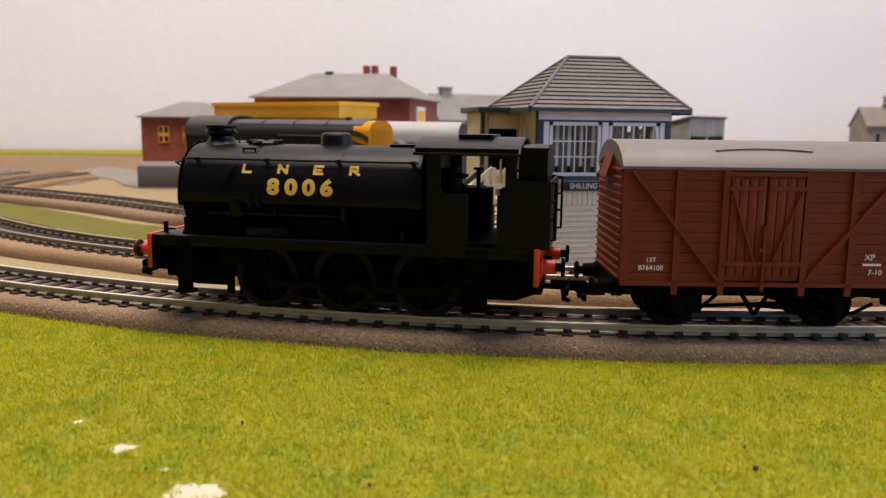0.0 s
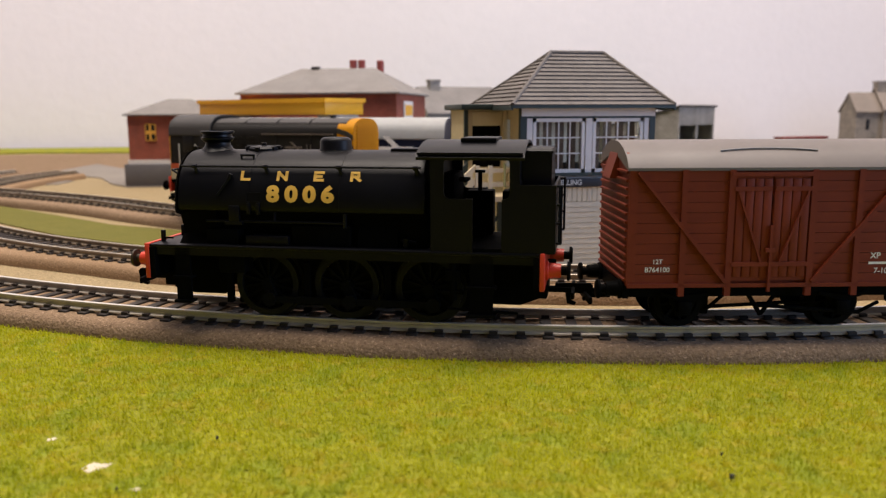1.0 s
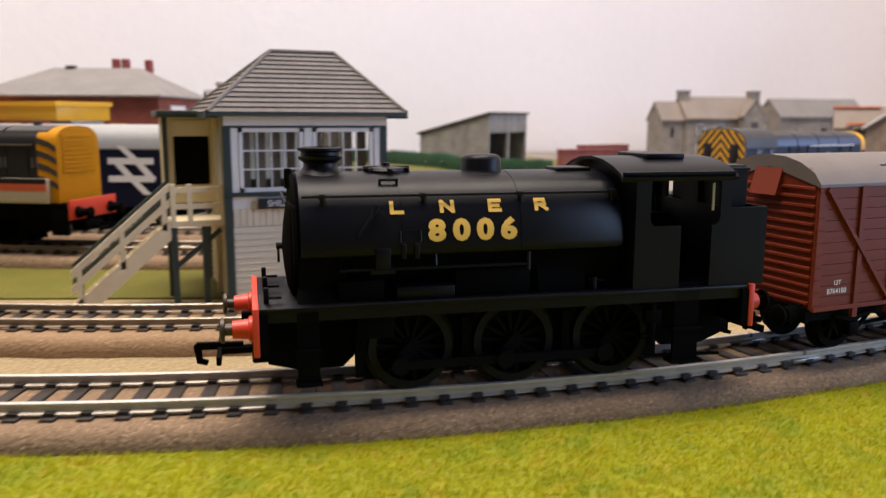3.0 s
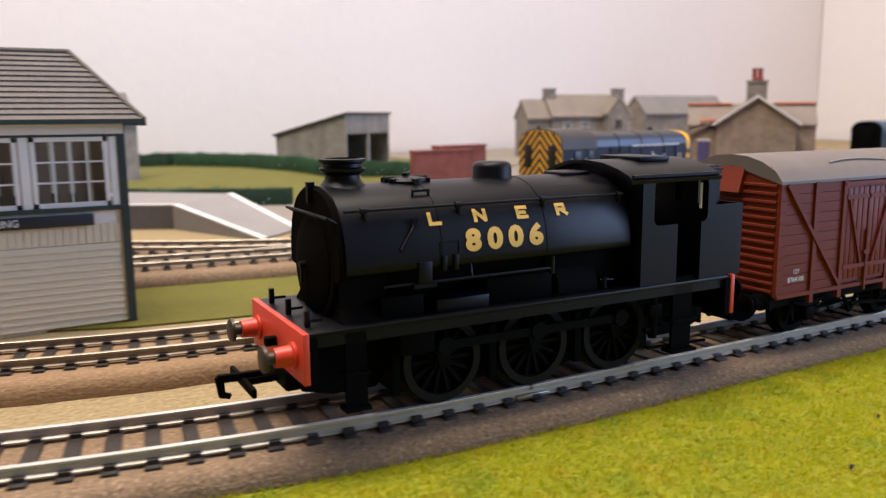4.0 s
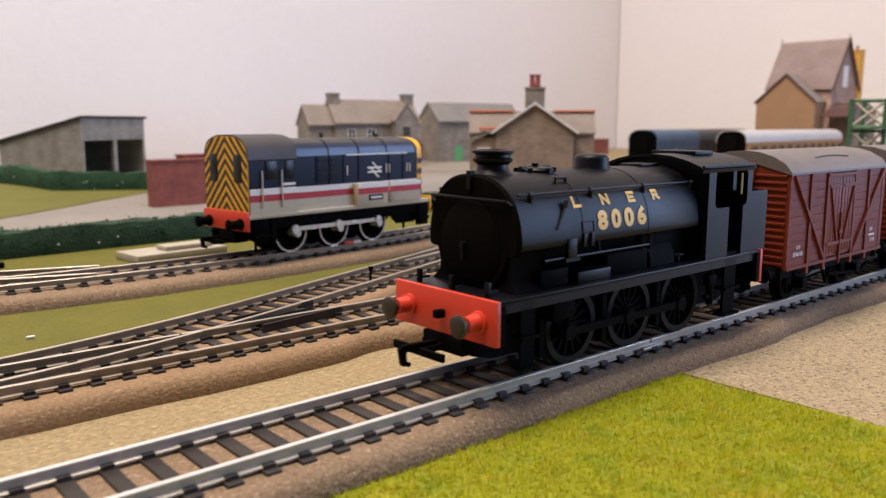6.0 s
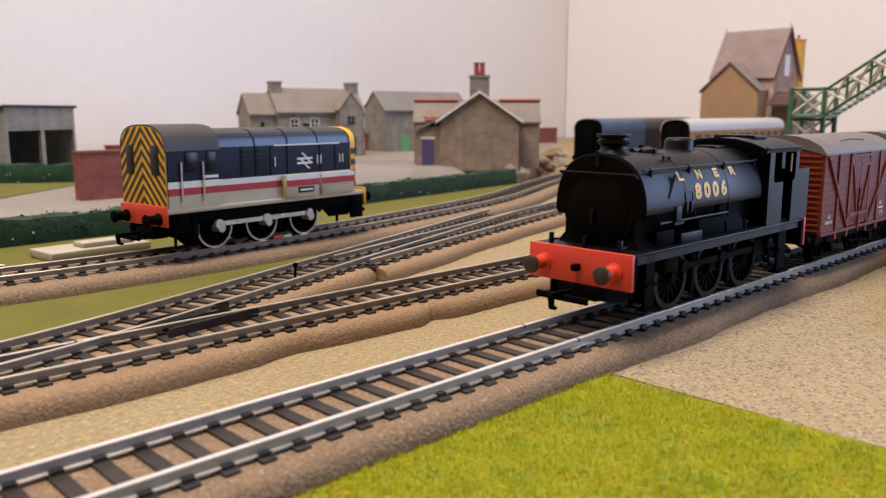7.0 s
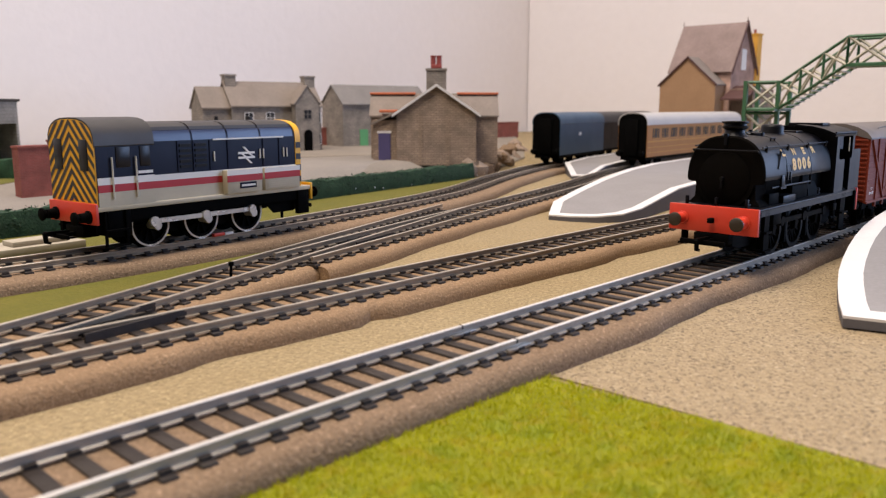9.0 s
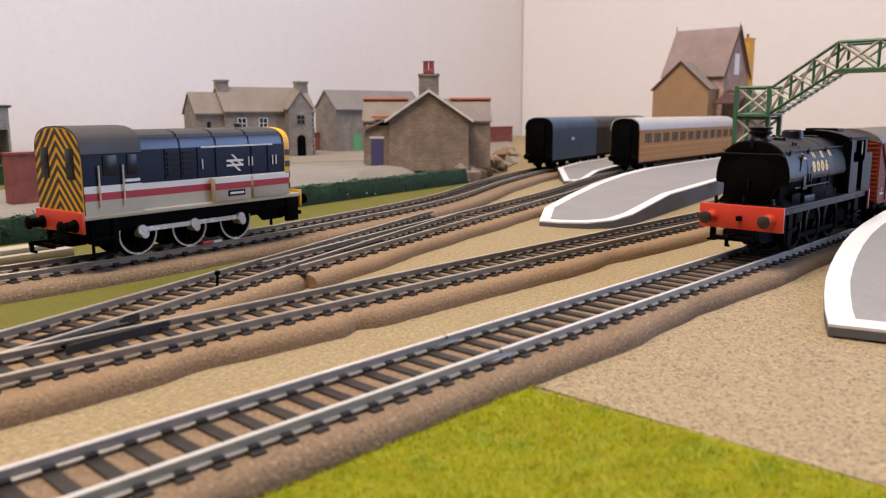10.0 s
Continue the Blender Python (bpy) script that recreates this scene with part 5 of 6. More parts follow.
        for z, flip in ((35.2, 1), (33.2, -1)):
            part("arrow_mark", Mesh().box(17, 26, yb - 0.32, yb + 0.32, z - 0.45, z + 0.45), lg, d)
        for x0, x1, z0, z1 in ((19.5, 22.5, 37.8, 35.2), (22.0, 25.0, 35.2, 33.2), (18.0, 21.0, 35.2, 33.2), (20.5, 23.5, 33.2, 30.6)):
            part("arrow_mark", Mesh().prism([(x0, z0), (x0 + 1.1, z0), (x1 + 1.1, z1), (x1, z1)], "y", yb - 0.3, yb + 0.3), lg, d)
    bon = [(14.2, 18.4)] + arch(14.2, 41.0, 48.6) + [(-14.2, 18.4)]
    part("bonnet", Mesh().prism(bon, "x", -25.4, 50.4), paint, d)
    for x0, x1 in ((-24, -7), (-6, 11), (12, 29), (30, 49)):
        if bright:
            for s in (-1, 1):
                part("roof_panel", Mesh().prism([(s * 14.35, 41.6), (s * 13.9, 44.4), (s * 13.2, 45.6), (s * 12.8, 45.2), (s * 13.6, 41.6)], "x", x0, x1), NAVYL, d)
        rb = arch(12.6, 45.2, 49.1, 8)
        part("roof_door", Mesh().prism(rb + [(y * 0.97, z - 0.7) for y, z in rb[::-1]], "x", x0, x1), roof, d)
    part("exhaust", Mesh().lathe([(1.6, 48), (1.6, 50.6), (1.0, 50.7)], (36, 0, 0), 14), roof, d)
    nz = [(14.5, 18.4)] + arch(14.5, 41.0, 49.0) + [(-14.5, 18.4)]
    nose_p = part("nose", Mesh().prism(nz, "x", 50.4 if bright else 45.0, 53.6), nose, d, "bright yellow radiator end")
    for k in range(9):
        z = 30.5 + k * 1.75
        part("radiator_slat", Mesh().box(53.4, 54.0, -11, 11, z, z + 0.9), nose, nose_p)
    for k in range(4):
        for s in (-1, 1):
            if bright:
                part("warning_bar", Mesh().box(50.6, 53.5, s * 14.5 - 0.15, s * 14.5 + 0.15, 20.5 + k * 5.2, 23.2 + k * 5.2), SOOT, nose_p)
            else:
                zb = 24.5 + k * 5.0
                part("warning_bar", Mesh().prism([(45.1, zb + 2.6), (50.4, zb + 1.0), (53.5, zb - 0.9), (53.5, zb + 1.5), (50.4, zb + 3.4), (45.1, zb + 5.0)], "y", s * 14.5 - 0.15, s * 14.5 + 0.15), SOOT, nose_p)
    for s in (-1, 1):
        part("front_steps", Mesh().box(50, 57, s * 14.6 - 1.2, s * 14.6 + 1.2, 5.5, 16.6, bev=0.3), MATT, d)
        part("sand_pipe", Mesh().tube((44, s * 11, 4), (44, s * 11, 14), 0.7, n=6), MATT, d)
    for x in (-24.5, 0, 24.5):
        ax = wheelset(d, x, 8.6, 10, WHEELB, MATT)
        for s in (-1, 1):
            if bright:
                part("tyre", Mesh().ring(7.9, 8.65, s * 9.4 - 0.15, s * 9.4 + 0.15, 36), BRIGHT, ax)
            c = Mesh().box(-3.0, 1.4, s * 13.6 - 0.6, s * 13.6 + 0.6, -1.3, 1.3, m=Matrix.Rotation(radians(40), 4, "Y")).tube((0, s * 9, 0), (0, s * 14.6, 0), 1.7, n=14)
            part("crank", c, BRIGHT if bright else MATT, ax)
    for s in (-1, 1):
        rod = Mesh().box(-26.6, 22.4, s * 15.0 - 0.5, s * 15.0 + 0.5, 9.8, 11.6)
        for x in (-26.5, -2.0, 22.5):
            rod.tube((x, s * 14.2, 10.6), (x, s * 16.0, 10.6), 2.0, n=16)
        part("coupling_rod", rod, BRIGHT if bright else MATT, d, "polished steel coupling rod" if bright else "")
    return d


shunter("navy, white, red and cream diesel shunter with yellow chevron cab end", at(26.2, 190.8, 8.4, 7.5), NAVY, CREAM, STRIPE, WHITE, SOOT, YELLOW, RED, True)
shunter("weathered dark grey diesel shunter with an orange-yellow nose", at(-380, 269, 8.4, -32.2) @ Matrix.Scale(1.06, 4), CHAR, CREAM, ORANGE, CHAR, SOOT, AMBER, RED, False)


def blue_diesel():
    """A long blue vehicle with a grey roof and two large white arrows."""
    w = thing("blue_coach", "blue van with pale grey roof and large white arrows", "coach", at(-331, 318, 8.4, -27))
    pr = [(15, 10)] + arch(15, 39.5, 51.5) + [(-15, 10)]
    part("body", Mesh().prism(pr, "x", -88, 62), NAVY, w)
    ra = arch(15.3, 39.8, 51.9)
    part("roof", Mesh().prism(ra + [(y * 0.97, z - 0.7) for y, z in ra[::-1]], "x", -88.4, 62.4), mat("pale_grey_roof", (0.33, 0.335, 0.33), 0.6, grain=0.15, scale=300, blotch=0.2), w)
    for y in (-15.2,):
        for z in (33.5, 24.5):
            part("arrow_mark", Mesh().box(20, 44, y - 0.1, y + 0.1, z - 1.6, z + 1.6), WHITE, w)
        for x0, x1, z0, z1 in ((25, 33, 41, 33.5), (33, 41, 33.5, 24.5), (22, 30, 33.5, 24.5), (30, 38, 24.5, 16.5)):
            part("arrow_mark", Mesh().prism([(x0, z0), (x0 + 4.2, z0), (x1 + 4.2, z1), (x1, z1)], "y", y - 0.09, y + 0.09), WHITE, w)
    part("underframe", Mesh().box(-86, 60, -11, 11, 5, 10), MATT, w)
    for x in (-70, -45, 20, 45):
        wheelset(w, x, 6.3, 8, MATT, MATT)


blue_diesel()


# ---- signal box ----
def signal_box():
    b = thing("signal_box", "white boarded signal box with grey slate hipped roof and lit interior", "signal box", at(-284, 128, 0, 0))
    W, D, H = 55, 52, 65.5
    base = part("lower_wall", Mesh().box(0.6, W - 0.6, 0.6, D, 0, 33.5), WOODW, b)
    for k in range(12):
        z = 1.2 + k * 2.15
        part("weatherboard", Mesh().prism([(0.6, z), (-0.35, z + 0.1), (0.1, z + 2.15), (0.6, z + 2.15)], "x", 1.2, W - 1.2), WOODW, base)
        part("weatherboard", Mesh().prism([(W - 0.6, z), (W + 0.35, z + 0.1), (W - 0.1, z + 2.15), (W - 0.6, z + 2.15)], "y", 1.2, D - 1), WOODW, base)
        part("weatherboard", Mesh().prism([(0.6, z), (-0.35, z + 0.1), (0.1, z + 2.15), (0.6, z + 2.15)], "y", 1.2, D - 1), CREAMY, base)
    for k in range(24):
        x = 1.6 + k * 2.18
        part("match_board", Mesh().box(x, x + 1.95, -0.1, 0.7, 27.2, 33.4), WOODW, base)
    for x in (0, W):
        part("corner_post", Mesh().box(x - 1.3, x + 1.3, -0.8, 1.8, 0, H), DKGREEN, b)
        part("corner_post", Mesh().box(x - 1.3, x + 1.3, D - 1.8, D + 0.6, 0, H), DKGREEN, b)
    part("sill_rail", Mesh().box(-0.5, W + 0.5, -1.4, 0.8, 37.6, 39.0), DKGREEN, b)
    part("apron", Mesh().box(1.3, W - 1.3, 0.2, 1.0, 33.4, 37.6), FRAMEW, b)
    part("fascia", Mesh().box(-1, W + 1, -1.0, 0.4, 61.4, H), FRAMEW, b)
    part("window_head", Mesh().box(1.3, W - 1.3, -0.9, 0.5, 60.6, 61.4), DKGREEN, b)
    part("back_wall", Mesh().box(0.6, W - 0.6, D - 1.6, D - 0.4, 33.5, H), WOODW, b)
    part("side_wall", Mesh().box(0.2, 1.2, 2, 18, 33.5, H).box(0.2, 1.2, 40, D - 1, 33.5, H).box(0.2, 1.2, 18, 40, 33.5, 40).box(0.2, 1.2, 18, 40, 60, H), CREAMY, b)
    part("side_wall", Mesh().box(W - 1.2, W - 0.2, 2, 10, 33.5, H).box(W - 1.2, W - 0.2, 42, D - 1, 33.5, H).box(W - 1.2, W - 0.2, 10, 42, 33.5, 40).box(W - 1.2, W - 0.2, 10, 42, 60, H), WOODW, b)
    part("floor", Mesh().box(1.2, W - 1.2, 1.2, D - 1.6, 33.5, 34.5), DARKIN, b)
    part("inner_ceiling", Mesh().box(1.2, W - 1.2, 1.2, D - 1.6, 64.4, 65.2), FRAMEW, b)
    glow = bpy.data.materials.new("small_bulb")
    glow.use_nodes = True
    gb = glow.node_tree.nodes["Principled BSDF"]
    gb.inputs["Emission Color"].default_value, gb.inputs["Emission Strength"].default_value = (0.85, 0.92, 1, 1), 60
    part("interior_lamp", Mesh().lathe([(0.4, 62.9), (1.9, 63.0), (1.9, 63.8), (0.4, 64.3)], (35, 12, 0), 16), glow, b, "small glowing white lamp")
    part("lever_frame", Mesh().box(8, 46, 14, 20, 34.5, 42, bev=0.5), DARKIN, b)
    for k in range(9):
        part("curtain", Mesh().box(5 + k * 5.2, 8.6 + k * 5.2, 5.2, 5.6, 39, 60), CURTAIN, b)
    # two front windows of twelve panes
    for x0 in (4.0, 29.3):
        x1 = x0 + 21.8
        win = part("window", Mesh().box(x0, x0 + 1.3, -0.5, 0.9, 39, 60.6).box(x1 - 1.3, x1, -0.5, 0.9, 39, 60.6).box(x0, x1, -0.5, 0.9, 39, 40.4).box(x0, x1, -0.5, 0.9, 59.2, 60.6), FRAMEW, b)
        for k in (1, 2, 3):
            x = x0 + 1.3 + k * (x1 - x0 - 2.6) / 4
            part("glazing_bar", Mesh().box(x - 0.22, x + 0.22, -0.1, 0.5, 40.4, 59.2), FRAMEW, win)
        for k in (1, 2):
            z = 40.4 + k * 18.8 / 3
            part("glazing_bar", Mesh().box(x0 + 1.3, x1 - 1.3, -0.1, 0.5, z - 0.25, z + 0.25), FRAMEW, win)
        pane = part("pane", Mesh().box(x0 + 1.3, x1 - 1.3, 0.1, 0.3, 40.4, 59.2), GLASS, win)
        pane.visible_shadow = False
    part("mullion", Mesh().box(26.2, 28.9, -0.7, 0.9, 39, 60.6), FRAMEW, b)
    for x0 in (1.4, 51.6):
        part("mullion", Mesh().box(x0, x0 + 2.2, -0.6, 0.9, 39, 60.6), FRAMEW, b)
    # name board
    nb = part("name_board", Mesh().box(9.5, 45.5, -1.9, -0.9, 33.2, 36.8, bev=0.1), SIGN, b, "dark blue-black name board with pale letters")
    painted("board_letters", "SHILLING", 2.2, lambda u, v: (18.6 + u * 0.92, -1.98, 35.0 + v), PALE, nb)
    # hipped slate roof in courses
    e, rl, rr, zt, ze = 6.6, 20.5, 44.5, 87.6, 65.4
    yb = D / 2
    planes = (
        ((-e, -e), (W + e, -e), (rr, yb), (rl, yb)),
        ((W + e, -e), (W + e, D + e), (rr, yb), (rr, yb)),
        ((W + e, D + e), (-e, D + e), (rl, yb), (rr, yb)),
        ((-e, D + e), (-e, -e), (rl, yb), (rl, yb)),
    )
    roof = part("roof", Mesh().loft([[(-e, -e, ze), (W + e, -e, ze), (W + e, D + e, ze), (-e, D + e, ze)], [(rl, yb - 0.05, zt), (rr, yb - 0.05, zt), (rr, yb + 0.05, zt), (rl, yb + 0.05, zt)]]), SLATE, b, "weathered grey slate hipped roof")
    courses = 13
    for a, c, q, p in planes:
        for k in range(courses):
            u0, u1 = k / courses, (k + 1.12) / courses
            def lerp(p0, p1, u):
                return Vector((p0[0] + (p1[0] - p0[0]) * u, p0[1] + (p1[1] - p0[1]) * u, ze + (zt - ze) * u))
            v = [lerp(a, p, u0), lerp(c, q, u0), lerp(c, q, min(u1, 1)), lerp(a, p, min(u1, 1))]
            n = (v[1] - v[0]).cross(v[3] - v[0]).normalized()
            if n.z < 0:
                n = -n
            lo, hi = n * 0.75, n * 0.12
            ms = Mesh()
            ms.loft([[v[0], v[1], v[2], v[3]], [v[0] + lo, v[1] + lo, v[2] + hi, v[3] + hi]])
            part("slate_course", ms, SLATE, roof)
    for p, q in (((-e, -e, ze), (rl, yb, zt)), ((W + e, -e, ze), (rr, yb, zt)), ((W + e, D + e, ze), (rr, yb, zt)), ((-e, D + e, ze), (rl, yb, zt)), ((rl, yb, zt), (rr, yb, zt))):
        part("ridge_tile", Mesh().tube(Vector(p) + Vector((0, 0, 0.5)), Vector(q) + Vector((0, 0, 0.5)), 0.85, n=8), SLATE, roof)
    part("gutter", Mesh().box(-e, W + e, -e - 0.4, -e + 0.2, ze - 0.9, ze + 0.2), DKGREEN, roof)
    part("gutter", Mesh().box(-e - 0.6, -e + 0.2, -e, D + e, ze - 1.6, ze + 0.2), DKGREEN, roof)
    part("gutter", Mesh().box(W + e - 0.2, W + e + 0.6, -e, D + e, ze - 1.6, ze + 0.2), DKGREEN, roof)
    # porch, landing and steps
    porch = part("porch", Mesh().box(-18, -0.2, 21, 22, 34, 64).box(-18, -17, 22, 48, 34, 64).box(-18, -0.2, 47, 48, 34, 64), CREAMY, b, "small cream porch at the head of the steps")
    part("porch_roof", Mesh().box(-20.5, 0.5, 18.5, 50, 64, 66.4, bev=0.3), DKGREEN, porch)
    part("porch_door", Mesh().box(-15.2, -3.2, 20.6, 21.2, 40.5, 57.5), MATT, porch)
    part("porch_fascia", Mesh().box(-15.4, -3.0, 20.4, 21.0, 57.5, 63), CREAMY, porch)
    for x in (-18, -1.2):
        part("porch_post", Mesh().box(x - 0.8, x + 0.8, 20, 21.6, 0, 64), DKGREEN if x < -10 else CREAMY, porch)
    landing = part("landing", Mesh().box(-18.5, -0.5, 4, 22, 27.5, 29.5), STAIR, b)
    for z in (34.5, 40.0):
        part("landing_rail", Mesh().box(-18, -0.8, 3.6, 4.6, z - 0.9, z + 0.9), STAIR, landing)
    for x in (-17.6, -12.2, -1.4):
        part("landing_post", Mesh().box(x - 0.8, x + 0.8, 3.4, 4.8, 27.5, 42), STAIR, landing)
    for x in (-17.5, -7.5):
        part("landing_leg", Mesh().box(x - 1, x + 1, 5, 7, 0, 27.5), DKGREEN, landing)
    part("landing_brace", Mesh().tube((-17, 6, 14), (-2, 6, 26), 0.9, n=6), DKGREEN, landing)
    steps = part("stair_string", Mesh().prism([(-18.6, 30.5), (-18.6, 23.5), (-45.5, 0), (-51.5, 0), (-51.5, 2)], "y", 3.6, 4.8), STAIR, b)
    part("stair_string", Mesh().prism([(-19, 29), (-19, 24.5), (-47, 0), (-50, 0), (-50, 2)], "y", 16.2, 17.4), STAIR, steps)
    for k in range(9):
        u = (k + 0.5) / 9
        part("tread", Mesh().box(-50 + u * 31 - 1.6, -50 + u * 31 + 1.6, 4.8, 16.2, u * 27 - 0.4, u * 27 + 0.4), STAIR, steps)
    d = Vector((31, 0, 27)).normalized()
    for y, mt in ((4.2, STAIR), (16.8, DKGREEN)):
        for dz in (6.8, 12.0):
            part("hand_rail", Mesh().prism([(-50, 0.4 + dz), (-18.5, 28.0 + dz), (-18.5, 30.6 + dz), (-50, 3.0 + dz)], "y", y - 0.5, y + 0.5), mt, steps)
        for u in (0.05, 0.5, 0.95):
            part("baluster", Mesh().box(-49 + u * 30 - 0.8, -49 + u * 30 + 0.8, y - 0.6, y + 0.6, 1 + u * 27, 14 + u * 27), mt, steps)
    return b


GLASS = bpy.data.materials.new("clear_glazing")
GLASS.use_nodes = True
_g = GLASS.node_tree.nodes["Principled BSDF"]
_g.inputs["Transmission Weight"].default_value, _g.inputs["Roughness"].default_value, _g.inputs["IOR"].default_value = 1.0, 0.03, 1.2
signal_box()


# ---- buildings ----
def window(parent, x0, x1, y, z0, z1, frame_mat, face=-1, name="window"):
    """A small framed window on a wall in the x-z plane."""
    t = 0.7
    w = part(name, Mesh().box(x0, x0 + t, y - 0.5, y + 0.5, z0, z1).box(x1 - t, x1, y - 0.5, y + 0.5, z0, z1).box(x0, x1, y - 0.5, y + 0.5, z0, z0 + t).box(x0, x1, y - 0.5, y + 0.5, z1 - t, z1)
             .box((x0 + x1) / 2 - 0.3, (x0 + x1) / 2 + 0.3, y - 0.4, y + 0.4, z0, z1).box(x0, x1, y - 0.4, y + 0.4, (z0 + z1) / 2 - 0.3, (z0 + z1) / 2 + 0.3), frame_mat, parent)
    part("pane", Mesh().box(x0 + t, x1 - t, y - 0.25, y + 0.25, z0 + t, z1 - t), GLASSD, w)
    return w


def gable_block(parent, x0, x1, y0, y1, z0, eave, ridge, wall_mat, roof_mat, over=2.5, verge=None, along="x"):
    """Walls with gable ends and a pitched roof whose ridge runs along x or y."""
    mid = (y0 + y1) / 2 if along == "x" else (x0 + x1) / 2
    a, b = (y0, y1) if along == "x" else (x0, x1)
    c0, c1 = (x0, x1) if along == "x" else (y0, y1)
    w = part("wall", Mesh().prism([(a, z0), (b, z0), (b, eave), (mid, ridge), (a, eave)], along, c0, c1), wall_mat, parent)
    slope = (ridge - eave) / (mid - a)
    for s, e in ((-1, a), (1, b)):
        o = e + s * over
        zo = eave - slope * over
        rf = part("roof", Mesh().prism([(o, zo), (mid, ridge), (mid, ridge + 1.4), (o, zo + 1.4)], along, c0 - over * 0.6, c1 + over * 0.6), roof_mat, parent)
        if verge:
            part("barge_board", Mesh().prism([(o, zo - 0.9), (mid, ridge - 0.9), (mid, ridge + 1.6), (o, zo + 1.6)], along, c0 - over * 0.6 - 1.0, c0 - over * 0.6 - 0.05), verge, rf)
    return w


def chimney(parent, x, y, z0, z1, sx, sy, material, pots=2, along="y"):
    c = part("chimney", Mesh().box(x - sx, x + sx, y - sy, y + sy, z0, z1 - 2).box(x - sx - 0.8, x + sx + 0.8, y - sy - 0.8, y + sy + 0.8, z1 - 2, z1), material, parent)
    for k in range(pots):
        o = (k - (pots - 1) / 2) * 5
        px, py = (x + o, y) if along == "x" else (x, y + o)
        part("chimney_pot", Mesh().lathe([(1.6, z1), (1.4, z1 + 4), (1.8, z1 + 4.4), (1.8, z1 + 5.4), (1.0, z1 + 5.5)], (px, py, 0), 12), POT, c)
    return c


def hip_house(name, label, m, L, W, z0, eave, ridge, run_in, wall_mat, roof_mat):
    h = thing(name, label, "house", m)
    part("wall", Mesh().box(0, L, 0, W, z0, eave), wall_mat, h)
    e = 3.0
    part("roof", Mesh().loft([[(-e, -e, eave - 0.5), (L + e, -e, eave - 0.5), (L + e, W + e, eave - 0.5), (-e, W + e, eave - 0.5)],
                              [(-e, -e, eave + 0.7), (L + e, -e, eave + 0.7), (L + e, W + e, eave + 0.7), (-e, W + e, eave + 0.7)],
                              [(run_in, W / 2 - 0.4, ridge), (L - run_in, W / 2 - 0.4, ridge), (L - run_in, W / 2 + 0.4, ridge), (run_in, W / 2 + 0.4, ridge)]]), roof_mat, h)
    return h


def brick_station():
    h = hip_house("brick_building", "red brick railway building with grey hipped roof and red chimneys", at(-399, 461, 0, -23), 122, 105, 0, 77.5, 98.5, 30, BRICK, TILE)
    for x, y in ((72, 60), (79, 60), (92, 70)):
        part("chimney_pot", Mesh().lathe([(3.0, 88), (3.0, 105), (2.4, 105.4)], (x, y, 0), 14), POT, h)
    part("roof_vent", Mesh().box(40, 46, 49, 55, 97, 100), SOOT, h)
    part("sign_board", Mesh().box(122.1, 122.9, 22, 52, 58, 72), FRAMEW, h)
    part("sign_panel", Mesh().box(122.9, 123.2, 25, 49, 61, 69), YELLOW, h)
    for x in (20, 55, 90):
        window(h, x, x + 11, -0.2, 40, 60, TRIMY)


def brick_hut():
    h = hip_house("brick_hut", "small red brick hut with ochre window frames and grey roof", at(-497, 566, 0, -10), 76, 55, 12, 62, 76, 28, BRICK, TILE)
    part("plinth", Mesh().box(-4, 80, -4, 59, 0, 20, bev=1.0), PLATD, h)
    part("string_course", Mesh().box(-1, 77, -1, 56, 20, 23.5), PLATW, h)
    for x in (15, 36, 47, 62):
        w = window(h, x, x + 9.0, -0.3, 40, 54.5, TRIMY)
        part("glazing_bar", Mesh().box(x, x + 9.0, -1.0, -0.5, 45.6, 48.6).box(x + 3.4, x + 5.0, -1.0, -0.5, 40, 54.5), TRIMY, w)


def goods_platform():
    p = thing("yellow_gantry", "bright yellow flat deck with a lip above the sidings", "gantry", at(-428, 444, 0, -49.5))
    part("deck", Mesh().box(0, 129, 0, 36, 62, 72, bev=0.3), YELLOW, p)
    part("lip", Mesh().box(-1.2, 130.2, -1.2, 37.2, 70, 72.6), YELLOW, p)
    for x in (12, 122):
        part("pier", Mesh().box(x - 8, x + 8, 8, 30, 0, 62), CONC, p)


brick_station()
brick_hut()
goods_platform()


def grey_terrace():
    h = thing("grey_house", "pale grey stone house with a chimney", "house", at(-153, 582, 0, 8))
    gable_block(h, -78, 0, 0, 58, 0, 63, 87, CONC, TILE, along="x", over=2)
    chimney(h, -62, 29, 80, 95, 5, 5, CONC, 0)
    window(h, -22, -14, -0.2, 40, 54, FRAMEW)
    part("gable_window", Mesh().box(-0.1, 0.5, 20, 30, 52, 57), FRAMEW, h)


def open_shed():
    s = thing("open_shed", "grey block lean-to shed with two dark open bays", "shed", at(46, 601, 0, 36.3))
    L, D, zh, zl, b = 93, 83.6, 68, 47, 8
    back = Mesh().box(0, L, D - 3, D, b, zl)
    part("back_wall", back, CONC, s)
    for x in (0, L - 3):
        part("end_wall", Mesh().prism([(0, b), (D - 3, b), (D - 3, zl + 0.6), (0, zh)], "x", x, x + 3), CONC, s)
    part("front_fascia", Mesh().box(3, L - 3, 0, 3, 49, zh), CONC, s)
    part("front_post", Mesh().box(44, 49, 0, 3, b, 49), CONC, s)
    part("roof", Mesh().prism([(-2, zh + 0.6), (D + 3, zl - 0.6), (D + 3, zl + 1.6), (-2, zh + 2.6)], "x", -2, L + 2), SOOT, s)
    part("shed_floor", Mesh().box(3, L - 3, 3, D - 3, b, 14.5), DARKIN, s)


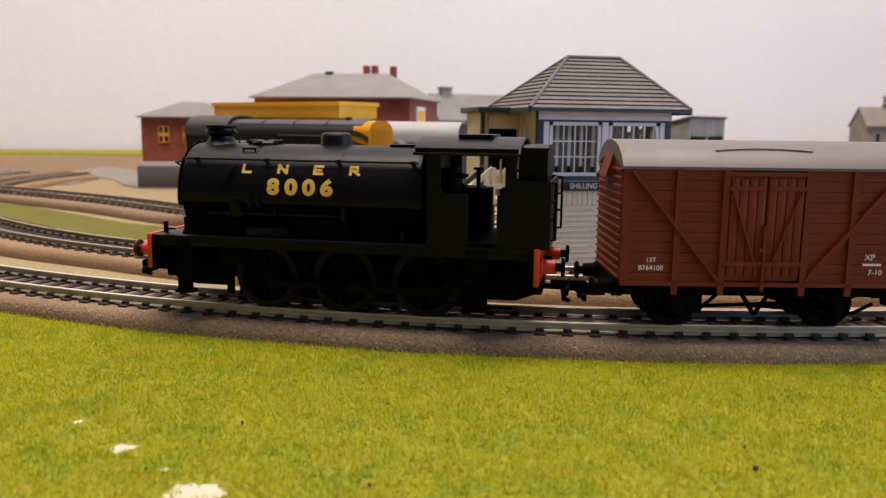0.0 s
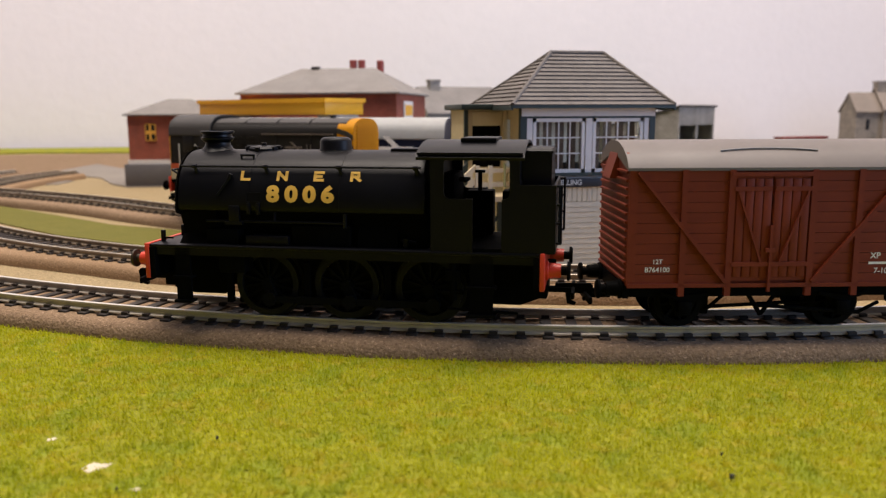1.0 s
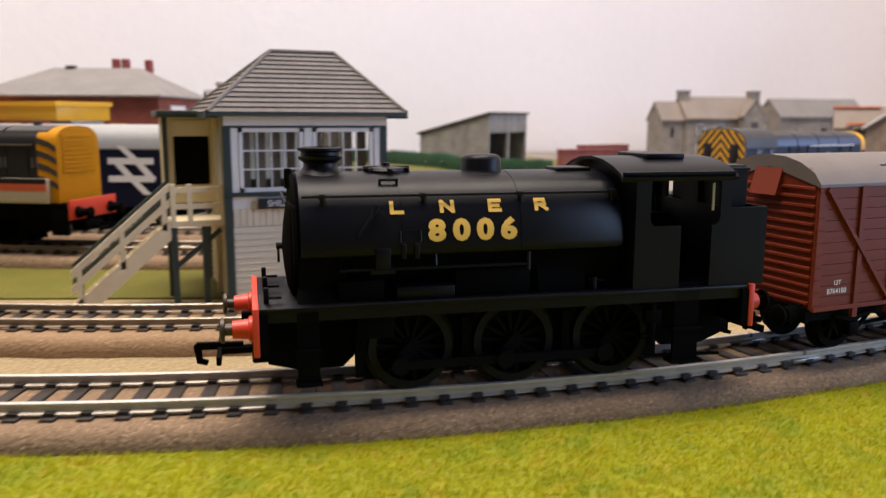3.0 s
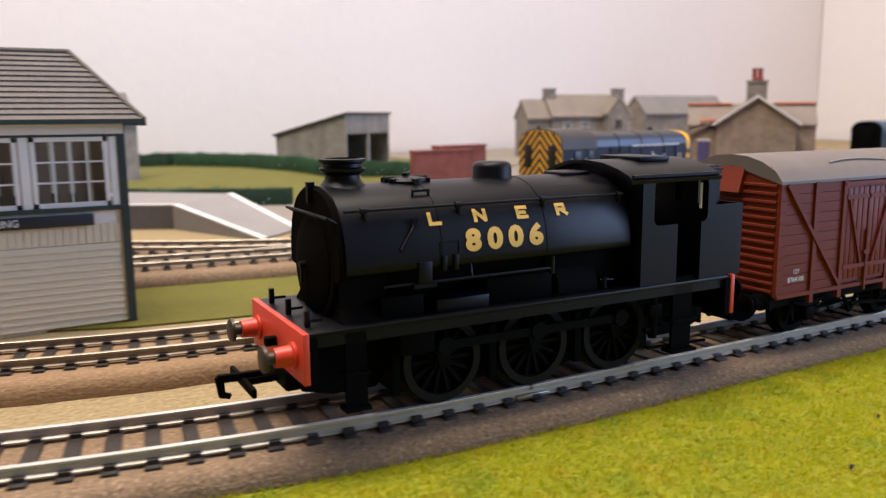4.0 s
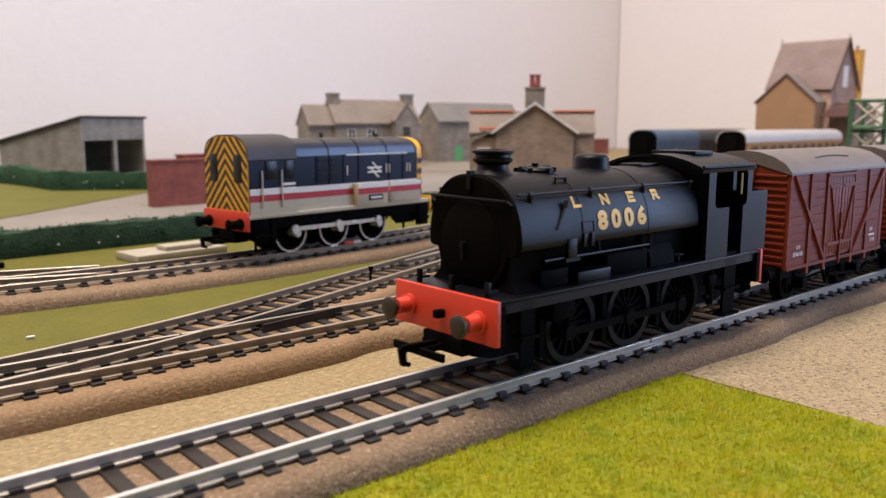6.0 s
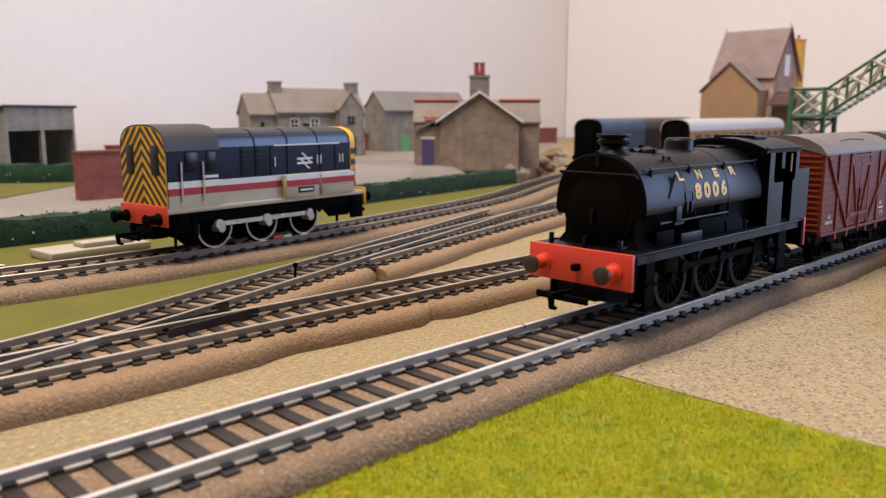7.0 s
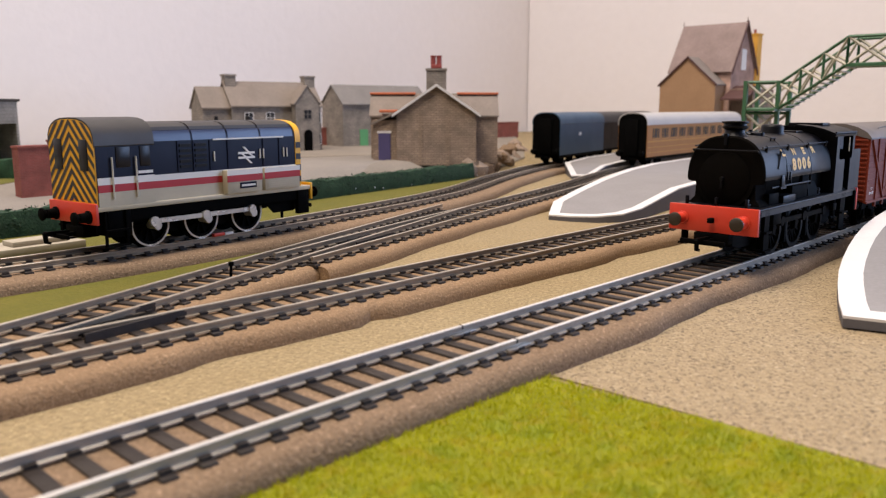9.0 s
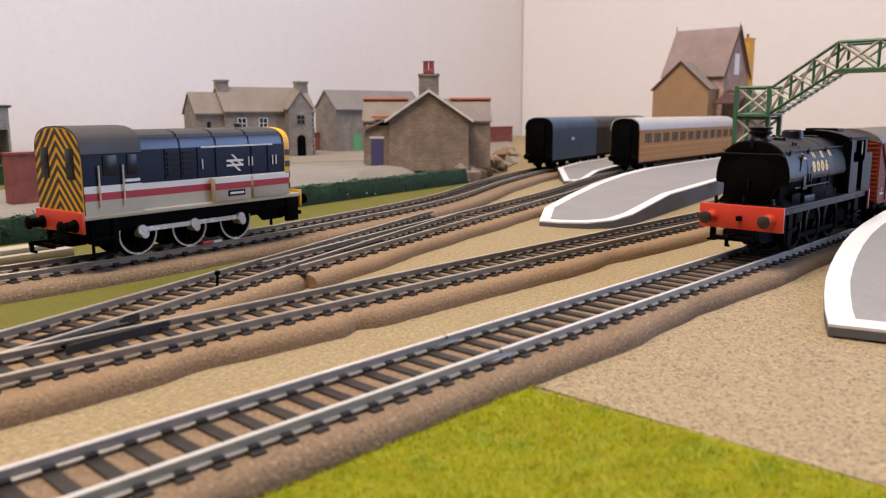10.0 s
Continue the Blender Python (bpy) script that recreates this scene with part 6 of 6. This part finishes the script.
def manor():
    h = thing("stone_house", "grey-brown stone house with gabled porch and two chimneys", "house", at(383, 645, 14, -13))
    L, W = 52, 24
    gable_block(h, -L, L, -W, W, -3, 52, 76, STONE, TILEB)
    gable_block(h, -L - 30, -L, -W + 4, W - 4, -3, 50, 70, STONE, TILEB)
    gable_block(h, 16, 44, -W - 12, -W + 10, -3, 54, 72, STONE, TILEB, along="y", over=1.6)
    for x in (-46, 47):
        chimney(h, x, 0, 66, 84.5, 6, 6, STONE, 0)
    arch_d = [(25, -2)] + [(30 + 5 * math.cos(a), 20 + 5 * math.sin(a)) for a in (math.pi - k * math.pi / 8 for k in range(9))] + [(35, -2)]
    part("porch_arch", Mesh().prism(arch_d, "y", -W - 12.6, -W - 11.5), MATT, h)
    window(h, 25, 35, -W - 12.1, 36, 47, STONE)
    for x0, z0 in ((-38, 32), (-14, 32), (-38, 8), (-14, 8), (45.5, 8), (45.5, 32)):
        window(h, x0, x0 + (6 if x0 > 40 else 10), -W - 0.1, z0, z0 + 12, FRAMEW)
    part("lancet_window", Mesh().box(-70, -66, -W + 3.6, -W + 4.2, 28, 40), GLASSD, h)


def barn():
    h = thing("grey_barn", "long grey stone barn with a green door", "barn", at(560, 668, 14, -9))
    gable_block(h, -62, 70, -26, 26, -3, 54, 76, STONE, TILE)
    part("door", Mesh().box(-38, -26, -26.6, -25.8, -3, 22), DOORG, h, "bright green plank door")


def cottage():
    h = thing("gabled_cottage", "buff stone cottage with pale verges and orange ridge tiles", "cottage", at(381, 383, 14, 43.8))
    gable_block(h, 0, 74, -36, 36, -3, 44, 68.5, STONEB, TILEB, verge=PLATW, over=4)
    for y in (-12, 13):
        part("buttress", Mesh().box(-0.5, 0.2, y - 0.6, y + 0.6, -3, 46), STONEB, h)
    gable_block(h, 34, 76, -58, 62, -3, 42, 61, STONEB, TILEB, along="y", over=2)
    part("ridge_tiles", Mesh().box(51, 59, -60, -20, 61.2, 63.4, bev=0.6), TERRA, h)
    part("ridge_tiles", Mesh().box(51, 59, 20, 64, 61.2, 63.4, bev=0.6), TERRA, h)
    chimney(h, 16, 0, 60, 84, 6.5, 9, STONE, 0)
    pots = Mesh().box(12.5, 19.5, -5, 5, 84, 87.5, bev=0.4)
    part("pot_base", pots, POT, h)
    for y in (-2.6, 2.8):
        part("chimney_pot", Mesh().lathe([(2.4, 87.5), (2.2, 94), (2.7, 94.4), (2.7, 95.6), (1.6, 95.7)], (16, y, 0), 14), POT, h)
    lean = thing("cottage_lean_to", "buff lean-to with a violet door and orange tiles", "outbuilding", at(381, 383, 14, 43.8))
    part("wall", Mesh().box(6, 32, 36.2, 58, -3, 38), STONEB, lean)
    part("roof", Mesh().prism([(36, 44), (60, 33), (60, 35), (36, 46)], "x", 3, 35), TILEB, lean)
    part("ridge_tiles", Mesh().box(5, 33, 36, 52, 44.5, 47, bev=0.6), TERRA, lean)
    part("door", Mesh().box(5.4, 6.1, 42, 53, -3, 26), DOORP, lean, "dull violet wooden door")
    part("lintel", Mesh().box(5.3, 6.1, 41, 54, 26, 28), PLATW, lean)


def station_house():
    h = thing("station_house", "tall brown brick station house with steep roof", "house", at(874, 355, 12, -90))
    gable_block(h, -41, 41, -35, 35, 0, 101, 156, PINKB, TILER, along="x", over=4, verge=None)
    part("gable_window", Mesh().box(41, 41.6, -7, 7, 98, 124), FRAMEW, h)
    for s in (-1, 1):
        part("barge_board", Mesh().prism([(s * 39, 92), (0, 155), (0, 159), (s * 39, 97)], "x", 43.6, 45), CANOPY, h)
    chimney(h, 36, 42, 20, 146, 7, 7, TRIMY, 1)
    for x in (-43, 43):
        part("finial", Mesh().tube((x, 0, 156), (x, 0, 163), 0.7, 0.4, n=8), CANOPY, h)
    wing = thing("station_wing", "buff gabled wing of the station house", "house", at(874, 355, 12, -90))
    gable_block(wing, -41, 34, -62, -36, 0, 80, 113, BUFFW, TILEB, along="y", over=2, verge=CANOPY)
    can = thing("station_canopy", "sloping dark red station canopy", "canopy", at(874, 355, 12, -90))
    part("canopy_roof", Mesh().prism([(-62, 60), (-20, 76), (-20, 78), (-62, 62)], "x", 41, 72), CANOPY, can)
    part("canopy_wall", Mesh().box(42, 70, -34, 30, 0, 74), STONEB, can)


for make in (grey_terrace, open_shed, manor, barn, cottage, station_house):
    make()


def brick_walls():
    for name, x, y, turn, L, D, z0, z1 in (("garden_wall", 54, 466, 4, 62, 10, 0, 37), ("garden_wall", 84, 478, 14, 60, 10, 0, 40), ("garden_wall", 690, 702, 0, 219, 8, 0, 40), ("garden_wall", 452, 700, -8, 60, 8, 8, 38)):
        w = thing(name, "red brick garden wall with stone coping", "wall", at(x, y, 0, turn))
        part("brickwork", Mesh().box(0, L, 0, D, z0, z1 - 1.5), BRICKW, w)
        part("coping", Mesh().box(-0.6, L + 0.6, -0.6, D + 0.6, z1 - 1.5, z1), BRICKW, w)
    w = thing("rock_bank", "rough brown rubble bank beside the track", "rock face")
    rng = random.Random(8)
    for k in range(70):
        u = k / 69
        x, y = 402 + 220 * u + rng.uniform(-12, 12), 360 + 112 * u + rng.uniform(-10, 12)
        z = rng.uniform(2, 12) * (1 + 0.4 * u)
        r = rng.uniform(5, 10)
        st = Mesh()
        bmesh.ops.create_icosphere(st.bm, subdivisions=1, radius=r)
        for v in st.bm.verts:
            v.co *= 1 + 0.35 * noise.noise(v.co * 0.3 + Vector((k, 0, 0)))
            v.co += Vector((x, y, z))
        part("boulder", st, STONEB if k % 3 else FOAM, w)


brick_walls()


# ---- hedges ----
def hedge(label, line, half, z_top, seed):
    h = thing("hedge", label, "hedge")
    rng = np.random.default_rng(seed)
    rows = []
    pts = [Vector(p) for p in line]
    dense = []
    for a, b in zip(pts, pts[1:]):
        n = max(2, int((b - a).length / 6))
        dense += [a.lerp(b, k / n) for k in range(n)]
    dense.append(pts[-1])
    for i, p in enumerate(dense):
        d = (dense[min(i + 1, len(dense) - 1)] - dense[max(i - 1, 0)]).normalized()
        nrm = Vector((-d.y, d.x))
        g = land(p.x, p.y)
        j = [1 + 0.16 * noise.noise((p.x * 0.09, p.y * 0.09, k)) for k in range(6)]
        rows.append([(*(p + nrm * o * half), g + z) for o, z in ((-1 * j[0], -0.5), (-1.05 * j[1], z_top * 0.55), (-0.75 * j[2], z_top * 0.95 * j[2]), (0.75 * j[3], z_top * 0.95 * j[3]), (1.05 * j[4], z_top * 0.55), (1 * j[5], -0.5))])
    core = Mesh().loft(rows)
    part("hedge_core", core, HEDGE, h)
    # loose flock on its faces
    n = 2600 * len(dense) // 60
    verts = np.empty((n, 3, 3))
    for k in range(n):
        r = rows[rng.integers(0, len(rows) - 1)]
        e = rng.integers(0, 5)
        u, t = rng.uniform(), rng.uniform(-3, 3)
        c = np.array(r[e]) * (1 - u) + np.array(r[e + 1]) * u + np.array((t, t * 0.2, 0)) + rng.normal(0, 0.5, 3)
        verts[k] = c + rng.normal(0, 0.6, (3, 3))
    me = bpy.data.meshes.new("flock")
    me.from_pydata([tuple(v * MM) for v in verts.reshape(-1, 3)], [], [(3 * i, 3 * i + 1, 3 * i + 2) for i in range(n)])
    me.materials.append(HEDGE)
    tagged(part("flock", me, HEDGE, h), kind="stuff")
    bits = rng.integers(0, len(rows), 18)
    wb = Mesh()
    for k in bits:
        r = rows[k]
        u = rng.uniform(0.1, 0.9)
        c = Vector(r[0]).lerp(Vector(r[1]), u) + Vector((rng.uniform(-3, 3), -0.5, 0))
        wb.box(c.x - 0.35, c.x + 0.35, c.y - 0.35, c.y + 0.35, c.z - 0.35, c.z + 0.35)
    tagged(part("flecks", wb, PALE, h), kind="stuff")


hedge("dark green flock hedge along the lane", ((-110, 291), (20, 301), (180, 320), (300, 340), (394, 356)), 6.5, 14, 1)
hedge("dark green flock hedge at the field edge", ((-330, 500), (-200, 492), (-66, 440)), 7, 14, 2)
hedge("dark green flock hedge across the field", ((-330, 755), (-180, 765), (-88, 765), (-30, 692), (-6, 602), (12, 562), (88, 545)), 7, 15, 3)


# ---- platforms ----
def platform(name, label, outer, z_of, band, thick=None):
    """A platform with a white border; z_of gives its height at each place."""
    p = thing(name, label, "platform")
    n = len(outer)
    cx, cy = sum(a for a, _ in outer) / n, sum(b for _, b in outer) / n
    area2 = sum(outer[i][0] * outer[(i + 1) % n][1] - outer[(i + 1) % n][0] * outer[i][1] for i in range(n))
    sgn = 1 if area2 > 0 else -1
    inner = []
    for i in range(n):
        a, b, c = (Vector(outer[(i + k) % n]) for k in (-1, 0, 1))
        n1 = Vector((-(b - a).y, (b - a).x)).normalized() * sgn
        n2 = Vector((-(c - b).y, (c - b).x)).normalized() * sgn
        mm = (n1 + n2)
        mm = mm.normalized() / max(0.5, mm.normalized().dot(n1))
        inner.append(b + mm * band)
    m = Mesh()
    lo = [m.bm.verts.new((x, y, 0 if thick is None else max(0, z_of(x, y) - thick))) for x, y in outer]
    hi = [m.bm.verts.new((x, y, z_of(x, y) - 0.8)) for x, y in outer]
    for i in range(n):
        j = (i + 1) % n
        m.bm.faces.new((lo[i], lo[j], hi[j], hi[i]))
    part("side_wall", m, PLATD, p)
    m = Mesh()
    for i in range(n):
        j = (i + 1) % n
        q = [(*outer[i], z_of(*outer[i])), (*outer[j], z_of(*outer[j])), (*inner[j], z_of(*inner[j])), (*inner[i], z_of(*inner[i]))]
        m.loft([[(x, y, z - 0.8) for x, y, z in q], q])
    part("white_edge", m, PLATW, p, "white painted platform edge")
    m = Mesh()
    f = [(v.x, v.y, z_of(v.x, v.y) - 0.15) for v in inner]
    m.bm.faces.new([m.bm.verts.new(v) for v in f])
    bmesh.ops.triangulate(m.bm, faces=m.bm.faces[:])
    part("surface", m, PLATG, p, "grey platform surface")
    return p


def slope_x(x_lo, x_hi, z_lo, z_hi):
    return lambda x, y: z_lo + (z_hi - z_lo) * max(0, min(1, (x - x_lo) / (x_hi - x_lo)))


def off_line(pts, off, xs):
    line = side(pts, off, 0)
    return [min(line, key=lambda p: abs(p[0] - x))[:2] for x in xs]


platform("near_platform", "grey station platform with broad white edge on the cork ground",
         [(93.5, -53.8), (96.5, -68), (106, -118), (300, -128), (1000, -128), (1000, -19.5), (330, -19.5), (275, -19.8), (243, -20.4), (222, -22), (200, -25), (180, -28.6), (160, -32.8), (142, -37.2), (126, -42), (108, -48)], slope_x(93, 290, 4.4, 18.3), 7.5, 3.4)
platform("island_platform", "curved grey island platform with white edges between the tracks",
         [(223, 143), (225, 130), (231, 116), (243, 107), (262, 106), (330, 118), (479, 146), (700, 180), (960, 215)] + off_line(T3B, -19, (940, 840, 720, 620, 523, 454, 400, 350, 300, 262)), slope_x(222, 330, 3, 12), 6)
platform("far_platform", "pale grey far platform tapering between the tracks",
         [(452, 284), (458, 268)] + off_line(T3B, 19, (500, 560, 650, 760, 900)) + off_line(T4, -19, (900, 760, 650, 560, 500)), slope_x(450, 520, 3, 12), 5)


def loading_ramp():
    p = thing("loading_bank", "grey loading bank with white edges and a ramp", "platform")
    top = [(-172, 350), (-121, 404), (-255, 520), (-345, 445)]
    low = [(-141, 277), (-108, 305)]
    m = Mesh()
    m.prism(top, "z", 0, 14)
    part("bank", m, PLATD, p)
    part("bank_top", Mesh().prism([(x, y) for x, y in top], "z", 14.0, 14.6), PLATG, p)
    a, b, c, d = (*top[0], 14.6), (*top[1], 14.6), (*low[1], 1.2), (*low[0], 1.2)
    m = Mesh().loft([[(v[0], v[1], 0) for v in (a, b, c, d)], [a, b, c, d]])
    part("ramp", m, PLATG, p)
    def strip(v0, v1, w=4.5):
        v0, v1 = Vector(v0), Vector(v1)
        n = Vector((-(v1 - v0).y, (v1 - v0).x, 0)).normalized() * w
        q = [v0, v1, v1 + n, v0 + n]
        part("white_edge", Mesh().loft([[v + Vector((0, 0, -0.6)) for v in q], [v + Vector((0, 0, 0.5)) for v in q]]), PLATW, p)
    strip(d, a, -4.5)
    strip(b, c, -4.5)
    strip((*top[3], 14.6), (*top[0], 14.6), 4.5)
    part("track_check", Mesh().box(-128, -92, 262, 266, 0.9, 3.0), MATT, p)


loading_ramp()


def offcut():
    o = thing("ply_offcut", "pale plywood offcut lying by the siding", "wood", at(-44, 233, 0, 6))
    part("board", Mesh().box(0, 46, 0, 22, 0.9, 4.4, bev=0.3), PLANK, o)
    part("board", Mesh().box(16, 40, 4, 14, 4.4, 6.6, bev=0.3), PLANK, o)


offcut()


# ---- coaches ----
def coach(name, label, m, body_mat, roof_mat, end_mat, L, windows):
    c = thing(name, label, "coach", m)
    pr = [(14.6, 9)] + [(14.6, 36)] + arch(14.6, 38.5, 49.5)[1:-1] + [(-14.6, 36), (-14.6, 9)]
    part("body", Mesh().prism(pr, "x", 0, L), body_mat, c)
    ra = arch(15.0, 38.8, 50.2)
    part("roof", Mesh().prism(ra + [(y * 0.96, z - 0.8) for y, z in ra[::-1]], "x", -0.6, L + 0.6), roof_mat, c)
    part("gangway", Mesh().box(-3.2, 0, -6.5, 6.5, 10, 44, bev=0.4), MATT, c)
    part("coach_end", Mesh().prism([(y * 0.97, z) for y, z in pr], "x", -0.5, 0.05), end_mat, c)
    part("underframe", Mesh().box(2, L - 2, -12.5, 12.5, 6, 9), MATT, c)
    for x in (18, 42, L - 42, L - 18):
        wheelset(c, x, 6.0, 8, MATT, MATT)
    hook_coupling(c, 0, -1, 7)
    for y in (-11.3, 11.3):
        buffer(c, -0.5, -1, y, 12.5, MATT, MATT)
    if windows:
        for s in (-1, 1):
            x = 12.0
            while x < L - 12:
                for w, dx in ((3.2, 0), (5.8, 4.6), (3.2, 11.8)):
                    part("window_frame", Mesh().box(x + dx - 0.5, x + dx + w + 0.5, s * 14.65 - 0.1, s * 14.65 + 0.1, 25.6, 36.2), TEAKL, c)
                    part("coach_window", Mesh().box(x + dx, x + dx + w, s * 14.7 - 0.15, s * 14.7 + 0.15, 26.3, 35.5), DARKIN, c)
                x += 22.0
            part("waist_panel", Mesh().box(1, L - 1, s * 14.7 - 0.1, s * 14.7 + 0.1, 22.6, 24.0), TEAKL, c)
            part("cornice", Mesh().box(0, L, s * 14.8 - 0.2, s * 14.8 + 0.2, 37.6, 38.6), TEAK, c)
            for z in (12.6, 17.4):
                part("beading", Mesh().box(1, L - 1, s * 14.7 - 0.1, s * 14.7 + 0.1, z, z + 0.7), TEAKL, c)
    else:
        for s in (-1, 1):
            part("side_mark", Mesh().box(L * 0.4, L * 0.4 + 7, s * 14.6 - 0.12, s * 14.6 + 0.12, 27, 30), PALE, c)
    return c


WHROOF = mat("white_coach_roof", (0.43, 0.41, 0.395), 0.6, grain=0.1, scale=300, blotch=0.12, coarse=40)
coach("blue_van", "dark blue parcels coach with rounded grey-blue roof", at(494, 343, 8.3, 13), COACHB, COACHB, MATT, 125, False)
coach("dark_coach", "dark coach with black roof beyond the blue one", at(625, 378, 8.3, 12), CHAR, SOOT, MATT, 190, False)
coach("teak_coach", "varnished teak coach with white roof and many windows", at(526, 267, 8.2, 5.6), TEAK, WHROOF, MATT, 268, True)


# ---- footbridge ----
def lattice(parent, p, q, h, mat_a, mat_b, bays):
    """A lattice side between two bottom points, h high."""
    p, q = Vector(p), Vector(q)
    up = Vector((0, 0, h))
    for a, b, m in ((p, q, mat_a), (p + up, q + up, mat_a)):
        part("chord", Mesh().tube(a, b, 1.1, n=4), m, parent)
    for k in range(bays + 1):
        v = p.lerp(q, k / bays)
        part("upright", Mesh().tube(v, v + up, 1.0, n=4), mat_a, parent)
    for k in range(bays):
        a, b = p.lerp(q, k / bays), p.lerp(q, (k + 1) / bays)
        part("lattice_bar", Mesh().tube(a, b + up, 1.0, n=4), mat_b, parent)
        part("lattice_bar", Mesh().tube(b, a + up, 1.0, n=4), mat_b, parent)


def footbridge():
    f = thing("footbridge", "green and cream lattice footbridge over the tracks", "footbridge")
    t0, t1 = (437, 124), (444, 103)
    z = 62
    for dx in (0, 22):
        lattice(f, (t0[0] + dx, t0[1], z), (t1[0] + dx, t1[1], z), 19, GREENB, BUFFP, 1)
        lattice(f, (t0[0] + dx, t0[1], z - 22), (t1[0] + dx, t1[1], z - 22), 19, GREENB, BUFFP, 1)
        for x, y in (t0, t1):
            part("post", Mesh().box(x + dx - 1.4, x + dx + 1.4, y - 1.4, y + 1.4, 10, 82), GREENB, f)
        lattice(f, (t1[0] + dx, t1[1], z), (432 + dx, 55, 91), 18, GREENB, BUFFP, 3)
        lattice(f, (432 + dx, 55, 91), (432 + dx, -70, 91), 18, GREENB, BUFFP, 5)
        lattice(f, (432 + dx, -70, 91), (444 + dx, -118, 62), 18, GREENB, BUFFP, 3)
        for y in (-118,):
            part("post", Mesh().box(444 + dx - 1.4, 444 + dx + 1.4, y - 1.4, y + 1.4, 8, 80), GREENB, f)
    part("deck", Mesh().box(430, 456, -70, 55, 89.6, 91.4), GREENB, f)
    part("landing", Mesh().box(436, 467, 102, 125, 60.5, 62), GREENB, f)
    a, b = Vector((444, 103, 61)), Vector((432, 55, 90.5))
    for k in range(12):
        v = a.lerp(b, (k + 0.5) / 12)
        part("tread", Mesh().box(v.x, v.x + 22, v.y - 2.2, v.y + 2.2, v.z - 0.4, v.z + 0.4), BUFFP, f)


footbridge()


# ---- movement ----
def motions():
    times = [k / 15 for k in range(151)]
    walk(ENGINE, [(t, stands(travelled(t), 22.3)) for t in times])
    for v, off in zip(VANS, VAN_OFFSETS):
        walk(v, [(t, stands(travelled(t) + off, 20)) for t in times])
    def spin(ob, x, r):
        walk(ob, [(t, Matrix.Translation((x * MM, 0, r * MM)) @ Matrix.Rotation((travelled(t) + 372) / r + 0.54, 4, "Y")) for t in times])
    for ax, x in zip(ENGINE_SETS, (-22.3, 0, 22.3)):
        spin(ax, x, 9.0)
    for s, rod in ENGINE_RODS:
        rows = []
        for t in times:
            a = (travelled(t) + 372) / 9.0 + 0.54
            rows.append((t, Matrix.Translation((4.0 * math.cos(a) * MM, s * 11.9 * MM, (9.0 - 4.0 * math.sin(a)) * MM))))
        walk(rod, rows)
    for v in VANS:
        for ax, x in zip(sorted(children_of(v, "axle"), key=lambda o: o.location.x), (-20, 20)):
            spin(ax, x, 6.4)


motions()
